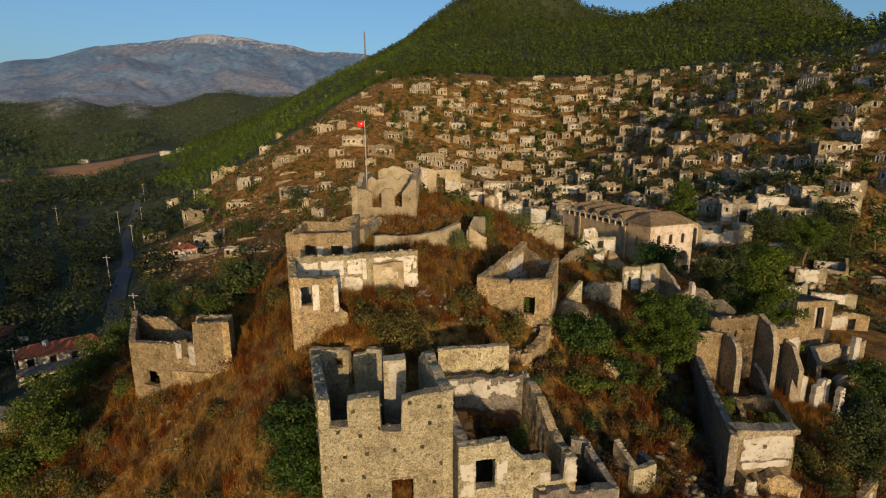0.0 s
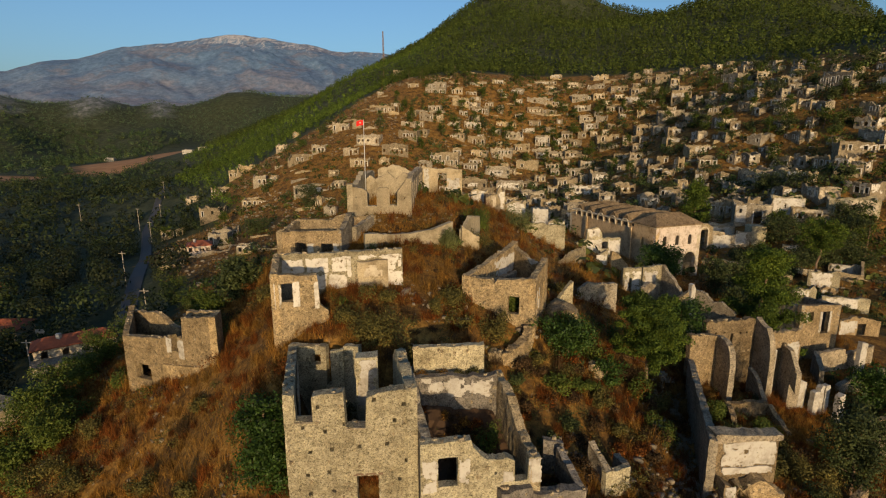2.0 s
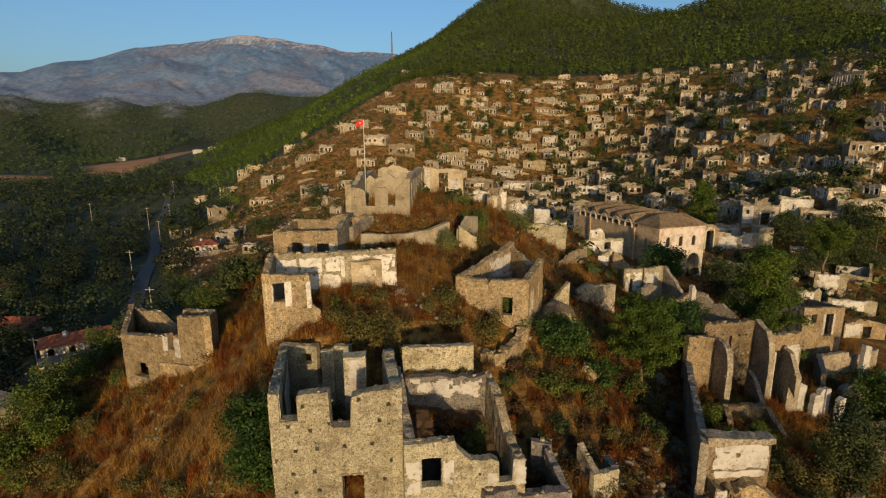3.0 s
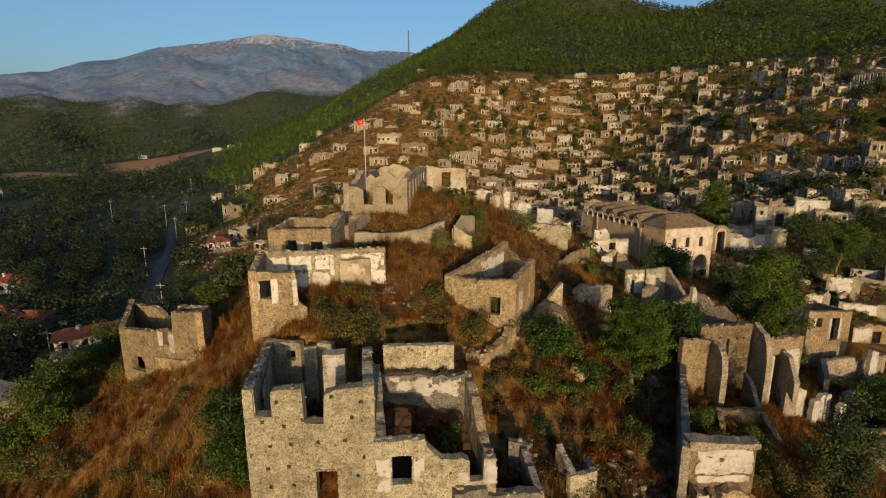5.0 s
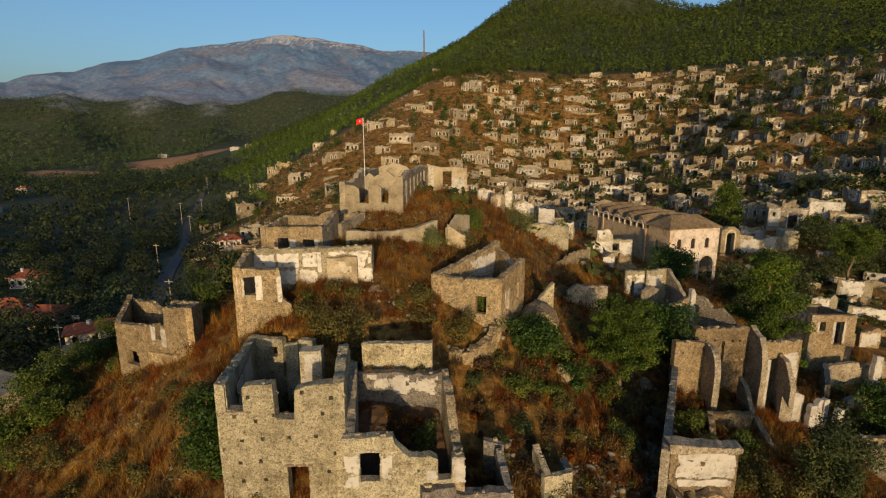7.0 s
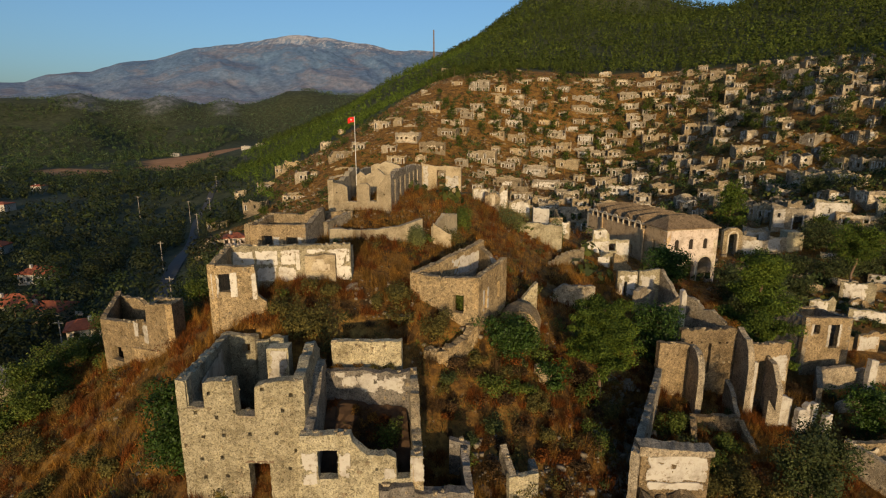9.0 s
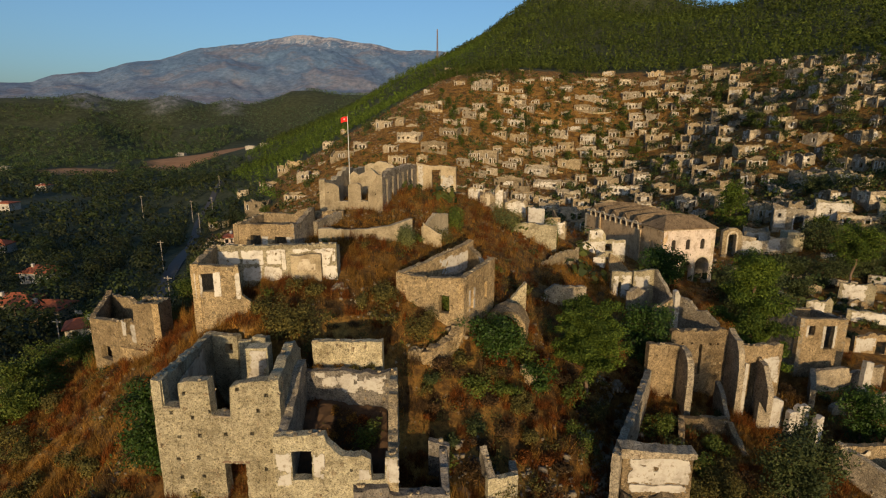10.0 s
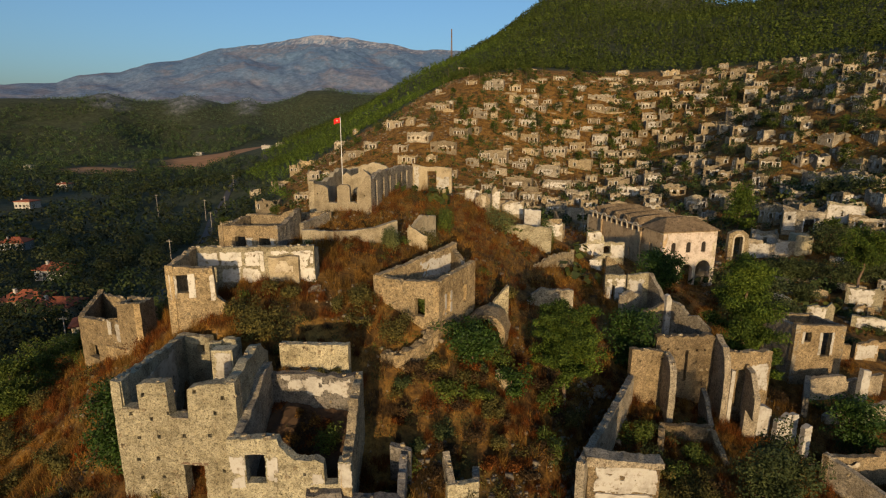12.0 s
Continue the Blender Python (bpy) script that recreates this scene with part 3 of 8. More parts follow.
def mountain_range():
    """The distant range that closes the valley: a fine sheet by bearing and distance."""
    bearings = np.linspace(-78, 18, 600)
    reach = np.linspace(1700, 4300, 84)
    gb, gr = np.meshgrid(bearings, reach)
    x, y = gr * np.sin(np.radians(gb)), gr * np.cos(np.radians(gb))
    crest = np.interp(gb, CREST_BEARING, CREST_HEIGHT) + 4 * fbm(gb, gb * 0, 2.2, 4, 15)
    rise = np.clip((gr - 1700) / 1650, 0, 1)
    rise = np.where(gr > 3350, np.clip(1 - (gr - 3350) / 1500, 0, 1), rise)
    wx, wy = x + 120 * fbm(x, y, 500, 3, 91), y + 120 * fbm(x, y, 500, 3, 92)
    ridged = 1 - np.abs(fbm(wx, wy, 520, 6, 11)) * 1.1
    fine = 1 - np.abs(fbm(wx, wy, 150, 5, 12)) * 1.1
    z = 2 + rise ** 1.05 * crest * (1 + (0.20 * (ridged - 0.62) + 0.075 * (fine - 0.6)) * (1 - rise ** 3 * 0.9))
    v = np.stack([x, y, z], 2).reshape(-1, 3)
    nx = len(bearings)
    i, j = np.meshgrid(np.arange(nx - 1), np.arange(len(reach) - 1))
    a = (j * nx + i).ravel()
    f = np.stack([a, a + nx, a + nx + 1, a + 1], 1)
    me = bpy.data.meshes.new("mountain_range")
    me.from_pydata(v.tolist(), [], f.tolist())
    me.polygons.foreach_set("use_smooth", [True] * len(f))
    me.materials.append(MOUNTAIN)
    tagged(new("mountain_range", me), "distant limestone mountain range closing the valley, coloured blue-grey for haze", "mountains", kind="structure")


mountain_range()


# ---- the near two-storey house on the spur ----
def near_house():
    fl, fr, bl, br = (-6.05, 23.29), (0.58, 24.12), (-8.75, 31.9), (-1.0, 30.2)
    h = foot("house_ruin", -3.0, 25.0, 29.2, "roofless two-storey ruin of pale rubble stone", "house")
    holes = []
    for s, z in ((0.8, 35.2), (1.9, 34.95), (2.9, 35.3), (5.4, 35.4), (6.2, 34.6), (1.1, 33.8), (2.2, 33.9), (3.6, 34.0), (5.0, 34.1), (6.0, 33.1), (0.9, 32.5), (2.0, 32.6), (5.6, 32.0), (1.0, 31.4), (2.2, 31.5), (5.9, 36.3), (1.6, 36.3), (4.4, 36.6)):
        holes.append((s, s + 0.2, z, z + 0.21))
    holes.append((3.5, 4.62, 29.0, 32.4))
    tops = [(0, 37.15), (0.5, 37.05), (0.52, 35.65), (1.4, 35.65), (1.42, 37.0), (3.0, 37.15), (3.06, 35.2), (4.05, 35.2), (4.12, 36.85), (5.2, 37.1), (6.7, 37.25)]
    wall(h, fl, fr, 28.6, tops, 0.55, holes, STONE, cell=0.28, rough=0.025, ragged=0.07)
    wall(h, (-6.12, 23.86), (0.51, 24.69), 28.6, [(a, b - 0.03) for a, b in tops], 0.1, [(3.5, 4.62, 29.0, 32.4)], STONE_GREY, name="inner_skin", cell=0.5, rough=0.01, ragged=0.0)
    wall(h, bl, fl, 28.6, [(0, 36.0), (4, 36.5), (9, 37.1)], 0.55, [(5.0, 5.7, 34.6, 35.8)], STONE, cell=0.35, ragged=0.1)
    wall(h, fr, br, 28.6, [(0, 37.25), (3.5, 37.4), (4.6, 37.5), (6.2, 36.4)], 0.55, (), STONE, cell=0.35, ragged=0.12)
    wall(h, bl, (-3.9, 31.3), 29.8, [(0, 36.1), (2.6, 36.2), (2.65, 35.6), (3.8, 35.9), (3.85, 36.3), (5, 36.4)], 0.5, [(1.6, 2.2, 34.9, 35.6), (2.6, 2.9, 33.5, 35.6)], STONE, cell=0.35, ragged=0.12)
    wall(h, (-3.4, 27.93), (-2.12, 28.15), 29.5, [(0, 37.05), (1.3, 37.15)], 0.85, (), STONE, name="chimney_breast", cell=0.3, ragged=0.06)
    coat(h, (-3.4, 27.93), (-2.12, 28.15), 0.1, 1.2, 34.0, 36.9, PLASTER, bite=0.9)
    wall(h, (-5.7, 31.0), (-4.9, 31.15), 30.0, [(0, 36.1), (0.8, 36.2)], 0.3, (), STONE, name="pier", cell=0.3, ragged=0.05)
    coat(h, (-5.5, 23.9), (-8.15, 31.8), 1.5, 6.5, 33.0, 36.0, PLASTER_TAN, bite=0.6)
    v, f = box((3.3 * 0.992 - 6.05, 23.29 + 0.40), (4.85 * 0.992 - 6.05, 23.29 + 0.6), 0.3, 32.42, 32.55)
    put("lintel", v, f, BARK, h, "weathered timber door lintel")
    for s, e, z in ((0.5, 1.42, 35.55), (3.05, 4.1, 35.1)):
        a = (fl[0] + 0.992 * s, fl[1] + 0.125 * s - 0.06)
        b = (fl[0] + 0.992 * e, fl[1] + 0.125 * e - 0.06)
        put("window_sill", *box(a, b, 0.66, z, z + 0.09), STONE_GREY, h, "worn stone window sill")


near_house()


def annex():
    fl, fr = (0.85, 22.64), (6.86, 23.74)
    h = foot("annex_ruin", 3.5, 24.5, 31.0, "roofless single-storey ruin with whitewashed window reveals", "house")
    tops = [(0, 34.95), (2.5, 35.1), (2.6, 34.7), (3.0, 34.2), (3.3, 33.9), (4.05, 33.85), (4.3, 33.95), (4.74, 33.7), (4.78, 32.55), (5.46, 32.55), (5.5, 33.85), (6.2, 33.85)]
    wall(h, fl, fr, 29.6, tops, 0.5, [(0.86, 1.86, 32.58, 34.2), (3.7, 3.85, 33.0, 33.15), (5.75, 5.88, 33.4, 33.52)], STONE, cell=0.28, ragged=0.06)
    coat(h, fl, fr, 0.1, 0.86, 32.3, 34.1, cell=0.16, bite=0.45)
    coat(h, fl, fr, 1.86, 2.55, 32.6, 34.1, cell=0.16, bite=0.45)
    coat(h, fl, fr, 4.1, 4.75, 32.5, 33.2, cell=0.14, bite=0.4)
    coat(h, fl, fr, 5.5, 6.15, 32.4, 33.75, cell=0.14, bite=0.3)
    wall(h, (-0.85, 29.4), (0.95, 22.9), 29.6, [(0, 36.0), (2.0, 36.0), (3.4, 35.4), (6.7, 34.95)], 0.5, (), STONE_GREY, cell=0.35, ragged=0.15)
    wall(h, fr, (5.2, 30.4), 30.0, [(0, 33.3), (0.8, 33.9), (2.2, 34.0), (4.0, 34.9), (6.5, 35.4)], 0.5, (), STONE_GOLD, cell=0.35, ragged=0.2)
    # dark stone below the plaster stands in for shade on this back wall
    wall(h, (-0.5, 29.2), (4.9, 29.6), 31.0, [(0, 35.2), (2.0, 35.3), (5.5, 35.35)], 0.5, (), STONE_DARK, cell=0.35, ragged=0.15)
    coat(h, (-0.5, 29.2), (4.9, 29.6), 0.8, 2.2, 34.3, 35.2, cell=0.2, bite=1.0)
    coat(h, (-0.5, 29.2), (4.9, 29.6), 2.2, 5.2, 34.0, 35.2, cell=0.2, bite=1.1)
    wall(h, (-0.3, 30.4), (4.15, 30.75), 32.0, [(0, 36.7), (4.4, 36.85)], 0.5, (), STONE, cell=0.35, ragged=0.04)


annex()


def low_yard():
    h = foot("yard_wall", 9.0, 25.0, 30.8, "low grey stone yard walls beside the annex", "wall")
    wall(h, (4.85, 22.75), (9.4, 24.4), 28.8, [(0, 32.35), (1.7, 32.3), (1.8, 31.9), (4.9, 31.5)], 0.55, (), STONE_DARK, cell=0.4, ragged=0.1)
    wall(h, (9.4, 24.4), (8.7, 27.6), 29.2, [(0, 31.5), (2.0, 31.7), (3.3, 32.0)], 0.4, (), STONE_DARK, cell=0.35, ragged=0.2)
    wall(h, (7.6, 27.9), (8.8, 28.0), 29.8, [(0, 32.2), (1.2, 32.0)], 0.4, (), STONE_DARK, cell=0.35, ragged=0.2)
    g = foot("garden_wall", 11.6, 27.8, 30.0, "small tapering stone wall with plants behind it", "wall")
    wall(g, (11.15, 27.1), (12.8, 28.0), 28.3, [(0, 30.6), (1.9, 30.5)], 0.4, (), STONE, cell=0.3, ragged=0.06)
    wall(g, (10.5, 29.0), (11.2, 27.2), 28.6, [(0, 31.4), (1.9, 30.6)], 0.4, (), STONE_GREY, cell=0.3, ragged=0.06)
    wall(g, (12.8, 28.0), (12.6, 29.6), 28.4, [(0, 30.5), (1.6, 30.3)], 0.4, (), STONE_GREY, cell=0.3, ragged=0.1)


low_yard()


# ---- the ruin on the flank ----
def flank_house():
    a, c = (-26.65, 41.07), (-16.3, 37.2)
    h = foot("house_ruin", -21.5, 41.0, 28.0, "square roofless rubble-stone ruin on the steep grassy flank", "house")
    tops = [(0, 32.8), (4.6, 33.3), (5.9, 33.65), (5.95, 32.4), (6.6, 32.4), (6.65, 33.7), (7.3, 33.6), (7.35, 35.5), (11.1, 36.0)]
    bits = [(4.2, 4.34, 31.8, 31.95), (1.3, 1.45, 31.9, 32.05), (9.4, 9.54, 33.4, 33.55), (8.2, 8.34, 32.4, 32.55), (3.0, 3.14, 32.0, 32.15), (10.2, 10.34, 31.6, 31.75), (8.9, 9.03, 31.0, 31.13)]
    wall(h, a, (c[0] - 0.375, c[1] + 0.14), 25.5, tops, 0.55, [(1.25, 3.1, 29.2, 30.3), (1.6, 2.8, 30.3, 30.6)] + bits, STONE_RUBBLE, cell=0.28, ragged=0.1)
    wall(h, (-22.2, 39.2), (-18.3, 37.7), 27.0, [(0, 31.1), (4.2, 31.6)], 0.3, (), STONE_RUBBLE, name="buttress", cell=0.3, ragged=0.05)
    coat(h, a, c, 5.35, 5.93, 32.2, 33.5, cell=0.16, bite=0.3)
    coat(h, a, c, 6.62, 7.3, 31.9, 33.5, cell=0.14, bite=0.3)
    wall(h, (-29.6, 46.6), a, 26.0, [(0, 33.5), (7, 32.8)], 0.5, (), STONE_RUBBLE, cell=0.4, ragged=0.15)
    wall(h, c, (-17.0, 39.6), 26.0, [(0, 36.0), (2.5, 35.8)], 0.5, (), STONE_RUBBLE, cell=0.4, ragged=0.15)
    wall(h, (-17.0, 39.6), (-20.2, 40.8), 27.0, [(0, 35.8), (3.4, 35.3)], 0.45, (), STONE_RUBBLE, cell=0.35, ragged=0.1)
    wall(h, (-20.2, 40.8), (-19.7, 38.7), 27.0, [(0, 35.3), (2.1, 35.4)], 0.4, (), STONE_RUBBLE, cell=0.35, ragged=0.08)
    wall(h, (-29.6, 46.6), (-20.4, 43.2), 28.0, [(0, 33.2), (4.0, 33.4), (5.5, 32.4), (7, 32.2), (8.5, 33.2), (9.8, 33.4)], 0.5, (), STONE_RUBBLE, cell=0.4, ragged=0.2)


flank_house()


# ---- the whitewashed house ----
def white_house():
    a, b = (-10.1, 33.02), (-6.6, 34.6)
    h = foot("house_ruin", -7.0, 36.5, 36.0, "roofless ruin with whitewashed plaster on its inner walls", "house")
    tops = [(0, 40.6), (3.1, 40.3), (3.2, 38.1), (3.75, 37.7), (3.85, 36.4)]
    wall(h, a, b, 33.6, tops, 0.5, [(0.66, 1.42, 38.6, 39.9)], STONE_RUBBLE, cell=0.28, ragged=0.07)
    for s0, s1 in ((0.2, 0.66), (1.42, 1.86)):
        coat(h, a, b, s0, s1, 38.2, 39.95, PLASTER_BRIGHT, cell=0.13, bite=0.35)
    coat(h, a, b, 2.85, 3.15, 37.9, 39.8, PLASTER_BRIGHT, cell=0.13, bite=0.25)
    wall(h, (-11.6, 37.7), a, 33.6, [(0, 40.8), (5, 40.6)], 0.5, (), STONE_RUBBLE, cell=0.35, ragged=0.1)
    p, q = (-11.6, 37.75), (-2.1, 39.95)
    wall(h, p, q, 35.5, [(0, 40.85), (9.8, 40.95)], 0.5, (), STONE, cell=0.35, ragged=0.08)
    for s0, s1, z0, z1 in ((0.6, 2.2, 39.3, 40.4), (2.35, 4.0, 39.3, 40.45), (4.3, 5.4, 39.35, 40.55), (5.45, 5.75, 38.9, 40.5), (2.4, 3.9, 38.0, 39.2), (4.0, 5.4, 37.9, 39.2), (8.5, 9.75, 37.6, 40.65), (6.2, 9.0, 40.2, 40.6)):
        coat(h, p, q, s0, s1, z0, z1, PLASTER_BRIGHT, cell=0.2, bite=0.3)
    wall(h, (-5.45, 38.75), (-3.15, 39.25), 35.8, [(0, 40.1), (2.3, 40.2)], 0.62, (), STONE_SMOOTH, name="chimney_breast", cell=0.3, ragged=0.05)
    coat(h, (-5.45, 38.75), (-3.15, 39.25), 0.5, 1.9, 38.9, 39.9, PLASTER_TAN, cell=0.25, bite=1.0)
    wall(h, q, (-2.3, 41.2), 36.5, [(0, 40.9), (1.2, 40.6)], 0.5, (), STONE, cell=0.35, ragged=0.08)
    wall(h, (-1.9, 38.2), (-1.4, 39.3), 35.5, [(0, 37.6), (1.2, 38.0)], 0.4, (), STONE_GREY, cell=0.35, ragged=0.1)


white_house()


# ---- the angled stone house with the arched window ----
def angled_house():
    a, b, c, d = (2.6, 40.5), (8.25, 38.9), (10.1, 45.4), (7.3, 49.8)
    h = foot("house_ruin", 6.5, 42.5, 35.0, "roofless angled rubble-stone house with an arched window", "house")
    wall(h, a, b, 32.3, [(0, 38.65), (2.4, 38.5), (2.6, 38.2), (2.9, 38.6), (6, 38.85)], 0.55, [(3.75, 4.65, 35.85, 37.3)], STONE_RUBBLE, cell=0.28, ragged=0.07)
    wall(h, b, c, 31.6, [(0, 38.85), (4, 38.9), (7, 38.95)], 0.55, [(1.3, 1.95, 35.9, 37.6), (4.4, 5.0, 35.9, 37.4)], STONE_RUBBLE, cell=0.3, ragged=0.07)
    coat(h, b, c, 1.0, 1.3, 35.9, 37.6, cell=0.12, bite=0.3)
    coat(h, b, c, 1.95, 2.25, 35.9, 37.6, cell=0.12, bite=0.3)
    wall(h, d, a, 32.6, [(0, 39.6), (2, 39.3), (4, 39.2), (10.4, 38.65)], 0.55, (), STONE_RUBBLE, cell=0.35, ragged=0.1)
    wall(h, c, d, 31.8, [(0, 38.95), (1.5, 38.0), (3, 38.8), (5.3, 39.6)], 0.55, (), STONE_RUBBLE, cell=0.35, ragged=0.2)
    coat(h, (3.25, 40.9), (7.75, 49.3), 1.4, 8.8, 37.0, 38.8, PLASTER_BRIGHT, cell=0.25, bite=0.4)
    coat(h, (7.3, 49.15), (9.7, 45.4), 0.4, 4.0, 36.6, 38.6, cell=0.25, bite=0.4)
    wall(h, (5.2, 44.2), (7.4, 45.6), 32.6, [(0, 37.2), (2.6, 37.7)], 0.4, (), STONE_GREY, cell=0.35, ragged=0.2)


angled_house()


def rubble_bank():
    g = foot("retaining_wall", 6.2, 36.6, 33.5, "sloping rubble-stone retaining wall below the angled house", "wall")
    for (x0, y0), (x1, y1), top0, top1 in (((4.6, 35.6), (6.4, 35.7), 34.2, 34.3), ((6.4, 35.7), (7.6, 37.0), 34.3, 34.7), ((7.6, 37.0), (8.3, 38.7), 34.7, 35.2)):
        wall(g, (x0, y0), (x1, y1), 31.0, [(0, top0), (math.hypot(x1 - x0, y1 - y0), top1)], 0.7, (), STONE_RUBBLE, cell=0.28, rough=0.10, ragged=0.22)


rubble_bank()


# ---- chapel, bowed wall, flagpole, small house ----
def chapel():
    a, b = (-10.25, 56.74), (-3.25, 57.6)
    h = foot("chapel_ruin", -6.5, 62.0, 40.5, "roofless golden-stone chapel ruin with tall side windows", "chapel")
    front = [(0, 44.15), (1.6, 43.95), (2.15, 43.55), (2.2, 42.0), (3.18, 42.0), (3.22, 43.75), (3.6, 43.95), (4.3, 43.95), (4.62, 43.75), (4.66, 42.05), (5.42, 42.05), (5.46, 43.6), (6.0, 44.1), (6.5, 44.9), (7.1, 45.0)]
    wall(h, a, b, 38.8, front, 0.6, [(0.9, 1.05, 42.9, 43.05), (6.2, 6.35, 42.7, 42.85)], STONE_SMOOTH, cell=0.3, ragged=0.07)
    for s0, s1 in ((2.05, 3.3), (4.5, 5.55)):
        along = Vector((7.0, 0.86)).normalized()
        q0, q1 = Vector(a) + along * s0 - Vector((0, 0.06)), Vector(a) + along * s1 - Vector((0, 0.06))
        put("window_sill", *box(q0, q1, 0.7, 41.9, 42.0), STONE_GREY, h, "worn stone window sill")
    side = [(k, k + 1.1, 41.4, 44.4) for k in (1.4, 4.4, 7.4, 10.4, 13.4, 16.6)]
    wall(h, b, (-3.9, 78.9), 38.8, [(0, 44.6), (4, 45.2), (9, 45.0), (15, 45.2), (21, 44.6)], 0.6, side, STONE_GREY, cell=0.5, ragged=0.25)
    wall(h, (-11.6, 78.0), a, 38.8, [(0, 44.2), (12, 45.0), (17, 44.0), (21.3, 44.3)], 0.6, (), STONE_SMOOTH, cell=0.5, ragged=0.3)
    wall(h, (-9.9, 66.0), (-4.3, 66.6), 39.0, [(0, 44.2), (0.5, 44.8), (1.1, 44.2), (1.9, 44.4), (2.7, 44.9), (3.5, 44.4), (3.9, 44.2), (4.6, 44.9), (5.5, 44.7)], 0.6, (), STONE_SMOOTH, cell=0.4, ragged=0.2)
    wall(h, (-9.0, 69.5), (-4.2, 70.0), 39.0, [(0, 45.2), (2, 45.6), (4.8, 45.0)], 0.6, (), STONE_SMOOTH, cell=0.4, ragged=0.3)
    g = foot("gable_wall", -1.0, 79.0, 41.0, "freestanding stone gable with an arched opening and white plaster", "wall")
    p, q = (-4.0, 78.9), (2.0, 78.9)
    wall(g, p, q, 39.4, [(0, 45.0), (1.5, 44.6), (3, 44.7), (6, 44.5)], 0.6, [(2.35, 3.7, 40.8, 44.0)], STONE_SMOOTH, cell=0.35, ragged=0.15)
    coat(g, p, q, 3.75, 5.6, 41.2, 43.2, cell=0.25, bite=0.5)
    coat(g, p, q, 0.3, 1.0, 41.5, 44.6, cell=0.25, bite=0.5)


chapel()


def bowed_wall():
    h = foot("terrace_wall", -3.0, 48.5, 39.0, "pale bowed terrace wall of plastered stone", "wall")
    pts = [(-6.4, 46.74, 40.8), (-4.5, 47.7, 40.6), (-2.6, 48.8, 40.45), (-0.5, 50.0, 40.65), (1.5, 51.45, 41.2)]
    for (x0, y0, z0), (x1, y1, z1) in zip(pts, pts[1:]):
        n = math.hypot(x1 - x0, y1 - y0)
        wall(h, (x0, y0), (x1, y1), 37.6, [(0, z0), (n, z1)], 0.5, (), STONE_SMOOTH, cell=0.4, ragged=0.06)
    g = foot("terrace_wall", 3.2, 54.5, 39.0, "leaning stub of a stone terrace wall", "wall")
    wall(g, (2.6, 52.6), (4.3, 56.6), 37.4, [(0, 40.2), (2, 41.2), (4.4, 41.0)], 0.5, (), STONE_SMOOTH, cell=0.4, ragged=0.15)
    wall(g, (2.4, 52.4), (4.2, 52.9), 37.4, [(0, 40.6), (1.8, 39.3)], 0.5, (), STONE_SMOOTH, cell=0.4, ragged=0.15)


bowed_wall()


def flagpole():
    x, y, top = -10.1, 66.5, 51.5
    p = foot("flagpole", x, y, 41.0, "thin pale metal flagpole with a red flag at rest", "flagpole")
    put("pole", *rod((x, y, gz(x, y) - 0.5), (x, y, top), 0.06, 0.035), METAL, p)
    v, f = [], []
    for i in range(7):
        s = i / 6
        for j in range(5):
            u = j / 4
            v.append((x - 0.06 - 0.85 * s, y + 0.10 * math.sin(s * 7 + u), top - 0.08 - 0.62 * u - 0.22 * s * s))
    for i in range(6):
        for j in range(4):
            k = i * 5 + j
            f.append((k, k + 1, k + 6, k + 5))
    ob = put("flag", v, f, RED_CLOTH, p, "red cloth flag")
    solid = ob.modifiers.new("thickness", "SOLIDIFY")
    solid.thickness = 0.01
    put("emblem", *rod((x - 0.4, y - 0.04, top - 0.42), (x - 0.4, y - 0.13, top - 0.42), 0.1, 0.1, 12), WHITE_PAINT, p)


flagpole()


def small_house():
    a, b = (-14.1, 45.3), (-8.35, 45.8)
    h = foot("house_ruin", -11.3, 47.5, 39.0, "small roofless stone ruin with a broad dark opening", "house")
    wall(h, a, b, 36.5, [(0, 41.15), (5.8, 41.3)], 0.5, [(1.6, 2.6, 39.1, 40.2), (3.9, 4.95, 39.0, 40.1)], STONE_BROWN, cell=0.35, ragged=0.06)
    coat(h, a, b, 2.7, 3.3, 39.1, 40.1, cell=0.16, bite=0.3)
    coat(h, a, b, 5.0, 5.6, 39.2, 40.1, cell=0.16, bite=0.3)
    wall(h, (-13.8, 49.6), a, 36.5, [(0, 41.5), (4.3, 41.2)], 0.5, (), STONE_BROWN, cell=0.4, ragged=0.15)
    wall(h, b, (-8.4, 50.6), 36.5, [(0, 41.3), (1.5, 41.2), (4.8, 42.2)], 0.5, (), STONE_GREY, cell=0.4, ragged=0.2)
    wall(h, (-13.8, 49.6), (-8.4, 50.6), 37.0, [(0, 41.6), (3, 41.5), (5.5, 42.2)], 0.5, (), STONE_BROWN, cell=0.4, ragged=0.15)
    g = foot("terrace_wall", -7.0, 53.5, 40.5, "low stone wall below the chapel", "wall")
    wall(g, (-11.5, 53.6), (-6.8, 54.6), 38.5, [(0, 41.1), (4.8, 41.3)], 0.5, (), STONE_BROWN, cell=0.4, ragged=0.1)
    wall(g, (-7.9, 50.2), (-6.9, 54.4), 38.5, [(0, 40.8), (4.3, 41.3)], 0.5, (), STONE_GREY, cell=0.4, ragged=0.1)


small_house()


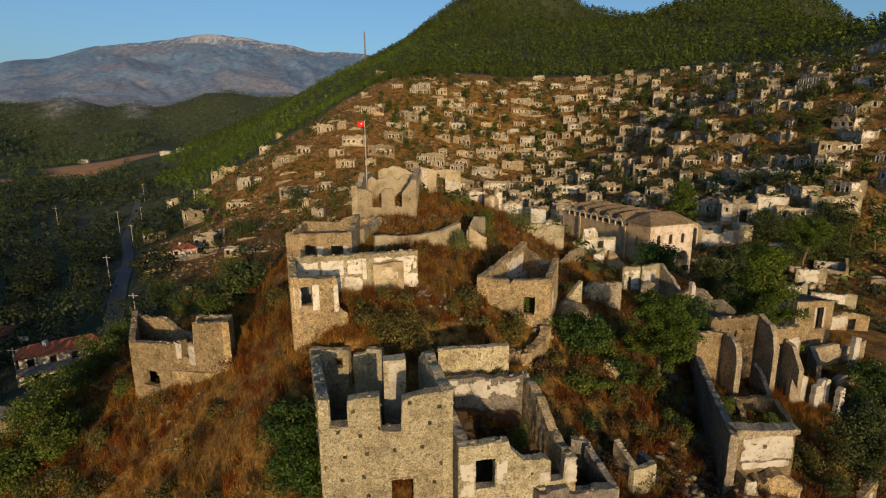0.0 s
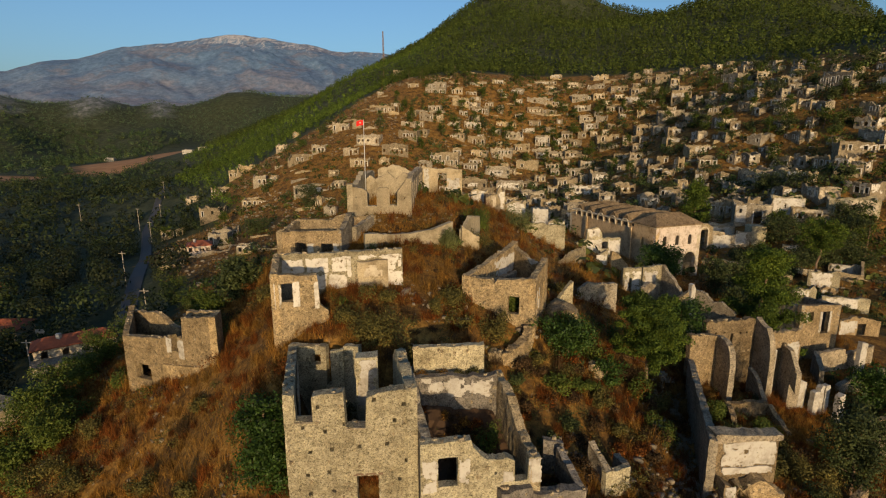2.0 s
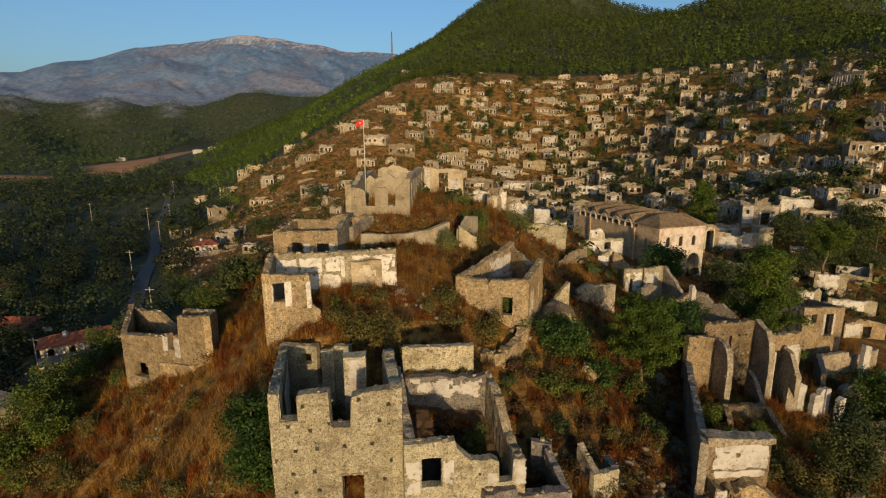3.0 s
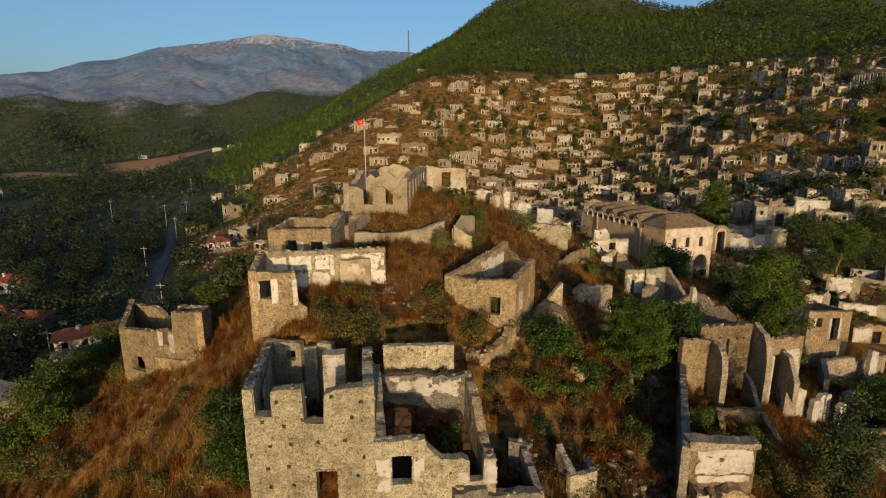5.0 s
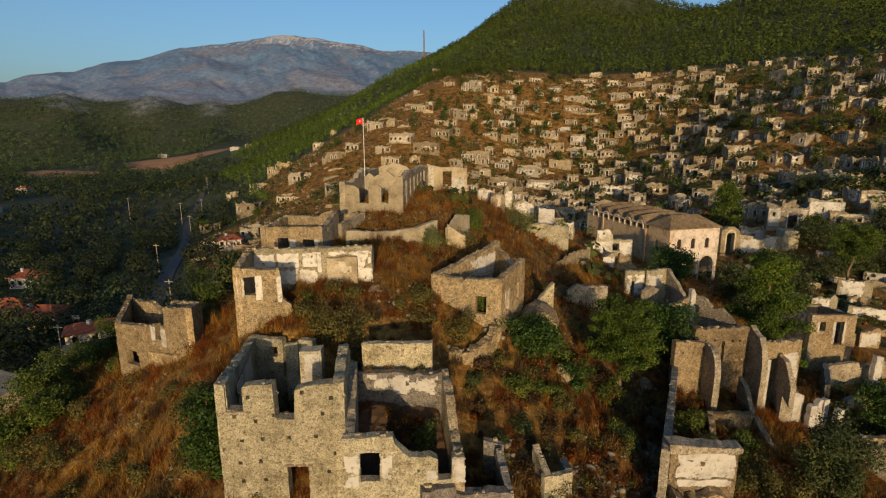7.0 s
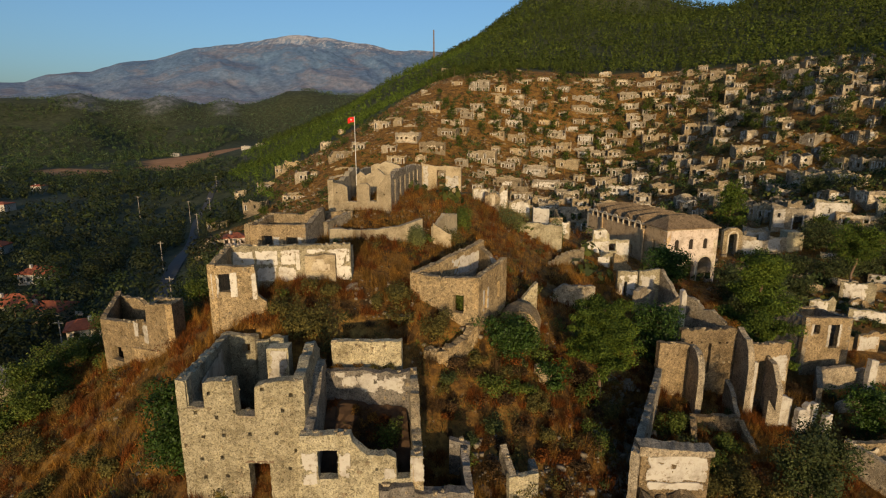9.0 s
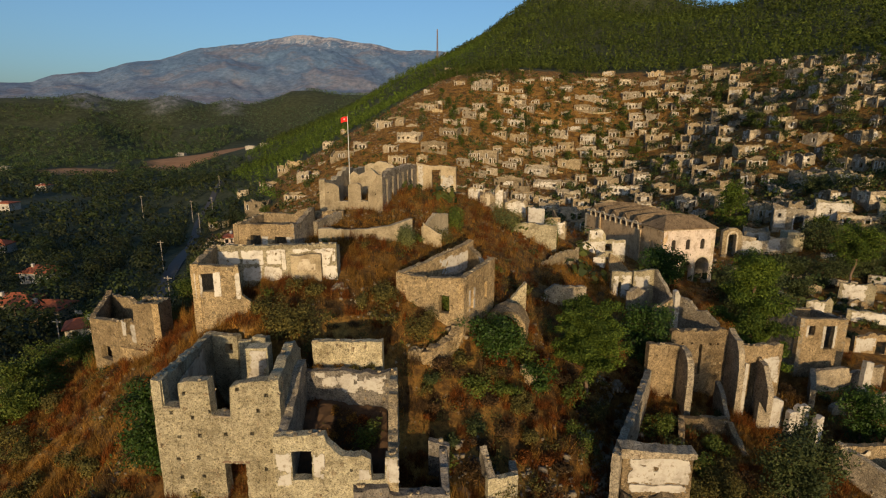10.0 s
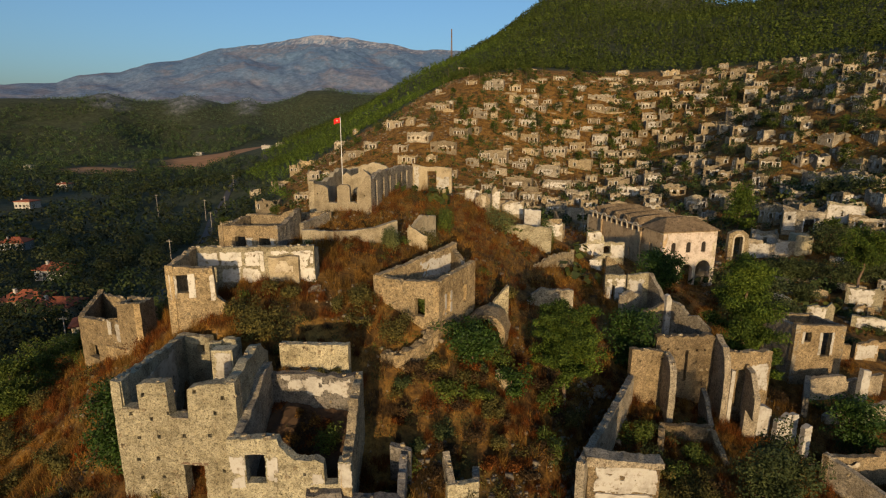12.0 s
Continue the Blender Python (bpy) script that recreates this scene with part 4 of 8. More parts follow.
# ---- the ruined court on the eastern slope ----
def court():
    h = foot("house_ruin", 28.0, 47.0, 25.5, "tall broken stone house ruin with deep shaded rooms", "house")
    wall(h, (23.7, 46.6), (26.5, 47.4), 23.5, [(0, 31.35), (1.2, 31.45), (2.9, 31.2)], 0.6, [(0.7, 0.86, 30.3, 30.45), (1.7, 1.86, 30.2, 30.35)], STONE_BROWN, cell=0.3, ragged=0.16)
    wall(h, (26.45, 47.4), (26.6, 44.9), 23.5, [(0, 31.25), (1.8, 31.0), (2.2, 30.4), (2.5, 29.3)], 0.5, (), STONE_GREY, cell=0.35, ragged=0.15)
    wall(h, (26.2, 49.3), (31.4, 50.3), 23.5, [(0, 31.8), (5, 31.9)], 0.6, [(2.7, 2.95, 27.5, 30.5), (1.0, 1.2, 30.5, 30.7), (1.9, 2.1, 30.5, 30.7), (3.6, 3.8, 30.4, 30.6), (4.3, 4.5, 30.4, 30.6)], STONE_BROWN, cell=0.3, ragged=0.18)
    wall(h, (31.4, 50.4), (31.6, 47.6), 23.5, [(0, 31.95), (1.8, 31.4), (2.4, 30.6), (2.8, 29.0)], 0.5, (), STONE_GREY, cell=0.35, ragged=0.2)
    wall(h, (29.9, 48.0), (30.0, 45.2), 23.5, [(0, 27.8), (1.4, 27.3), (2.8, 26.0)], 0.4, (), STONE_GREY, cell=0.35, ragged=0.2)
    p, q = (31.9, 49.1), (36.6, 51.25)
    wall(h, p, q, 23.5, [(0, 31.0), (3, 30.6), (5.1, 30.4)], 0.6, [(1.6, 2.3, 25.0, 29.0)], STONE_BROWN, cell=0.33, ragged=0.18)
    coat(h, p, q, 2.9, 5.0, 26.6, 29.3, cell=0.22, bite=0.3)
    coat(h, p, q, 0.3, 1.3, 25.5, 28.6, cell=0.22, bite=0.5)
    wall(h, (34.0, 50.0), (34.15, 47.4), 23.2, [(0, 29.5), (1.2, 29.2), (2.6, 27.4)], 0.45, (), STONE_GREY, cell=0.35, ragged=0.2)
    wall(h, (26.0, 43.2), (29.8, 44.0), 23.0, [(0, 26.6), (4, 26.3)], 0.45, (), STONE_BROWN, cell=0.35, ragged=0.1)
    wall(h, (29.8, 44.0), (30.3, 41.6), 23.0, [(0, 26.0), (2.4, 24.6)], 0.45, (), STONE_BROWN, cell=0.35, ragged=0.2)
    wall(h, (25.3, 39.6), (26.1, 43.2), 23.0, [(0, 25.6), (1.5, 26.6), (3.7, 26.8)], 0.45, (), STONE_BROWN, cell=0.35, ragged=0.25)
    for x, y, w, top, low in ((32.55, 48.75, 0.32, 29.4, 26.6), (31.6, 49.3, 0.25, 30.5, 28.6)):
        wall(h, (x, y), (x + w, y + 0.05), low - 2.5, [(0, top), (w, top - 0.15)], 0.4, (), PLASTER, name="door_jamb", cell=0.25, ragged=0.08)
    lane = foot("lane_wall", 21.0, 38.0, 26.5, "long grey stone wall along a shaded gully", "wall")
    wall(lane, (18.7, 30.0), (24.0, 46.3), 23.5, [(0, 31.0), (4, 30.6), (9, 30.0), (17.3, 29.2)], 0.5, (), STONE_GREY, cell=0.4, ragged=0.12)
    w = foot("wall_ruin", 21.0, 31.0, 27.0, "thick whitewashed wall fragment with a rough stone cap", "wall")
    p, q = (18.98, 30.68), (23.15, 31.25)
    wall(w, p, q, 25.0, [(0, 31.15), (4.2, 30.45)], 0.75, (), STONE_BROWN, cell=0.33, ragged=0.06)
    coat(w, p, q, 0.4, 4.05, 28.75, 30.5, off=0.06, cell=0.2, bite=0.02, holes=[(1.8, 2.15, 29.65, 29.9), (1.1, 1.4, 30.0, 30.07)])
    coat(w, p, q, 0.5, 3.95, 28.2, 28.71, off=0.09, cell=0.2, bite=0.1)
    cv, cf = slab((18.82, 30.5), (23.32, 31.12), 30.52, [(0, 31.2), (2.2, 30.95), (4.6, 30.75)], 1.0, (), 0.3, 0.05, 0.05, 41)
    put("coping", cv, cf, STONE_GREY, w, "rough overhanging stone coping")
    wall(w, (19.1, 29.4), (19.9, 29.5), 25.0, [(0, 28.4), (0.8, 28.0)], 0.9, (), STONE_BROWN, cell=0.3, ragged=0.1)
    coat(w, (19.1, 29.4), (19.9, 29.5), 0.1, 0.75, 26.4, 28.2, cell=0.16, bite=0.2)
    wall(w, (20.2, 29.9), (23.4, 30.3), 25.0, [(0, 27.7), (1.2, 28.2), (2.2, 27.9), (3.1, 27.0)], 0.9, (), STONE_RUBBLE, cell=0.3, rough=0.12, ragged=0.35)
    blk = foot("wall_ruin", 35.0, 48.5, 24.0, "broken whitewashed stone pier", "wall")
    wall(blk, (34.9, 48.4), (36.2, 48.9), 22.8, [(0, 26.3), (1.4, 26.0)], 0.9, (), PLASTER, cell=0.3, ragged=0.12)
    wall(blk, (33.4, 47.2), (34.5, 47.4), 22.8, [(0, 26.4), (0.5, 25.6), (1.1, 24.6)], 0.5, (), STONE_GREY, cell=0.3, ragged=0.2)
    for x, y, t, hgt in ((36.6, 47.9, 25.5, 0.6), (37.4, 48.3, 25.7, 0.3), (38.1, 48.6, 25.7, 0.35), (38.5, 47.2, 25.4, 0.5)):
        pier = foot("pier", x, y, 23.0, "short whitewashed stone pier, broken on top", "pier", "white piers in the court")
        wall(pier, (x - 0.3, y - 0.1), (x + hgt * 0.6, y + 0.1), 22.0, [(0, t), (0.7, t - 0.1)], 0.5, (), PLASTER, cell=0.2, rough=0.05, ragged=0.25)
    r = foot("wall_ruin", 30.0, 33.0, 23.0, "stub of whitewashed wall among bushes", "wall")
    wall(r, (29.2, 32.6), (31.2, 33.6), 20.0, [(0, 24.2), (1.0, 24.8), (2.2, 25.3)], 0.5, (), STONE_BROWN, cell=0.3, ragged=0.2)
    coat(r, (29.2, 32.6), (31.2, 33.6), 0.5, 1.0, 22.5, 24.3, cell=0.15, bite=0.2)
    coat(r, (29.2, 32.6), (31.2, 33.6), 1.3, 1.8, 22.5, 24.6, cell=0.15, bite=0.2)


court()


def lower_enclosures():
    h = foot("house_ruin", 42.0, 48.5, 22.5, "low roofless ruin with whitewashed inner walls", "house")
    a, b, c, d = (38.8, 45.2), (41.6, 41.2), (49.5, 44.2), (46.6, 48.6)
    wall(h, d, a, 20.5, [(0, 23.7), (3, 24.1), (3.2, 23.5), (8.5, 24.3)], 0.5, (), STONE_BROWN, cell=0.4, ragged=0.1)
    wall(h, a, b, 19.5, [(0, 24.4), (5, 23.4)], 0.5, (), STONE_GREY, cell=0.4, ragged=0.15)
    wall(h, b, c, 19.0, [(0, 23.3), (4, 22.9), (8.5, 22.8)], 0.5, (), STONE_BROWN, cell=0.4, ragged=0.1)
    # tan coat stands in for whitewash lying in shade
    coat(h, (39.6, 44.7), (46.4, 48.0), 0.3, 3.0, 22.9, 23.6, PLASTER_TAN, cell=0.25, bite=0.6)
    g = foot("house_ruin", 46.5, 66.0, 26.5, "square stone ruin with a door and a small window", "house")
    p, q = (43.1, 62.1), (48.7, 63.6)
    wall(g, p, q, 24.0, [(0, 29.4), (5.8, 29.1)], 0.55, [(1.1, 1.9, 27.4, 28.5), (3.2, 4.3, 25.6, 28.4)], STONE_BROWN, cell=0.35, ragged=0.05)
    coat(g, p, q, 0.85, 1.1, 27.2, 28.6, cell=0.12, bite=0.2)
    coat(g, p, q, 2.9, 3.2, 25.8, 28.4, cell=0.12, bite=0.2)
    coat(g, p, q, 4.3, 4.55, 25.8, 28.4, cell=0.12, bite=0.2)
    wall(g, q, (47.6, 68.6), 24.0, [(0, 29.1), (5, 28.6)], 0.5, (), STONE_GREY, cell=0.4, ragged=0.15)
    wall(g, (42.0, 66.8), p, 24.0, [(0, 29.0), (5, 29.4)], 0.5, (), STONE_GREY, cell=0.4, ragged=0.15)
    wall(g, (42.0, 66.8), (47.6, 68.6), 24.0, [(0, 29.0), (6, 28.6)], 0.5, (), STONE_BROWN, cell=0.4, ragged=0.15)
    t = foot("terrace_wall", 46.0, 59.0, 23.5, "low terrace wall with whitewashed stubs", "wall")
    wall(t, (44.0, 59.5), (52.0, 61.8), 21.5, [(0, 24.4), (4.0, 24.6), (4.2, 23.9), (8.3, 24.6)], 0.5, (), STONE_GREY, cell=0.4, ragged=0.15)
    wall(t, (42.0, 55.0), (44.0, 59.5), 21.0, [(0, 24.2), (5, 24.9)], 0.5, (), STONE_GREY, cell=0.4, ragged=0.15)
    wall(t, (43.5, 54.6), (50.5, 57.4), 20.5, [(0, 22.8), (2, 23.4), (4, 23.0), (7.6, 23.5)], 0.5, (), STONE_GREY, cell=0.4, ragged=0.2)
    wall(t, (48.6, 59.2), (49.5, 59.5), 21.5, [(0, 26.0), (1, 25.8)], 0.5, (), PLASTER, cell=0.3, ragged=0.05)
    for x, y, w, z0, z1 in ((50.4, 69.5, 5.0, 24.4, 26.8), (64.0, 88.5, 3.0, 25.0, 26.8), (56.5, 70.5, 6.0, 22.6, 25.0)):
        z0, z1 = gz(x, y) + 0.2, gz(x, y) + 0.2 + (z1 - z0)
        k = foot("wall_ruin", x, y, z0, "crumbled whitewashed wall with a broken top", "wall", "crumbled walls below the church")
        wall(k, (x - w / 2, y - 0.4), (x + w / 2, y + 0.4), z0 - 2.5, [(0, z1 - 0.4), (w * 0.4, z1), (w, z1 - 0.7)], 0.5, [(w * 0.45, w * 0.65, z0 - 0.2, z0 + 1.5)], STONE_BROWN, cell=0.35, ragged=0.25)
        coat(k, (x - w / 2, y - 0.4), (x + w / 2, y + 0.4), 0.2, w * 0.42, z0, z1 - 0.5, cell=0.25, bite=0.35)


lower_enclosures()


def church_quarter():
    """Roofless houses and whitewashed stubs on the level ground east of the church."""
    def house(x, y, w, depth, h, turn, openings, coats, mat, label):
        z = gz(x, y)
        d = Vector((math.cos(radians(turn)), math.sin(radians(turn))))
        n = Vector((-d.y, d.x))
        a, b = Vector((x, y)) - d * w / 2, Vector((x, y)) + d * w / 2
        e, g = b + n * depth, a + n * depth
        t = foot("house_ruin", x, y, z, label, "house", "houses beside the church")
        holes = [(w * u - hw, w * u + hw, z + lo, z + hi) for u, hw, lo, hi in openings]
        wall(t, a, b, z - 2, [(0, z + h - 0.2), (w * 0.4, z + h), (w * 0.7, z + h * 0.96), (w, z + h)], 0.5, holes, mat, cell=0.4, ragged=0.16)
        wall(t, b, e, z - 2, [(0, z + h), (depth * 0.5, z + h * 0.85), (depth, z + h)], 0.5, (), mat, cell=0.6, ragged=0.3)
        wall(t, g, a, z - 2, [(0, z + h), (depth * 0.6, z + h * 0.8), (depth, z + h - 0.2)], 0.5, (), mat, cell=0.6, ragged=0.3)
        wall(t, g, e, z - 2, [(0, z + h * 1.05), (w * 0.5, z + h * 0.9), (w, z + h * 1.1)], 0.5, (), mat, cell=0.6, ragged=0.3)
        for s0, s1, lo, hi, m in coats:
            coat(t, a, b, w * s0, w * s1, z + h * lo, z + h * hi, m, holes=holes, bite=0.3)
        for s0, s1, lo, hi in holes:
            for c0, c1 in ((s0 - 0.22, s0), (s1, s1 + 0.22)):
                coat(t, a, b, c0, c1, lo, hi + 0.1, PLASTER_BRIGHT, bite=0.15)

    house(80.2, 130.5, 6.8, 5.0, 4.3, -22, [(0.42, 0.3, 1.6, 2.8)], [(0.03, 0.97, 0.06, 0.95, PLASTER_BRIGHT)], STONE, "small house shell with bright whitewashed walls")
    house(82.6, 125.4, 7.4, 3.4, 3.2, -24, [(0.22, 0.45, 0.9, 2.0), (0.72, 0.4, 1.5, 2.2)], [(0.05, 0.95, 0.75, 0.97, PLASTER_TAN)], STONE_GOLD, "low tan stone house with a dark arched opening")
    house(91.0, 124.0, 9.6, 5.0, 4.2, -26, [(0.18, 0.5, 0.6, 2.4), (0.5, 0.4, 1.6, 2.9), (0.82, 0.45, 1.5, 3.0)], [(0.3, 0.95, 0.1, 0.9, PLASTER_TAN)], STONE, "long plastered house shell with three dark windows")
    house(72.5, 131.0, 8.0, 5.0, 5.2, -18, [(0.62, 0.9, 0.2, 3.2), (0.15, 0.35, 2.6, 3.9)], [(0.02, 0.3, 0.1, 0.9, PLASTER), (0.8, 0.98, 0.3, 0.9, PLASTER_TAN)], STONE_GREY, "tall broken house front with a wide arched doorway")
    house(63.0, 125.5, 5.0, 3.5, 3.0, -15, [(0.5, 0.4, 0.8, 2.0)], [(0.1, 0.9, 0.1, 0.85, PLASTER)], STONE_GREY, "low grey ruin with worn whitewash")
    for x, y, w, h, turn, m, label in ((51.6, 75.3, 2.9, 4.9, -20, STONE, "bright whitewashed stub of a house wall"), (62.8, 82.6, 6.4, 2.2, -18, STONE, "long low stone wall with remains of whitewash"),
                                       (66.6, 94.0, 4.8, 3.4, -22, STONE, "white broken wall beside a pine trunk"), (50.0, 91.0, 3.6, 1.7, -15, STONE_GREY, "crumbled white wall under the bushes"),
                                       (72.4, 114.2, 3.2, 1.5, -20, STONE, "small white tomb-like stone block"), (68.9, 122.2, 2.4, 4.0, -20, STONE_GOLD, "tall golden stone pier with a broken top"),
                                       (75.5, 102.0, 5.0, 2.2, -30, STONE_GREY, "ruined plastered garden wall")):
        z = gz(x, y)
        dx, dy = math.cos(radians(turn)) * w / 2, math.sin(radians(turn)) * w / 2
        t = foot("wall_ruin", x, y, z, label, "wall")
        wall(t, (x - dx, y - dy), (x + dx, y + dy), z - 2, [(0, z + h * 0.86), (w * 0.35, z + h * 0.9), (w * 0.7, z + h * 0.88), (w * 0.85, z + h), (w, z + h * 0.9)], 0.6, (), m, cell=0.35, ragged=0.14)
        if m in (STONE, STONE_GREY):
            coat(t, (x - dx, y - dy), (x + dx, y + dy), w * 0.1, w * 0.75, z + 0.2, z + h * 0.85, PLASTER_BRIGHT if m is STONE else PLASTER, bite=0.35)


church_quarter()


# ---- ruins between the angled house and the church ----
def middle_ruins():
    h = foot("house_ruin", 26.5, 67.0, 28.0, "broken stone house ruin below the church", "house")
    a, b = (23.6, 68.6), (29.0, 69.6)
    wall(h, a, b, 26.0, [(0, 32.2), (2.6, 32.1), (2.7, 31.6), (2.8, 32.2), (5.5, 32.4)], 0.5, [(0.9, 1.3, 28.0, 30.8), (2.62, 2.82, 29.5, 32.1)], STONE, cell=0.35, ragged=0.1)
    coat(h, a, b, 0.3, 0.88, 28.2, 31.6, PLASTER_BRIGHT, cell=0.16, bite=0.3)
    coat(h, a, b, 1.35, 2.5, 29.0, 31.7, PLASTER_BRIGHT, cell=0.2, bite=0.4)
    coat(h, a, b, 3.0, 4.9, 29.6, 31.6, cell=0.2, bite=0.5)
    wall(h, (25.3, 64.8), (28.2, 68.0), 25.5, [(0, 30.7), (1.8, 31.0), (4.3, 29.8)], 0.5, (), STONE_GREY, cell=0.35, ragged=0.1)
    wall(h, b, (30.5, 66.0), 25.5, [(0, 32.4), (2, 31.0), (3.9, 29.2)], 0.5, (), STONE_GREY, cell=0.4, ragged=0.2)
    g = foot("wall_ruin", 30.6, 60.5, 27.0, "tall leaning stone wall in shade with a white pier", "wall")
    wall(g, (29.6, 61.2), (32.9, 57.4), 24.5, [(0, 31.7), (1.6, 31.5), (2.4, 30.6), (3.4, 30.9), (5.0, 29.8)], 0.5, (), STONE_GREY, cell=0.35, ragged=0.15)
    wall(g, (29.3, 60.6), (29.9, 60.85), 25.5, [(0, 32.3), (0.3, 32.4), (0.6, 31.8)], 0.5, (), PLASTER, cell=0.3, ragged=0.1)
    wall(g, (26.8, 60.4), (29.5, 61.0), 25.5, [(0, 30.2), (1.5, 30.8), (2.7, 31.4)], 0.5, (), STONE_GOLD, cell=0.35, ragged=0.15)
    k = foot("wall_ruin", 15.5, 54.3, 32.0, "low stone wall stub with one white pier", "wall")
    wall(k, (14.8, 54.0), (19.0, 54.8), 30.0, [(0, 33.6), (1, 34.3), (4.2, 33.9)], 0.5, (), STONE_GREY, cell=0.35, ragged=0.25)
    wall(k, (14.5, 53.5), (15.1, 53.7), 30.5, [(0, 33.0), (0.6, 33.0)], 0.5, (), PLASTER, cell=0.3, ragged=0.05)
    j = foot("house_ruin", 23.0, 84.0, 29.5, "pale broken house ruin with a dark doorway", "house")
    p, q = (20.6, 85.3), (28.4, 87.4)
    wall(j, p, q, 27.5, [(0, 32.2), (1.9, 32.7), (2.0, 34.4), (3.9, 34.5), (4.6, 33.5), (4.7, 32.8), (8.1, 32.6)], 0.5, [(4.7, 5.8, 30.9, 32.1), (2.9, 3.35, 33.6, 34.1)], STONE, cell=0.33, ragged=0.14)
    coat(j, p, q, 2.05, 4.65, 30.7, 32.5, PLASTER_BRIGHT, cell=0.25, bite=0.25)
    coat(j, p, q, 2.05, 4.2, 33.0, 34.3, PLASTER_BRIGHT, cell=0.25, bite=0.25, holes=[(2.9, 3.35, 33.6, 34.1)])
    coat(j, p, q, 5.85, 8.0, 30.2, 32.4, PLASTER_BRIGHT, cell=0.25, bite=0.3)
    coat(j, p, q, 0.2, 1.8, 30.4, 32.1, PLASTER_BRIGHT, cell=0.25, bite=0.6)
    wall(j, (22.2, 78.6), (24.3, 79.4), 27.0, [(0, 30.2), (0.9, 31.6), (2.2, 32.2)], 0.5, (), STONE, cell=0.3, ragged=0.25)
    coat(j, (22.2, 78.6), (24.3, 79.4), 0.25, 2.1, 28.4, 31.6, PLASTER_BRIGHT, cell=0.25, bite=0.3)
    wall(j, (24.8, 79.0), (27.6, 79.8), 27.0, [(0, 32.2), (1.2, 31.6), (3, 29.6)], 0.5, (), STONE_RUBBLE, cell=0.3, ragged=0.2)
    v = foot("vault_ruin", 11.1, 44.0, 33.0, "low collapsed barrel vault of golden stone", "vault")
    vr = random.Random(5)
    rings = []
    for k in range(6):
        for rad in (1.95, 1.5):
            rings.append([(11.1 + 0.12 * k * 0.5 - math.cos(w) * rad * (1 + vr.uniform(-0.04, 0.04)), 43.2 + 0.5 * k + (vr.uniform(-0.15, 0.15) if k in (0, 5) else 0), 32.8 + math.sin(w) * rad * 1.15 * (1 + vr.uniform(-0.04, 0.04))) for w in np.linspace(-0.5, math.pi + 0.25 - 0.1 * k, 17)])
    vv = [p for ring in rings for p in ring]
    vf = []
    for k in range(5):
        o, i, o2, i2 = 34 * k, 34 * k + 17, 34 * (k + 1), 34 * (k + 1) + 17
        for m in range(16):
            vf += [(o + m, o + m + 1, o2 + m + 1, o2 + m), (i + m + 1, i + m, i2 + m, i2 + m + 1)]
            if k == 0:
                vf.append((o + m + 1, o + m, i + m, i + m + 1))
            if k == 4:
                vf.append((o2 + m, o2 + m + 1, i2 + m + 1, i2 + m))
        vf += [(o, o2, i2, i), (o2 + 16, o + 16, i + 16, i2 + 16)]
    put("barrel", vv, vf, STONE_RUBBLE, v)
    wall(v, (9.6, 45.8), (12.9, 46.1), 30.5, [(0, 33.6), (1.7, 34.9), (3.3, 33.4)], 0.5, (), STONE_RUBBLE, cell=0.35, rough=0.07, ragged=0.2)
    wall(v, (12.6, 38.9), (13.4, 38.0), 29.5, [(0, 32.2), (1.2, 31.5)], 0.6, (), STONE_GOLD, cell=0.35, rough=0.07, ragged=0.2)
    w = foot("house_ruin", 7.5, 84.5, gz(7.5, 84.5), "crumbled whitewashed house walls on the brow", "house")
    for p0, p1, high, c0 in (((3.4, 82.8), (6.0, 83.4), 2.3, 0.2), ((7.5, 83.9), (8.8, 84.3), 3.6, 0.1), ((9.0, 85.8), (12.4, 86.6), 2.5, 0.3), ((6.2, 83.5), (7.2, 88.0), 2.0, 0.4), ((15.6, 84.0), (18.6, 85.0), 2.6, 0.2)):
        z = gz((p0[0] + p1[0]) / 2, (p0[1] + p1[1]) / 2)
        ln = math.hypot(p1[0] - p0[0], p1[1] - p0[1])
        wall(w, p0, p1, z - 1.5, [(0, z + high * 0.8), (ln * 0.4, z + high), (ln * 0.7, z + high * 0.75), (ln, z + high * 0.9)], 0.5, (), STONE_SMOOTH, cell=0.35, ragged=0.25)
        coat(w, p0, p1, c0, ln - 0.15, z + 0.2, z + high * 0.8, PLASTER_BRIGHT, bite=0.5)
    s = foot("wall_ruin", 11.8, 47.4, 34.0, "jagged standing stone wall stub", "wall")
    wall(s, (10.6, 46.9), (12.9, 47.7), 31.8, [(0, 34.0), (1.4, 35.0), (2.3, 36.2)], 0.45, (), STONE, cell=0.3, ragged=0.25)
    u = foot("terrace_wall", 14.0, 74.0, 34.0, "long low stone terrace wall on the brow", "wall")
    wall(u, (6.0, 73.5), (16.8, 74.4), 32.8, [(0, 37.0), (4, 36.4), (6, 37.3), (10.8, 36.9)], 0.5, (), STONE, cell=0.45, ragged=0.25)
    wall(u, (12.8, 80.0), (15.2, 80.4), 33.0, [(0, 38.6), (2.4, 38.3)], 0.6, (), PLASTER, cell=0.4, ragged=0.15)
    wall(u, (15.0, 66.0), (20.0, 75.0), 30.0, [(0, 33.4), (4, 34.0), (10, 33.6)], 0.5, (), STONE_GOLD, cell=0.45, ragged=0.25)


middle_ruins()


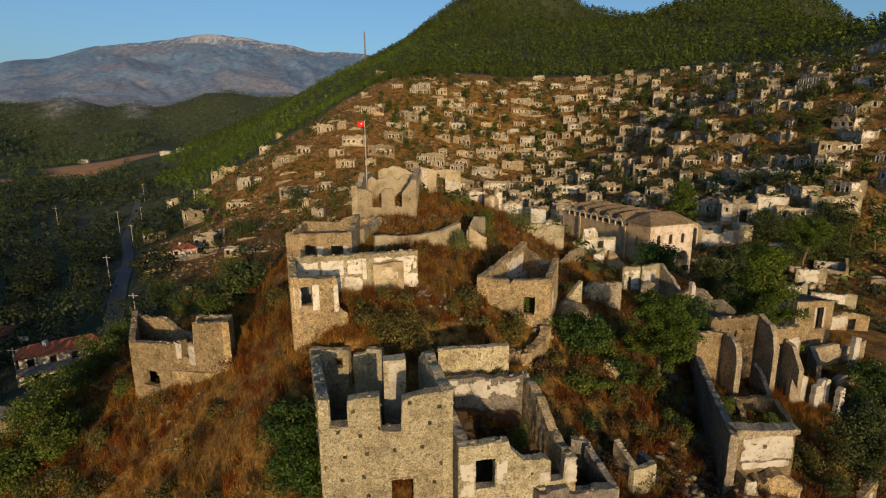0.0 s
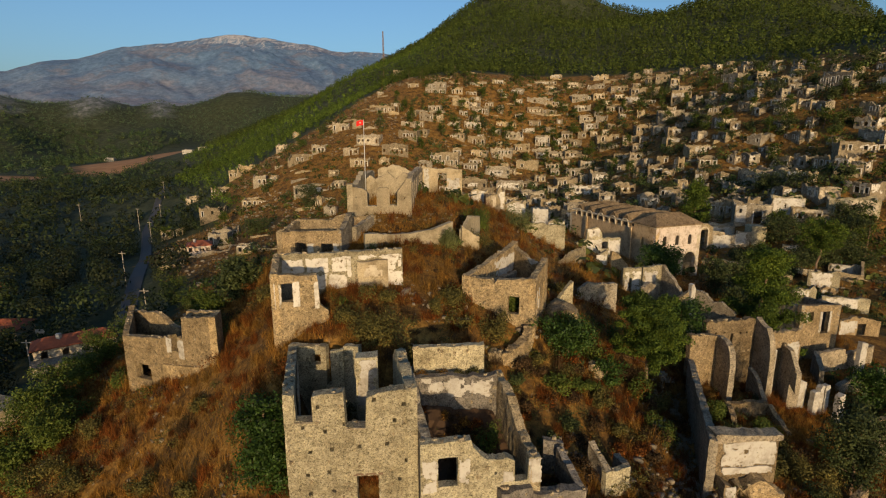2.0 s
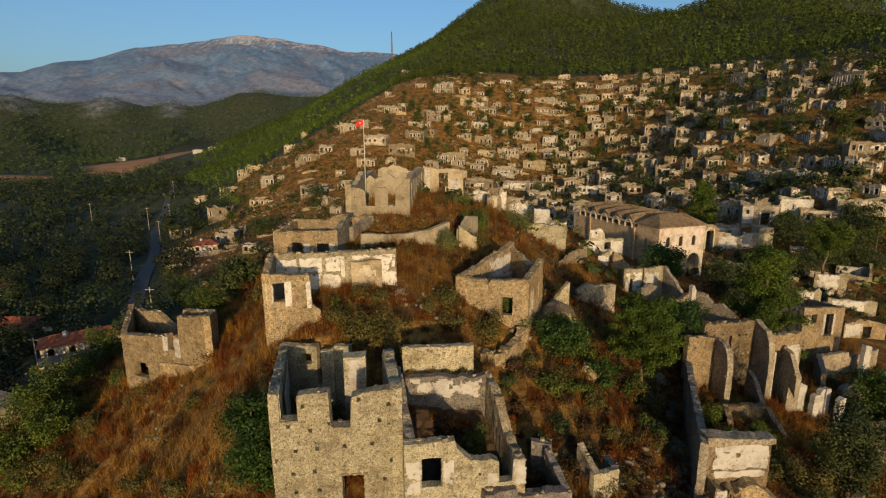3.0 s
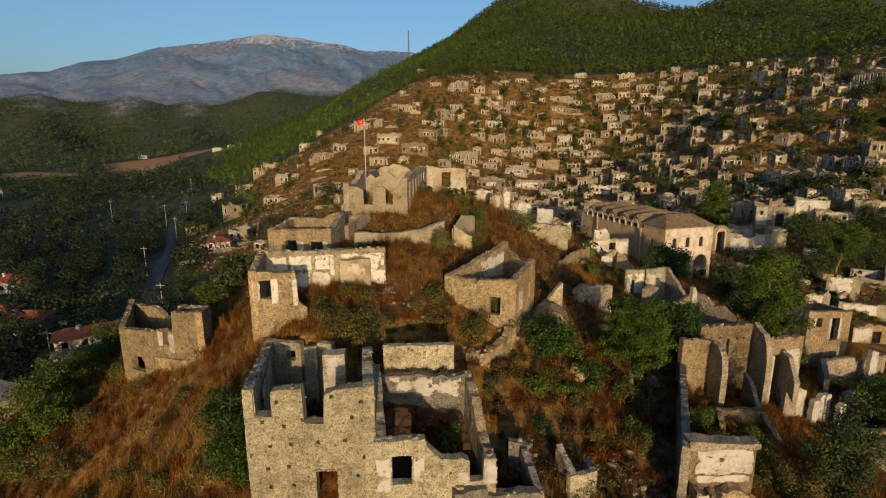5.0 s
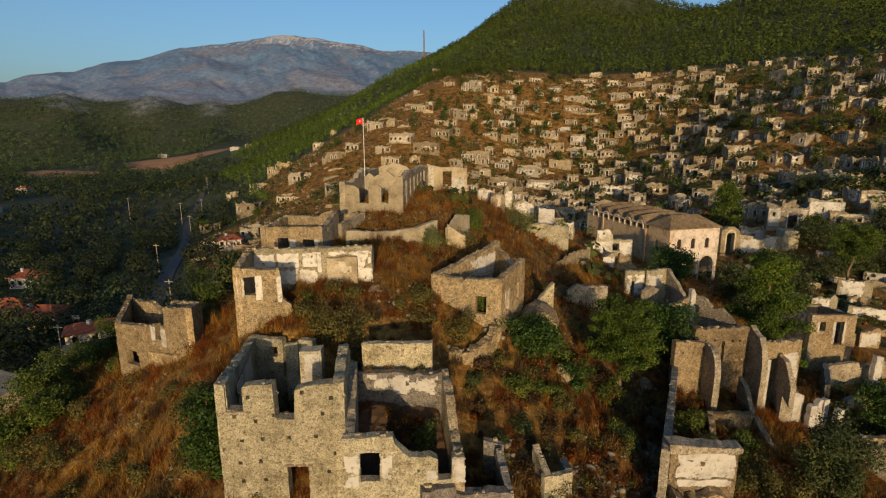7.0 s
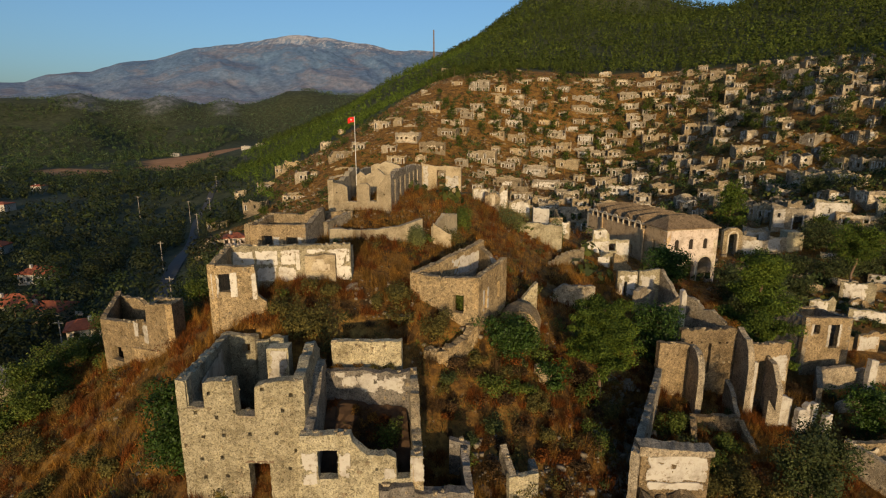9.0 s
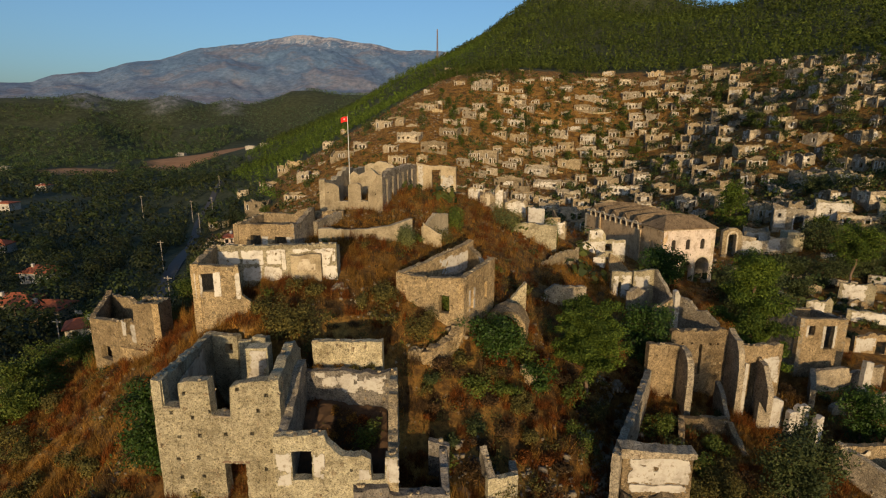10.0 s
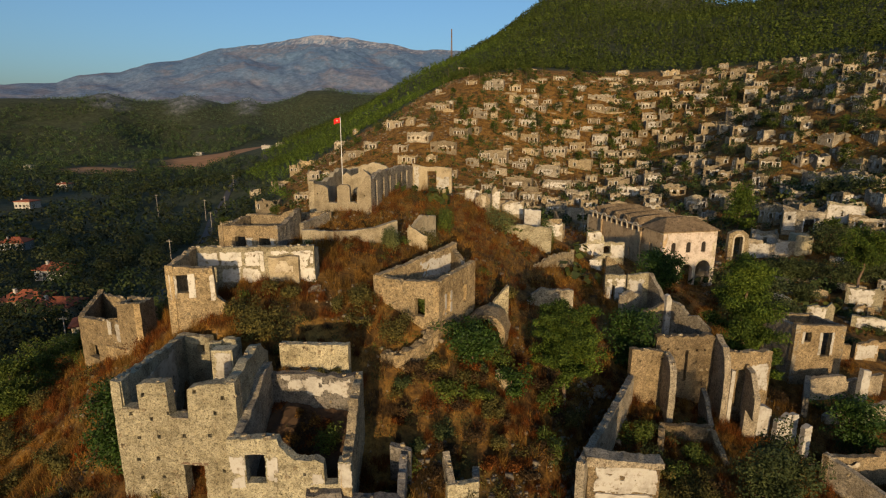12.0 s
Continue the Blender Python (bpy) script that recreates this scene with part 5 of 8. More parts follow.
# ---- the church ----
def church():
    a, b = Vector((34.0, 87.0)), Vector((42.8, 90.7))
    d = (b - a).normalized()
    n = Vector((-d.y, d.x))
    width, depth = (b - a).length, 24.5
    back_l, back_r = a + n * depth, b + n * depth
    h = foot("church", 36.0, 98.0, 26.0, "large tan plastered church with a vaulted stone roof and an arcade", "church")
    wins = [(1.5, 2.3, 31.15, 32.85), (4.15, 4.95, 31.15, 32.85), (6.85, 7.65, 31.15, 32.85)]
    holes = wins + [(0.6, 2.6, 25.2, 29.0), (3.4, 5.6, 25.2, 29.3), (6.15, 8.75, 25.2, 29.8)]
    wall(h, a, b, 23.5, [(0, 34.4), (9.5, 34.4)], 0.7, holes, PLASTER_PINK, cell=0.5, rough=0.012, ragged=0.0)
    for s0, s1, z0, z1 in wins:
        arch_head(h, a, d, (s0 + s1) / 2, (s1 - s0) / 2, z1, 0.1, PLASTER_PINK)
        q0, q1 = a + d * (s0 - 0.05) + n * 0.14, a + d * (s1 + 0.05) + n * 0.14
        # added dark sheet: the unlit interior behind the window, as colour
        put("window_pane", *box(q0, q1, 0.05, z0 - 0.1, z1 + 0.1), OPENING_SHADE, h, "dark wooden window shutter")
    for s, r, z in ((1.6, 1.0, 29.0), (4.5, 1.1, 29.3), (7.45, 1.3, 29.8)):
        arch_head(h, a, d, s, r, z, 0.55, PLASTER_PINK)
        arch_trim(h, a, d, s, r, 25.0, z - r, 0.22, 0.06, "arch")
    wall(h, back_l, a, 23.5, [(0, 33.6), (19, 33.7), (19.1, 34.4), (24.6, 34.4)], 0.7, [(20.9, 21.6, 30.4, 32.3), (4.5, 5.2, 28.6, 30.2), (9.6, 10.3, 28.6, 30.2), (14.8, 15.5, 28.6, 30.2)], CHURCH_TAN, cell=0.6, rough=0.012, ragged=0.0)
    wall(h, b, back_r, 23.5, [(0, 34.4), (24.6, 33.6)], 0.7, (), PLASTER_TAN, cell=0.7, rough=0.012, ragged=0.0)
    wall(h, back_l, back_r, 23.5, 33.6, 0.7, (), PLASTER_TAN, cell=0.7, rough=0.012, ragged=0.0)
    put("cornice", *joined(box(a - n * 0.18 - d * 0.15, b - n * 0.18 + d * 0.15, 0.5, 34.4, 34.62), box(back_l - d * 0.18, a - d * 0.18 - n * 0.18, 0.45, 34.3, 34.55)), PLASTER_TAN, h)
    for s in (5.9, 19.0):
        q = a + n * s
        put("pilaster", *box(q - d * 0.22 + n * 0.25, q - d * 0.22 - n * 0.25, -0.2, 23.5, 33.6), CHURCH_TAN, h)
    # narthex roof: low hipped stone roof
    o = 0.25
    f0, f1, g0, g1 = a - n * o - d * o, b - n * o + d * o, a + n * 5.8 - d * o, b + n * 5.8 + d * o
    r0, r1 = a + n * 3.1 + d * 2.4, b + n * 3.1 - d * 2.0
    v = [(q.x, q.y, 34.6) for q in (f0, f1, g1, g0)] + [(r0.x, r0.y, 36.3), (r1.x, r1.y, 36.3)]
    v += [(q.x, q.y, 34.42) for q in (f0, f1, g1, g0)]
    put("roof", v, [(0, 1, 5, 4), (1, 2, 5), (2, 3, 4, 5), (3, 0, 4), (6, 7, 1, 0), (7, 8, 2, 1), (8, 9, 3, 2), (9, 6, 0, 3)], ROOF_STONE, h, "weathered brown stone roof over the porch")
    # five cross vaults, each a rounded ridge from side to side
    bay = 3.55
    for k in range(5):
        s = 6.0 + k * bay
        rings = []
        for across in np.linspace(0.0, width, 8):
            lift = 0.95 * math.sin(math.pi * (0.18 + 0.64 * across / width))
            ring = []
            for w in np.linspace(0, math.pi, 11):
                q = a + n * (s + bay / 2 - math.cos(w) * bay / 2 * 0.97) + d * across
                ring.append((q.x, q.y, 33.55 + (1.55 + lift) * (1 - abs(math.cos(w)) ** 1.35)))
            rings.append(ring)
        v = [p for ring in rings for p in ring]
        f = []
        for i in range(7):
            for j in range(10):
                f.append((i * 11 + j, i * 11 + j + 1, (i + 1) * 11 + j + 1, (i + 1) * 11 + j))
        f.append(tuple(range(10, -1, -1)))
        f.append(tuple(77 + j for j in range(11)))
        vault = put("vault", v, f, ROOF_STONE, h, "rounded stone cross vault")
        arch_trim(h, a + n * (s + bay / 2) - d * 0.03, -n, 0, 0.85, 33.4, 33.85, 0.2, 0.2, "lunette_arch")
        # dark block added in place of a shaded lunette opening
        q0 = a + n * (s + bay / 2 + 0.35) - d * 0.07
        q1 = a + n * (s + bay / 2 - 0.35) - d * 0.07
        put("lunette_window", *box(q0, q1, 0.1, 33.7, 34.7), OPENING_SHADE, vault, "dark lunette window")
    gate = foot("gate_arch", 55.5, 116.0, 26.0, "freestanding plastered arched gateway beyond the church", "gate")
    wall(gate, (52.5, 115.3), (56.5, 116.3), 24.0, [(0, 29.6), (1.2, 30.3), (2.8, 30.3), (4.1, 29.3)], 0.9, [(1.15, 2.9, 24.2, 29.0)], STONE_GOLD, cell=0.45, ragged=0.06)
    arch_trim(gate, Vector((52.5, 115.3)), Vector((0.97, 0.243)), 2.03, 0.9, 25.0, 28.5, 0.3, 0.14, "arch")
    wall(gate, (56.5, 116.3), (66.0, 118.2), 24.0, [(0, 28.8), (3, 28.2), (3.1, 27.4), (6, 27.6), (6.1, 28.4), (9.7, 28.0)], 0.5, (), STONE_GREY, cell=0.5, ragged=0.2)
    coat(gate, (56.5, 116.3), (66.0, 118.2), 0.3, 4.5, 24.6, 27.6, PLASTER, bite=0.6)
    coat(gate, (56.5, 116.3), (66.0, 118.2), 5.6, 8.4, 25.2, 28.0, PLASTER, bite=0.5)
    wall(gate, (66.0, 118.4), (69.4, 118.8), 24.0, [(0, 29.4), (3.4, 29.2)], 2.6, (), STONE, cell=0.5, ragged=0.1)
    pav = foot("terrace", 50.0, 84.0, 25.0, "bare brown earth forecourt beside the church", "ground", kind="structure")
    put("court", *box((43.5, 86.5), (54.0, 89.0), 3.5, 22.0, gz(47, 88) + 0.12), PLASTER_TAN, pav)


def arch_head(parent, origin, d, s, r, top, depth, mat):
    """Fills the two upper corners of a square opening, leaving a half-round head."""
    n = Vector((-d.y, d.x))
    v, f = [], []
    turns = np.linspace(0, math.pi, 13)
    for w in turns:
        x, z = -r * math.cos(w), top - r + r * math.sin(w)
        for off, up in ((-0.012, z), (-0.012, top + 0.02), (depth, top + 0.02), (depth, z)):
            q = Vector(origin[:2]) + d * (s + x) + n * off
            v.append((q.x, q.y, up))
    for k in range(len(turns) - 1):
        o = k * 4
        f += [(o + m, o + 4 + m, o + 4 + (m + 1) % 4, o + (m + 1) % 4) for m in range(4)]
    put("arch_head", v, f, mat, parent)


def arch_trim(parent, origin, d, s, r, z0, z1, width, depth, name):
    """A raised surround: two jambs and a half-round head."""
    d = Vector((d.x, d.y)).normalized()
    n = Vector((-d.y, d.x))
    path = [(-r, z0), (-r, z1)] + [(-r * math.cos(w), z1 + r * math.sin(w)) for w in np.linspace(0.25, math.pi - 0.25, 9)] + [(r, z1), (r, z0)]
    v, f = [], []
    for k, (x, z) in enumerate(path):
        e = (0, z1) if z >= z1 else (0, z)
        dx, dz = x - e[0], z - e[1]
        ln = math.hypot(dx, dz) or 1
        for grow, off in ((0, -depth), (width, -depth), (width, 0.02), (0, 0.02)):
            q = Vector(origin[:2]) + d * (s + x + dx / ln * grow) + n * off
            v.append((q.x, q.y, z + dz / ln * grow))
        if k:
            o = (k - 1) * 4
            for m in range(4):
                f.append((o + m, o + (m + 1) % 4, o + 4 + (m + 1) % 4, o + 4 + m))
    put(name, v, f, PLASTER_TAN, parent)


church()


# ---- plants ----
def mesh_from_arrays(name, verts, faces, material, tint=None):
    """verts (n, 3) and faces (m, k) with one k for all faces; tint (n, 3) becomes a colour per plant."""
    me = bpy.data.meshes.new(name)
    me.vertices.add(len(verts))
    me.vertices.foreach_set("co", np.ascontiguousarray(verts, np.float32).ravel())
    faces = np.ascontiguousarray(faces, np.int32)
    k = faces.shape[1]
    me.loops.add(faces.size)
    me.loops.foreach_set("vertex_index", faces.ravel())
    me.polygons.add(len(faces))
    me.polygons.foreach_set("loop_start", np.arange(0, faces.size, k, dtype=np.int32))
    me.update(calc_edges=True)
    if tint is not None:
        layer = me.color_attributes.new("tint", "FLOAT_COLOR", "POINT")
        layer.data.foreach_set("color", np.concatenate([tint, np.ones((len(tint), 1))], 1).astype(np.float32).ravel())
    me.materials.append(material)
    return me


def leaf_quads(centres, normals, size, aspect=0.6):
    """One small quad per centre, facing roughly along its normal. size: (n,)"""
    n = len(centres)
    normals = normals / (np.linalg.norm(normals, axis=1, keepdims=True) + 1e-9)
    other = rng.normal(size=(n, 3))
    u = np.cross(normals, other)
    u /= np.linalg.norm(u, axis=1, keepdims=True) + 1e-9
    w = np.cross(normals, u)
    s = np.asarray(size).reshape(-1, 1)
    a, b = u * s * 0.5, w * s * 0.5 * aspect
    v = np.stack([centres - a, centres - b * 0.9 + a * 0.15, centres + a, centres + b], 1).reshape(-1, 3)
    f = np.arange(4 * n).reshape(-1, 4)
    return v, f


def crown_points(n, shape):
    """Points and outward directions within a unit crown: 'cone' for pines, 'dome' for round trees."""
    d = rng.normal(size=(n, 3))
    d /= np.linalg.norm(d, axis=1, keepdims=True)
    r = rng.uniform(0.55, 1.0, n) ** 0.6
    p = d * r[:, None]
    p[:, 2] = p[:, 2] * 0.5 + 0.5
    if shape == "cone":
        taper = 1.08 - 0.72 * p[:, 2]
        p[:, 0] *= taper
        p[:, 1] *= taper
    return p, d


def wood_of(name, label, xs, ys, heights, radii, quads, shape, material, lift, size, tints, ruffle=0.45):
    """A far wood: ragged crowns of leaf clumps, all in one mesh."""
    V, F, T = [], [], []
    zs = ground_height(xs, ys)
    m = len(xs)
    p, d = crown_points(m * quads, shape)
    which = np.repeat(np.arange(m), quads)
    lump = 1 + 0.22 * rng.normal(size=(m, 1))
    lean = rng.normal(0, 0.12, (m, 2))
    c = np.empty((m * quads, 3))
    c[:, 0] = xs[which] + (p[:, 0] + lean[which, 0] * p[:, 2]) * radii[which]
    c[:, 1] = ys[which] + (p[:, 1] + lean[which, 1] * p[:, 2]) * radii[which]
    c[:, 2] = zs[which] + heights[which] * (lift + (1 - lift) * p[:, 2])
    nrm = d + rng.normal(0, ruffle, d.shape) + np.array([0, 0, 0.25])
    v, f = leaf_quads(c, nrm, radii[which] * size * rng.uniform(0.7, 1.4, len(which)), 0.8)
    tint = np.repeat(tints[which], 4, axis=0)
    me = mesh_from_arrays(name, v, f, material, tint)
    return tagged(new(name, me), label, "woods", kind="stuff")


def jitter_grid(x0, x1, y0, y1, step):
    gx, gy = np.meshgrid(np.arange(x0, x1, step), np.arange(y0, y1, step))
    gx, gy = gx.ravel().astype(float), gy.ravel().astype(float)
    gx += rng.uniform(-0.48, 0.48, gx.shape) * step
    gy += rng.uniform(-0.48, 0.48, gy.shape) * step
    return gx, gy


def in_view(x, y, lo=-56, hi=52):
    b = np.degrees(np.arctan2(x - 6, y + 8))
    return (b > lo) & (b < hi)


ROAD = [(-62, 88), (-84, 128), (-104, 164), (-126, 200), (-146, 232), (-172, 285), (-205, 350), (-240, 430), (-300, 560), (-352, 650)]


def off_road(x, y, gap=6.0):
    ok = np.ones(x.shape, bool)
    for (ax, ay), (bx, by) in zip(ROAD, ROAD[1:]):
        dx, dy = bx - ax, by - ay
        t = np.clip(((x - ax) * dx + (y - ay) * dy) / (dx * dx + dy * dy), 0, 1)
        ok &= np.hypot(x - ax - t * dx, y - ay - t * dy) > gap
    return ok


CLEARINGS = [(-68, 86, 10.0), (-72, 80, 7), (-62, 80, 6), (-91, 96, 4), (-106, 100, 3.5), (-77, 147, 5)]


def clear_of_houses(x, y):
    ok = np.ones(x.shape, bool)
    for cx, cy, r in CLEARINGS:
        ok &= np.hypot(x - cx, y - cy) > r
    return ok


def woods():
    # pines on the mountain behind the village; smaller ones, tinted a paler green, on the western shoulder
    x, y = jitter_grid(-330, 430, 150, 900, 5.3)
    z = hill_height(x, y)
    ok = woodland(x, y) & in_view(x, y, -34, 52) & (z > 17) & (fbm(x, y, 22, 2, 31) > -0.66)
    x, y = x[ok], y[ok]
    smaller = np.clip((-20 - x) / 50, 0, 1) * (y < 640)
    h = rng.uniform(5.0, 10.5, len(x)) * np.where(np.hypot(x, y) > 420, 1.15, 1.0) * (1 - 0.25 * smaller)
    t = 0.95 + 0.5 * rng.random((len(x), 1)) ** 1.4
    t = t * (1 + 0.22 * fbm(x, y, 45, 2, 33))[:, None] * np.array([[0.98, 1.0, 0.9]])
    t = t * (1 + smaller[:, None] * np.array([[0.22, 0.34, 0.1]]))
    rad = h * rng.uniform(0.30, 0.40, len(x))
    near = (np.hypot(x, y) < 430) & (x < 60)
    wood_of("pine_wood", "lower, paler green pine wood on the western shoulder", x[near], y[near], h[near], rad[near], 52, "cone", PINE_FAR, 0.02, 0.32, t[near], 0.25)
    wood_of("pine_wood", "dense green pine wood covering the steep mountainside", x[~near], y[~near], h[~near], rad[~near], 25, "cone", PINE_FAR, 0.03, 0.40, t[~near], 0.25)
    # mixed trees of the valley floor
    x, y = jitter_grid(-900, -35, 45, 900, 7.6)
    z = hill_height(x, y)
    ok = woodland(x, y) & in_view(x, y, -54, -8) & (z <= 17) & clear_of_houses(x, y) & off_road(x, y, np.where(y > 245, 0.6, 3.2)) & (fbm(x, y, 55, 3, 41) > np.where(np.hypot(x, y) < 300, -0.95, -0.55))
    x, y = x[ok], y[ok]
    h = rng.uniform(2.8, 8.5, len(x))
    shade = (0.5 + 0.8 * rng.random((len(x), 1)))
    kind = rng.random((len(x), 1))
    t = shade * np.where(kind < 0.22, np.array([[1.35, 1.2, 1.5]]), np.where(kind < 0.4, np.array([[1.3, 1.15, 0.8]]), np.array([[0.9, 1.0, 0.95]])))
    # haze as tint: leaves grow paler and bluer beyond 450 m
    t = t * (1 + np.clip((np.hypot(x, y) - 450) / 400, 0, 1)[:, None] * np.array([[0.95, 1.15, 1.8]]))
    near = np.hypot(x, y) < 250
    rad = h * rng.uniform(0.42, 0.62, len(x))
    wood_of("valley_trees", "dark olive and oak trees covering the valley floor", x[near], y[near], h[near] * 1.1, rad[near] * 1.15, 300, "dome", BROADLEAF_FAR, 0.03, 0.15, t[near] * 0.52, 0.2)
    wood_of("valley_trees", "dark olive and oak trees on the far valley floor, tinted for haze", x[~near], y[~near], h[~near], rad[~near], 34, "dome", BROADLEAF_FAR, 0.05, 0.36, t[~near] * 0.56, 0.25)
    # far wooded hills, haze put into their leaf tint
    x, y = jitter_grid(-1700, 150, 880, 1500, 7.8)
    ok = in_view(x, y, -52, -8) & (fbm(x, y, 90, 3, 43) > -0.5) & (crags(x, y) < rng.uniform(0.1, 1.15, len(x)))
    x, y = x[ok], y[ok]
    h = rng.uniform(3.5, 7.5, len(x))
    # raised blue in the tint stands in for haze
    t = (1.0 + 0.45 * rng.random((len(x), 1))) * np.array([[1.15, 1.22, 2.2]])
    wood_of("hill_trees", "distant hills covered with green woodland, tinted bluer for haze", x, y, h, h * rng.uniform(0.45, 0.7, len(x)), 11, "dome", BROADLEAF_FAR, 0.0, 0.42, t, 0.2)


woods()


def branchy(x, y, z, height, lean, n, spread, seed, low=0.3):
    """Trunk and limbs as tapered rods; returns mesh pieces and limb ends."""
    r = random.Random(seed)
    pieces, ends = [], []
    p = Vector((x, y, z - 0.5))
    top = Vector((x + lean[0], y + lean[1], z + height))
    base_r = max(0.08, height * 0.022)
    steps = 6
    stem = []
    for k in range(steps + 1):
        s = k / steps
        q = p.lerp(top, s) + Vector((r.uniform(-1, 1), r.uniform(-1, 1), 0)) * 0.03 * height * math.sin(math.pi * s)
        stem.append(q)
    for k in range(steps):
        pieces.append(rod(stem[k], stem[k + 1], base_r * (1 - 0.8 * k / steps), base_r * (1 - 0.8 * (k + 1) / steps), 8))
    for k in range(n):
        s = low + (0.97 - low) * r.random() ** 0.8
        i = min(steps - 1, int(s * steps))
        q = stem[i].lerp(stem[i + 1], s * steps - i)
        w = k * 2.4 + r.uniform(-0.4, 0.4)
        out = spread(s) * r.uniform(0.6, 1.0)
        e = q + Vector((math.cos(w) * out, math.sin(w) * out, out * r.uniform(0.1, 0.5)))
        pieces.append(rod(q, e, base_r * 0.3 * (1.1 - s), base_r * 0.06, 5))
        ends.append(e)
        ends.append(q.lerp(e, 0.62))
        ends.append(q.lerp(e, 0.3))
    return pieces, ends


def tree(name, x, y, height, radius, label, mat, leaf=0.3, leaves=5000, shape="cone", z=None, clear=0.22, lean=(0, 0), clump=0.8, flat=0.7, aspect=0.55):
    z = gz(x, y) if z is None else z
    t = foot(name, x, y, z, label, "tree")
    SEED[0] += 1

    def spread(s):
        if shape == "cone":
            u = (s - clear) / (1 - clear)
            return radius * max(0.16, min(1.0, 1.25 - 1.1 * max(u, 0.0)) * min(1.0, 0.8 + 1.6 * max(u, 0.0)))
        return radius * math.sqrt(max(0.1, 1 - ((s - 0.62) / 0.5) ** 2))

    pieces, ends = branchy(x, y, z, height * 0.94, lean, 46 if leaves > 3000 else 14, spread, SEED[0], clear)
    put("trunk", *joined(*pieces), BARK, t)
    ends = np.array([tuple(e) for e in ends])
    ends = ends[ends[:, 2] > z + height * clear]
    extra = ends[rng.integers(0, len(ends), 40)] + rng.normal(0, radius * 0.16, (40, 3))
    ends = np.concatenate([ends, extra])
    pick = rng.integers(0, len(ends), leaves)
    d = rng.normal(size=(leaves, 3))
    d /= np.linalg.norm(d, axis=1, keepdims=True)
    size = clump * (0.65 + 0.7 * rng.random(len(ends)))[pick]
    c = ends[pick] + d * np.array([1, 1, flat]) * (size * rng.uniform(0.35, 1.0, leaves))[:, None]
    v, f = leaf_quads(c, d + rng.normal(0, 0.5, d.shape), leaf * rng.uniform(0.6, 1.3, leaves), aspect)
    v -= np.array([x, y, z])
    crown = new("crown", mesh_from_arrays("crown", v, f, mat))
    crown.parent = t
    return t


def shrub(x, y, radius, height, mat, label, name="shrub", leaf=0.2, leaves=900, z=None, group=""):
    z = gz(x, y) if z is None else z
    k = 7
    hub = rng.normal(0, 0.42, (k, 3)) * np.array([radius, radius, 0])
    hub[:, 2] = rng.uniform(0.2, 0.65, k) * height
    pick = rng.integers(0, k, leaves)
    d = rng.normal(size=(leaves, 3))
    d /= np.linalg.norm(d, axis=1, keepdims=True)
    c = hub[pick] + d * np.array([radius * 0.55, radius * 0.55, height * 0.42]) * rng.uniform(0.4, 1.0, (leaves, 1))
    c[:, 2] = np.maximum(c[:, 2], -0.15)
    v, f = leaf_quads(c, d + rng.normal(0, 0.5, d.shape), leaf * rng.uniform(0.6, 1.35, leaves), 0.5)
    ob = new(name, mesh_from_arrays(name, v, f, mat))
    ob.location = (x, y, z)
    return tagged(ob, label, "shrub", group)


def dry_grass():
    """Tufts of dry grass over the near hillside, and thinner ones higher up."""
    parts = []
    for x0, x1, y0, y1, step, tall, blades in ((-46, 46, 12, 48, 0.40, 0.5, 11), (-50, 50, 48, 78, 0.62, 0.55, 9), (-75, 75, 78, 130, 1.1, 0.55, 6), (-115, 150, 120, 390, 2.1, 0.95, 3)):
        x, y = jitter_grid(x0, x1, y0, y1, step)
        ok = (fbm(x, y, 4.5, 3, 51) > -0.62) & ~woodland(x, y) & (hill_height(x, y) > 9)
        ok &= rng.random(len(x)) > 0.92 * np.exp(-((x - 12) / 9) ** 2 - ((y - 33) / 11) ** 2) + 0.6 * np.exp(-((x - 58) / 16) ** 2 - ((y - 78) / 26) ** 2)
        x, y = x[ok], y[ok]
        z = ground_height(x, y)
        m = len(x)
        which = np.repeat(np.arange(m), blades)
        h = (tall * rng.uniform(0.5, 1.25, m) * (1 + 0.4 * fbm(x, y, 7, 2, 53)))[which] * rng.uniform(0.6, 1.1, len(which))
        w = rng.uniform(0, 2 * math.pi, len(which))
        sp = step * 0.45
        bx = x[which] + rng.normal(0, sp, len(which))
        by = y[which] + rng.normal(0, sp, len(which))
        bz = z[which] - 0.08
        half = (0.008 + 0.024 * step) * rng.uniform(0.7, 1.6, len(which))
        lx, ly = rng.normal(0, 0.35, len(which)) * h, rng.normal(0, 0.35, len(which)) * h
        a = np.stack([bx - half * np.cos(w), by - half * np.sin(w), bz], 1)
        b = np.stack([bx + half * np.cos(w), by + half * np.sin(w), bz], 1)
        c = np.stack([bx + lx, by + ly, bz + h], 1)
        parts.append(np.stack([a, b, c], 1).reshape(-1, 3))
    v = np.concatenate(parts)
    f = np.arange(len(v)).reshape(-1, 3)
    tagged(new("dry_grass", mesh_from_arrays("dry_grass", v, f, DRY)), "tall orange-brown dry grass covering the hillside", "grass", kind="stuff")


dry_grass()


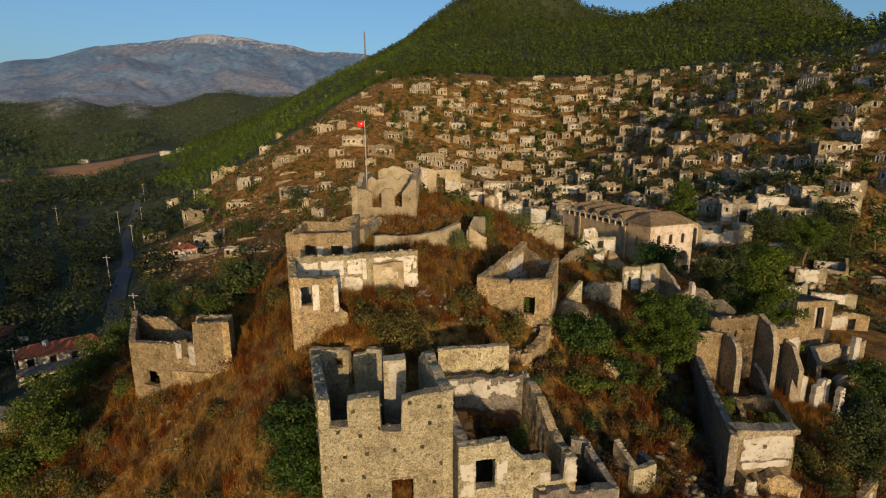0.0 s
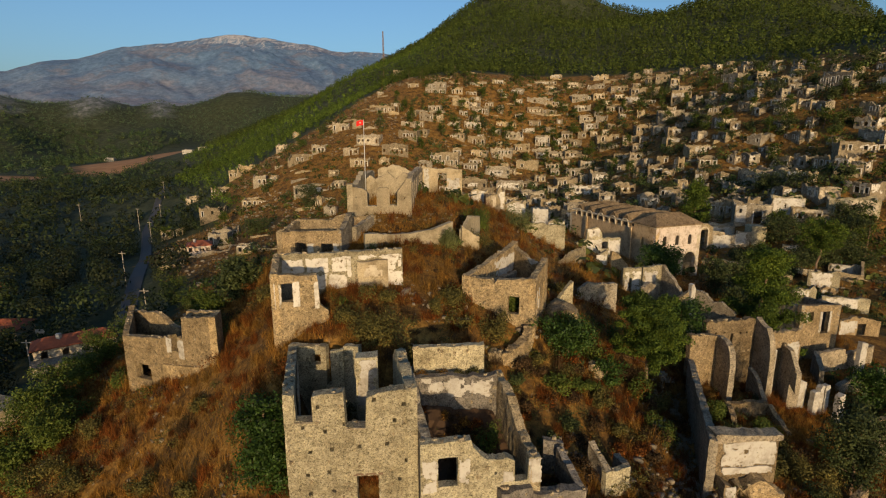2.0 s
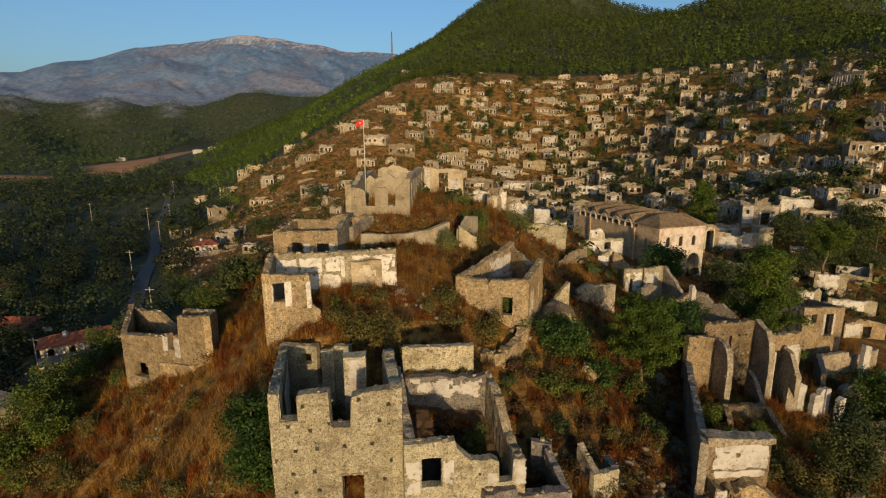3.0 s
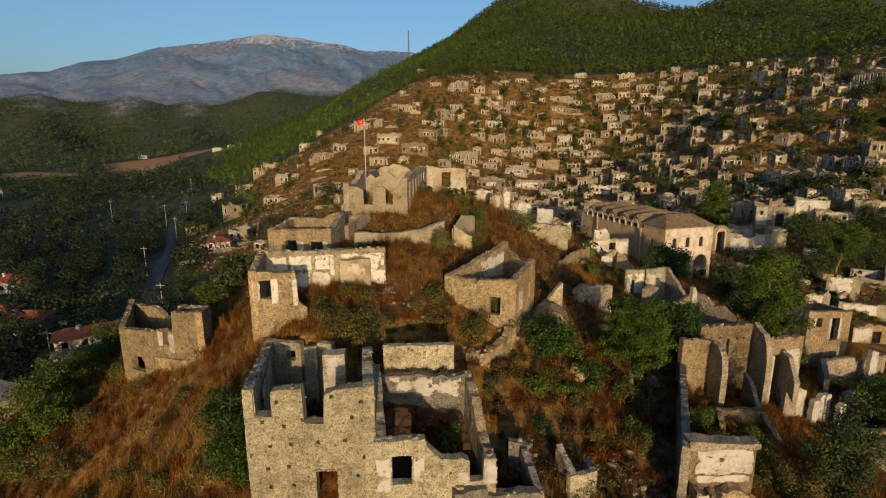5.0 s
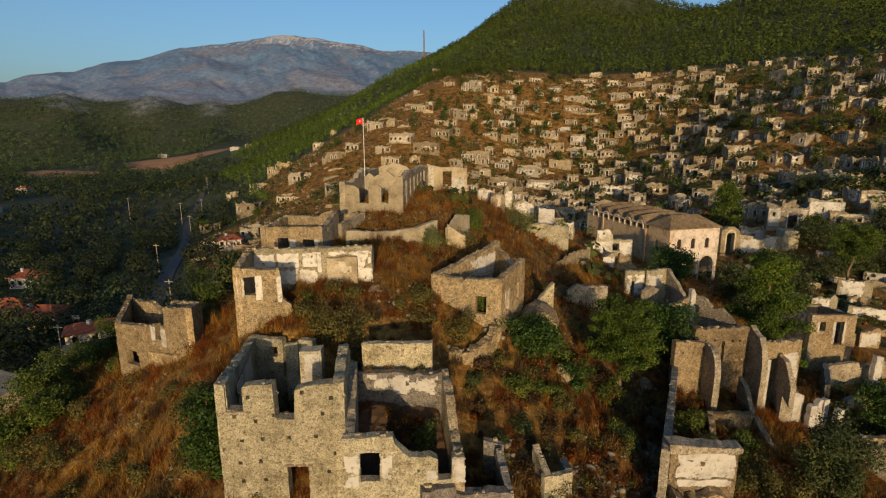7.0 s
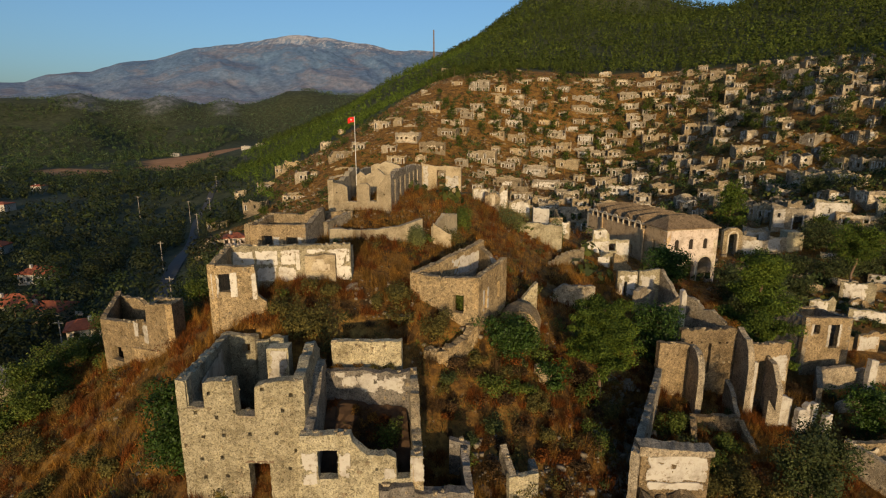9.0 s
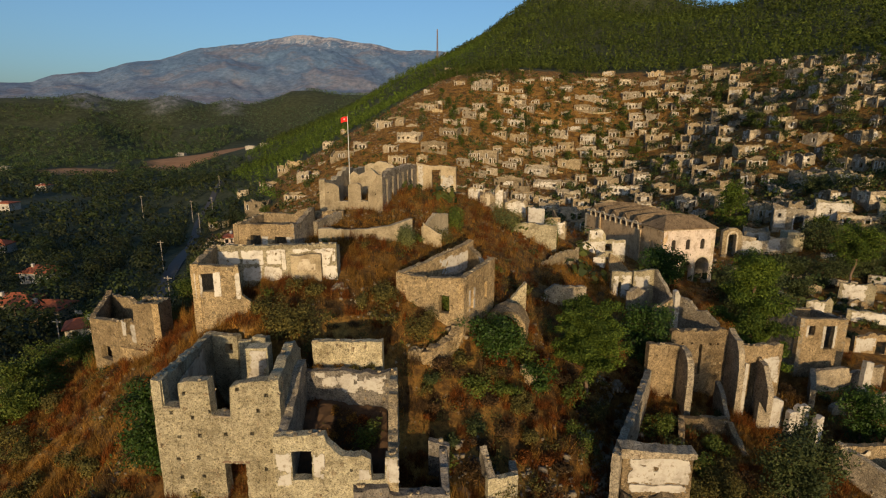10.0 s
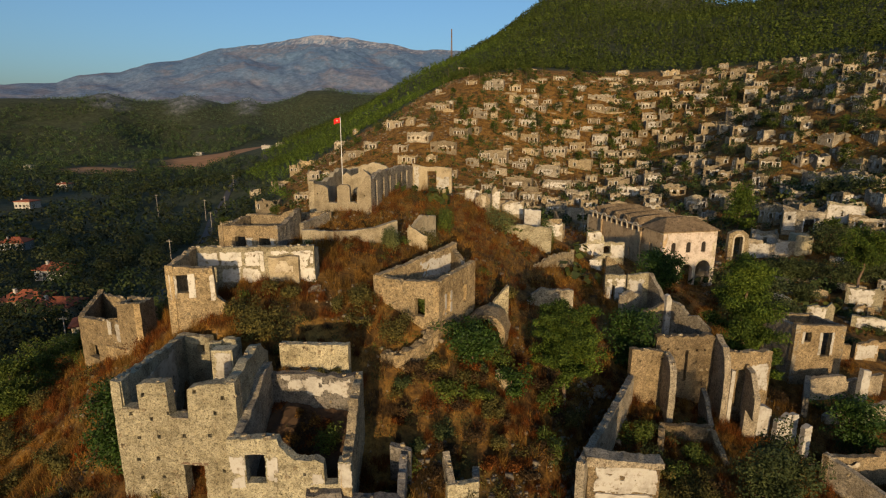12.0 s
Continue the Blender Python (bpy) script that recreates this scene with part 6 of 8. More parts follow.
def undergrowth():
    """Waist-high dry brush over the near slopes: rust, straw, olive and dark clumps in drifts."""
    kinds = (("rust_brush", RUST, "rust-red dry brush covering the slope"), ("straw_brush", DRY, "straw-coloured dry weeds in tall tufts"), ("olive_brush", SCRUB, "olive-green thorny brush on the slope"),
             ("dark_brush", BRUSH, "dark brown withered brush between the stones"), ("green_weeds", SHRUB_GREEN, "small green weeds growing in the brush"))
    spots = []
    for x0, x1, y0, y1, step, q, scale in ((-48, 46, 12, 50, 0.95, 52, 1.0), (-52, 54, 50, 82, 1.25, 38, 1.15), (-66, 90, 82, 135, 2.3, 26, 1.5), (-112, 110, 135, 345, 3.3, 13, 2.0)):
        x, y = jitter_grid(x0, x1, y0, y1, step)
        ok = (fbm(x, y, 3.4, 3, 55) > -0.7) & ~woodland(x, y) & (hill_height(x, y) > 8)
        spots.append((x[ok], y[ok], q, scale))
    for k, (name, mat, label) in enumerate(kinds):
        V = []
        leafy = k in (2, 4)
        for x, y, q, scale in spots:
            q = q if leafy else int(q * (3.6 if scale < 1.1 else 2.4 if scale < 1.3 else 1.5))
            drift = 0.8 * fbm(x, y, 7.0, 3, 57) + 0.7 * fbm(x, y, 1.9, 2, 58)
            drift = drift - 0.42 * np.exp(-((x - 12) / 9) ** 2 - ((y - 33) / 11) ** 2) + 0.55 * np.clip((y - np.where(x < 6, 33, 46)) / 10, 0, 1)
            lo, hi = ((-0.12, 0.46), (0.46, 9), (-0.38, -0.12), (-0.80, -0.38), (-9, -0.80))[k]
            ok = (drift >= lo) & (drift < hi)
            px, py = x[ok], y[ok]
            m = len(px)
            if not m:
                continue
            pz = ground_height(px, py)
            rad = scale * rng.uniform(0.32, 0.85, m)
            tall = scale * rng.uniform(0.3, 1.0, m) * np.where(rng.random(m) < 0.12, 1.7, 1.0) * (1.15 if k == 1 else 1.0)
            big = rng.random(m) < 0.2
            rad, tall = np.where(big, rad * 1.6, rad), np.where(big, tall * 1.5, tall)
            which = np.repeat(np.arange(m), q)
            d = rng.normal(size=(len(which), 3))
            d[:, 2] = np.abs(d[:, 2]) + 0.15
            d /= np.linalg.norm(d, axis=1, keepdims=True)
            u = rng.uniform(0.35, 1.0, len(which))
            c = np.stack([px[which] + d[:, 0] * rad[which] * u, py[which] + d[:, 1] * rad[which] * u, pz[which] - 0.05 + d[:, 2] * tall[which] * u], 1)
            if leafy:
                v, f = leaf_quads(c, rng.normal(size=c.shape), scale * rng.uniform(0.08, 0.24, len(which)), 0.4)
            else:
                low = np.stack([px[which] + d[:, 0] * rad[which] * 0.45, py[which] + d[:, 1] * rad[which] * 0.45, pz[which] - 0.08], 1)
                low[:, :2] += rng.normal(0, 0.22, (len(which), 2)) * rad[which, None]
                low[:, 2] += rng.uniform(0, 0.5, len(which)) * (c[:, 2] - low[:, 2])
                tip = c + rng.normal(0, 0.10, c.shape) * scale + np.array([0, 0, 0.12 * scale])
                side = rng.normal(size=c.shape) * np.array([1, 1, 0.3])
                side *= (scale * rng.uniform(0.009, 0.024, len(which)) / (np.linalg.norm(side, axis=1) + 1e-9))[:, None]
                v = np.stack([low - side, low + side, tip], 1).reshape(-1, 3)
            V.append(v)
        v = np.concatenate(V)
        tagged(new(name, mesh_from_arrays(name, v, np.arange(len(v)).reshape(-1, 4 if leafy else 3), mat)), label, "brush", kind="stuff")


undergrowth()


# ---- trees and shrubs near the ruins ----
tree("pine_tree", 17.9, 40.8, 8.2, 2.8, "bushy green pine standing above the gully", PINE, 0.21, 46000, "dome", z=28.6, clear=0.36, clump=0.66, aspect=0.42)
tree("pine_tree", 36.4, 58.2, 14.4, 4.9, "broad tall green pine below the church", PINE, 0.29, 56000, "cone", clear=0.1, clump=0.98, aspect=0.42)
for x, y, h, r in ((41.4, 73.3, 4.4, 2.4), (45.8, 72.5, 5.2, 2.4), (47.5, 77.0, 4.0, 2.4), (41.9, 81.6, 5.2, 2.4), (65.0, 101.5, 4.6, 4.4), (61.0, 104.0, 3.6, 2.8), (70.2, 105.0, 4.4, 3.4), (75.5, 106.0, 5.0, 3.4), (79.5, 104.0, 4.0, 3.0), (57.0, 93.0, 2.8, 2.4)):
    tree("oak_tree", x, y, h, r, "dark green bushy tree on the ground below the church", BROADLEAF, 0.3, 5000, "dome", clear=0.06, clump=0.9)
tree("pine_tree", 67.4, 97.3, 12.6, 3.8, "round pine with a bare leaning trunk", PINE, 0.32, 16000, "dome", clear=0.46, lean=(0.8, 1.0), clump=0.95, aspect=0.4)
tree("pine_tree", 61.9, 139.5, 12.5, 4.3, "slender pines behind the church", PINE, 0.5, 6000, clear=0.1, clump=1.3)
tree("fig_tree", 10.9, 38.6, 3.5, 2.1, "low dark green fig tree beside a collapsed vault", FIG, 0.22, 7500, "dome", clear=0.1, clump=0.62)
tree("fig_tree", 13.9, 38.2, 2.2, 1.2, "young green fig tree at the foot of the vault", FIG, 0.2, 2600, "dome", clear=0.1, clump=0.5)
for x, y, h, r, m in ((9.9, 35.8, 1.5, 1.7, SCRUB), (11.6, 36.2, 1.0, 0.9, SHRUB_GREEN), (12.8, 35.2, 1.2, 0.9, SCRUB), (17.0, 34.6, 2.0, 1.0, SHRUB_GREEN), (17.1, 39.4, 1.7, 1.1, RUST), (18.6, 39.2, 1.5, 1.1, SCRUB), (16.2, 40.4, 1.4, 1.0, BRUSH), (13.3, 33.0, 1.0, 0.7, SCRUB)):
    shrub(x, y, r, h, m, "bush spreading over the rubble below the vault", "shrub", 0.15, 1800)
tree("fig_tree", 32.6, 79.6, 5.6, 3.0, "spreading bright green fig tree before the church", FIG, 0.34, 9000, "dome", clear=0.1, clump=1.2)
tree("fig_tree", 24.6, 51.4, 5.4, 2.9, "green fig tree behind the pine", FIG, 0.28, 8000, "dome", clear=0.1, clump=1.0)
# dark green tree; its darker leaf material also stands in for partial shade
tree("fig_tree", 31.3, 35.3, 7.0, 2.2, "dark green bushy tree among white piers", BROADLEAF, 0.22, 11000, "dome", clear=0.05, clump=1.0)
tree("fig_tree", 43.8, 50.5, 5.6, 2.4, "small dark green tree beside a low ruin", FIG, 0.26, 7000, "dome", clear=0.1, clump=0.9)
tree("fig_tree", -8.0, 25.5, 8.6, 1.7, "dense green fig tree against the house wall", FIG, 0.2, 15000, "dome", z=27.4, clear=0.05, clump=0.8)
for x, y, h, r in ((81.0, 109.5, 8.8, 4.0), (71.5, 118.6, 5.5, 4.6), (48.0, 84.5, 4.6, 3.0), (58.0, 104.0, 3.4, 2.6), (88.0, 119.8, 6.0, 3.6), (-21.6, 53.2, 4.2, 2.0), (-66.5, 166.1, 4.8, 5.5), (-55.7, 189.5, 8.4, 4.6)):
    tree("oak_tree", x, y, h, r, "round dark green oak tree below the village", BROADLEAF, 0.42, 4200, "dome", clear=0.1, clump=1.2)
for x, y, h, r in ((4.3, 60.6, 3.0, 1.6), (0.9, 50.0, 2.3, 1.4), (9.5, 72.1, 4.6, 2.3), (16.0, 76.6, 4.6, 1.8)):
    shrub(x, y, r, h, OLIVE if x in (0.9, 9.5) else SHRUB_GREEN, "rounded grey-green shrub on the ridge", "shrub", 0.17, 3600)


# trees between the far houses: (x, y, height, radius)
WEST_TREES = [
    (-6.0, 288.7, 8.4, 3.3), (-11.1, 275.0, 8.7, 3.5), (-20.2, 252.1, 5.9, 1.9), (-80.6, 259.0, 6.8, 3.7), (10.5, 296.4, 4.9, 3.1),
    (0.8, 342.5, 4.9, 3.2), (20.2, 316.9, 3.9, 2.9), (48.2, 294.1, 7.9, 3.3), (62.0, 344.1, 8.3, 3.8), (57.8, 324.3, 5.9, 4.3),
    (78.4, 316.8, 7.6, 4.5), (60.2, 296.5, 6.1, 3.3), (70.7, 270.1, 4.4, 3.6), (77.6, 256.5, 7.3, 3.1), (62.5, 268.0, 5.5, 4.1),
    (65.0, 233.0, 6.2, 2.9), (65.4, 210.5, 6.5, 3.2), (83.2, 215.3, 4.3, 3.7), (100.1, 238.4, 4.2, 3.1), (102.0, 215.6, 5.9, 3.2),
]
EAST_TREES = [
    (112.9, 193.8, 7.5, 3.2), (124.3, 277.1, 9.2, 5), (119.4, 226.0, 4.8, 3.1), (119.2, 183.4, 6.4, 4.4), (122.1, 180.3, 5.2, 3.5),
    (132.5, 199.5, 4.2, 2.8), (155.3, 288.4, 8.2, 3.6), (82.7, 178.5, 4.7, 3.1), (87.9, 139.4, 2.8, 3.5), (85.6, 148.6, 3.0, 3.7),
    (103.7, 177.2, 2.5, 2.6), (63.9, 178.9, 2.2, 2.8), (33.7, 358.4, 7.3, 4.7), (48.1, 377.9, 6.1, 4.6), (111.4, 309.5, 4.3, 3.0),
    (102.6, 313.1, 4.3, 3.7), (-72.1, 474.2, 9.9, 5), (-41.9, 349.4, 7.3, 4.4), (-27.9, 354.4, 8.0, 4.4), (-98.2, 390.0, 5.8, 4.2),
]
LOWER_TREES = [
    (156.4, 263.4, 6.0, 3.0), (149.4, 291.5, 4.5, 2.8), (105.1, 202.2, 2.8, 2.0), (96.4, 136.3, 3.5, 2.0), (67.6, 174.6, 2.5, 2.7),
    (30.8, 205.1, 3.0, 2.2), (-119.6, 203.3, 5.7, 3.6), (-90.1, 192.5, 6.6, 3.3), (-177.9, 359.3, 6.4, 4.0), (-235.5, 534.4, 9.4, 5),
    (-74.3, 278.0, 4.2, 2.4), (0.3, 279.8, 4.1, 2.6), (40.6, 200.8, 2.9, 2.7), (53.3, 186.4, 2.7, 2.5), (97.9, 201.7, 2.4, 1.6),
]
SHADED_TREES = [
    (84.5, 109.6, 9.0, 3.6), (88.4, 107.7, 8.8, 3.5), (81.9, 110.0, 7.2, 3.0), (106.4, 137.5, 5.8, 2.3), (114.1, 170.8, 6.8, 5.5),
    (143.8, 233.5, 6.7, 2.9), (156.6, 225.8, 5.9, 3.4), (129.6, 198.5, 4.1, 2.0), (140.3, 202.0, 4.1, 2.1), (111.9, 214.3, 5.8, 2.7), (101.3, 212.9, 7.1, 3.1),
    (86.3, 151.3, 3.2, 4.8), (67.9, 152.5, 9.8, 4.1), (74.8, 124.0, 5.4, 3.4), (76.0, 311.8, 7.1, 4.9), (103.9, 310.3, 7.7, 4.8),
]
for x, y, h, r in ((-34.9, 40.1, 5.4, 2.2), (-39.1, 48.0, 4.6, 2.6), (-33.6, 35.4, 2.6, 1.3), (-41.8, 54.2, 3.2, 1.9), (-41.9, 58.4, 4.1, 2.1), (-36.8, 37.0, 4.4, 2.2), (-31.5, 37.5, 3.0, 1.8), (-37.5, 43.5, 4.0, 2.2),
                   (-56.5, 84.3, 4.9, 2.9), (-61.7, 107.7, 5.5, 3.4), (-25.5, 54.3, 2.5, 1.9), (-48.7, 111.5, 5.6, 3.1), (-50.4, 95.2, 4.3, 3.3)):
    tree("oak_tree", x, y, h, r, "bushy bright green oak on the flank of the hill", SHRUB_GREEN, 0.24, 5200, "dome", clear=0.05, clump=0.8)
for x, y, h, r in ((-97.5, 90.0, 7.0, 3.2), (-91.0, 88.5, 7.5, 3.2), (-86.0, 90.0, 6.5, 2.8), (-112.0, 93.5, 7.5, 3.4), (-105.5, 92.0, 7.0, 3.0)):
    tree("oak_tree", x, y, h, r, "dark green oak tree before the valley houses", BROADLEAF, 0.38, 2600, "dome", clear=0.08, clump=1.0)
for x, y, h, r in ((17.4, 46.1, 3.0, 1.5), (22.9, 35.8, 2.3, 1.2), (3.9, 27.4, 3.0, 1.3), (1.2, 28.6, 1.5, 0.8), (4.4, 25.6, 1.4, 0.7), (4.8, 37.4, 2.1, 1.3), (-5.2, 32.1, 2.3, 1.5), (-3.3, 33.2, 2.4, 1.4), (12.2, 39.8, 2.2, 1.5), (2.0, 39.1, 1.8, 1.1), (-28.3, 33.7, 2.5, 1.7), (-15.5, 23.5, 1.6, 1.2), (-21.5, 28.5, 1.7, 1.3), (-13.0, 26.0, 1.3, 0.9), (-18.0, 29.5, 1.4, 1.1), (-25.0, 31.5, 1.7, 1.4), (-10.8, 22.3, 1.5, 1.0), (-16.0, 33.0, 1.3, 1.0), (-27.5, 36.5, 1.8, 1.4), (6.7, 40.9, 2.2, 0.7), (24.6, 33.4, 1.6, 1.2), (26.4, 34.6, 1.9, 1.3), (27.6, 32.6, 1.6, 1.2), (28.6, 35.6, 2.0, 1.4), (25.6, 37.2, 1.6, 1.1), (24.2, 41.4, 1.8, 1.0), (27.8, 40.8, 1.4, 1.1), (32.6, 38.6, 1.8, 1.5), (22.6, 33.6, 1.3, 1.0)):
    shrub(x, y, r, h, SCRUB if x < 5 or 30 < y < 36 else SHRUB_GREEN, "dense olive-green bush beside the ruins", "shrub", 0.18, 1700)
STRAY = random.Random(17)
for k in range(46):
    x, y = STRAY.uniform(95, 172), STRAY.uniform(150, 300)
    SHADED_TREES.append((x, y, STRAY.uniform(3.0, 6.5), STRAY.uniform(1.6, 3.4)))
for k in range(58):
    y = STRAY.uniform(262, 392)
    x = y * math.tan(radians(STRAY.uniform(-9, 24)))
    SHADED_TREES.append((x, y, STRAY.uniform(5.2, 9.0), STRAY.uniform(2.0, 3.2)))
for x, y, h, r in WEST_TREES + EAST_TREES + LOWER_TREES + SHADED_TREES:
    tree("pine_tree", x, y, max(h, 3.0) * 1.08, r * 1.2, "dark green tree between the ruined houses", PINE_DARK if h > 5 else BROADLEAF, 0.5, 1050, "cone" if h > 5 else "dome", clear=0.06, clump=0.95)


def scatter_shrubs():
    """Olive scrub and green bushes over the near slopes."""
    r = random.Random(3)
    spots = [(-4.0, 33.0, 1.5, 1.7), (-2.0, 33.6, 1.6, 1.8), (-5.2, 34.2, 1.3, 1.4), (-0.6, 32.4, 1.2, 1.6), (-1.0, 30.2, 0.7, 1.2), (4.4, 26.6, 0.95, 1.9), (2.0, 30.0, 0.6, 0.7), (3.0, 30.1, 0.5, 0.6),
             (8.0, 26.0, 0.7, 1.0), (11.8, 28.4, 0.6, 1.0), (16.6, 39.0, 1.1, 2.2), (12.6, 36.0, 0.9, 1.1), (22.9, 40.0, 0.9, 2.0), (24.2, 37.4, 1.1, 1.4), (26.0, 36.0, 1.3, 1.5), (28.0, 37.5, 1.3, 1.6),
             (1.6, 39.4, 1.0, 1.4), (0.4, 37.6, 0.9, 1.2), (2.4, 37.2, 1.0, 1.3), (-4.6, 37.0, 0.8, 1.3), (-2.9, 37.4, 0.9, 1.0), (8.5, 37.0, 0.8, 0.9), (4.0, 53.5, 1.4, 2.2), (6.2, 50.5, 1.0, 1.4), (12.5, 52.5, 1.2, 1.4),
             (9.6, 35.4, 1.4, 1.3), (-14.5, 43.5, 1.2, 1.6), (-20.0, 46.0, 1.6, 1.7), (-23.0, 47.0, 1.4, 1.6), (-29.5, 44.0, 1.4, 2.0), (-32.0, 41.0, 1.8, 2.2), (-34.0, 36.0, 2.0, 2.4), (-36.5, 40.0, 2.2, 2.8), (-30.0, 33.0, 1.6, 1.7),
             (-24.0, 27.0, 1.3, 1.1), (-20.5, 25.0, 1.2, 1.2), (-17.0, 24.0, 1.0, 1.0), (-28.0, 28.5, 1.5, 1.4), (-33.0, 30.0, 1.8, 2.0), (-12.0, 21.5, 1.2, 1.2), (-36.0, 33.0, 2.0, 2.4), (-24.5, 49.0, 2.0, 2.0), (-13.0, 53.0, 1.5, 1.4)]
    for k, (x, y, rad, h) in enumerate(spots):
        green = (x < -29) or rad < 0.8 or (x, y) in ((16.6, 39.0), (22.9, 40.0), (9.6, 35.4))
        shrub(x, y, rad, h, SHRUB_GREEN if green else SCRUB, "leafy green bush on the slope" if green else "olive-brown thorny scrub bush", "shrub", 0.19, 1050 if rad > 1 else 650, group="scrub bushes on the slope")
    n = 0
    while n < 150:
        x, y = r.uniform(-34, 34), r.uniform(20, 66)
        if value_noise(x / 6, y / 6, 77) < 0.05:
            continue
        n += 1
        rad = r.uniform(0.4, 1.25)
        shrub(x, y, rad, rad * r.uniform(0.7, 1.2), r.choice((SCRUB, SCRUB, RUST, RUST, BRUSH, BRUSH, DRY, SHRUB_GREEN)), "low dry scrub bush in the grass", "shrub", 0.17, 260, group="scrub bushes on the slope")
    # dark evergreen bushes in the hollows east and south of the ruins; extra ones imitate shaded ground
    for k in range(62):
        x, y = (r.uniform(24, 46), r.uniform(31, 62)) if k < 20 else (r.uniform(6.5, 17.5), r.uniform(25, 45))
        rad = r.uniform(0.6, 1.5) if k < 20 else r.uniform(0.45, 1.05)
        shrub(x, y, rad, rad * r.uniform(0.8, 1.3), (BROADLEAF if k % 3 else BRUSH) if k < 20 else (BRUSH, BRUSH, RUST, BROADLEAF)[k % 4], "dark leafy bush in the shade of the walls", "shrub", 0.16, 900, group="dark bushes in the hollows")
    # bushes and weeds among the stubs below the church
    for k in range(46):
        x, y = r.uniform(46, 80), r.uniform(62, 108)
        rad = r.uniform(0.8, 1.9)
        shrub(x, y, rad, rad * r.uniform(0.6, 1.1), r.choice((BROADLEAF, BROADLEAF, BROADLEAF, SCRUB, BRUSH)), "dark leafy bush on the ground below the church", "shrub", 0.26, 700, group="dark bushes below the church")
    # looser scrub over the far village slope
    xs, ys = jitter_grid(-120, 190, 70, 385, 4.6)
    ok = ~woodland(xs, ys) & (fbm(xs, ys, 22, 3, 61) > -0.15)
    xs, ys = xs[ok], ys[ok]
    h = rng.uniform(0.8, 2.2, len(xs))
    tint = (0.7 + 0.6 * rng.random((len(xs), 1))) * np.array([[1.25, 1.05, 0.8]])
    wood_of("slope_scrub", "olive and brown scrub dotted between the ruined houses", xs, ys, h, h * rng.uniform(0.6, 1.0, len(xs)), 18, "dome", BROADLEAF_FAR, 0.0, 0.6, tint)


scatter_shrubs()
# fallen earth and withered brush filling the back of the roofless annex
def earth_fill():
    r = random.Random(83)
    rows, cols, v, f = 16, 18, [], []
    for i in range(rows):
        for j in range(cols):
            u, w = j / (cols - 1), i / (rows - 1)
            x0, x1 = 1.0 - 1.25 * w, 6.2 - 1.5 * w
            rise = 30.9 + 2.55 * w ** 0.8
            v.append((x0 + (x1 - x0) * u, 24.3 + 4.9 * w + 0.25 * u, rise + r.uniform(-0.13, 0.13) - 0.35 * u * w))
    for i in range(rows - 1):
        for j in range(cols - 1):
            k = i * cols + j
            f.append((k, k + 1, k + cols + 1, k + cols))
    n = rows * cols
    rim = [j for j in range(cols)] + [i * cols + cols - 1 for i in range(1, rows)] + [(rows - 1) * cols + j for j in range(cols - 2, -1, -1)] + [i * cols for i in range(rows - 2, 0, -1)]
    for k in rim:
        v.append((v[k][0], v[k][1], 29.0))
    for a in range(len(rim)):
        b = (a + 1) % len(rim)
        f.append((rim[b], rim[a], n + a, n + b))
    me = bpy.data.meshes.new("earth_fill")
    me.from_pydata(v, [], f)
    me.materials.append(EARTH)
    tagged(new("earth_fill", me), "brown earth and rubble fallen inside the annex, darkened for shade", "earth", kind="structure")
    for k in range(34):
        u, w = r.random(), r.uniform(0.1, 0.97)
        x, y = 1.4 - 1.25 * w + (4.4 - 0.3 * w) * u, 24.5 + 4.4 * w
        shrub(x, y, r.uniform(0.35, 0.6), r.uniform(0.4, 0.75), r.choice((BRUSH, BRUSH, RUST, DRY)), "low withered brown brush on fallen earth", "shrub", 0.12, 260, z=30.8 + 2.5 * w ** 0.8 - 0.3 * u * w, group="brush in the annex")
    shrub(4.25, 26.9, 0.95, 2.1, SHRUB_GREEN, "olive-green bush growing inside the annex", "shrub", 0.13, 1200, z=32.1)


earth_fill()


# weeds rooted in the filled gap between the annex walls
for x, y, z in ((0.4, 29.95, 34.9), (1.5, 30.05, 34.9), (2.6, 30.1, 34.9), (3.6, 30.2, 34.9)):
    shrub(x, y, 0.5, 0.7, DRY if x < 2 else SCRUB, "dry weeds growing on the broken wall top", "shrub", 0.12, 420, z=z)


def village_bushes():
    """Dark evergreen bushes that have grown up between the empty houses."""
    xs, ys = jitter_grid(-100, 188, 62, 360, 4.4)
    ok = ~woodland(xs, ys) & (fbm(xs, ys, 14, 3, 63) > np.interp(xs, [-60, 30, 110], [0.6, 0.38, 0.12]) - 0.45 * (ys < 118))
    ok &= ~((xs > 28) & (xs < 58) & (ys < 122) & (ys > 84)) & ((ys > 100) | (xs > 60)) & (ys > 84)
    xs, ys = xs[ok], ys[ok]
    h = rng.uniform(1.2, 3.6, len(xs))
    tint = (0.7 + 0.7 * rng.random((len(xs), 1))) * np.array([[1.0, 1.05, 0.9]])
    wood_of("village_bushes", "dark evergreen bushes between the ruined houses", xs, ys, h, h * rng.uniform(0.45, 0.75, len(xs)), 46, "dome", BROADLEAF_FAR, 0.0, 0.34, tint, 0.25)


village_bushes()


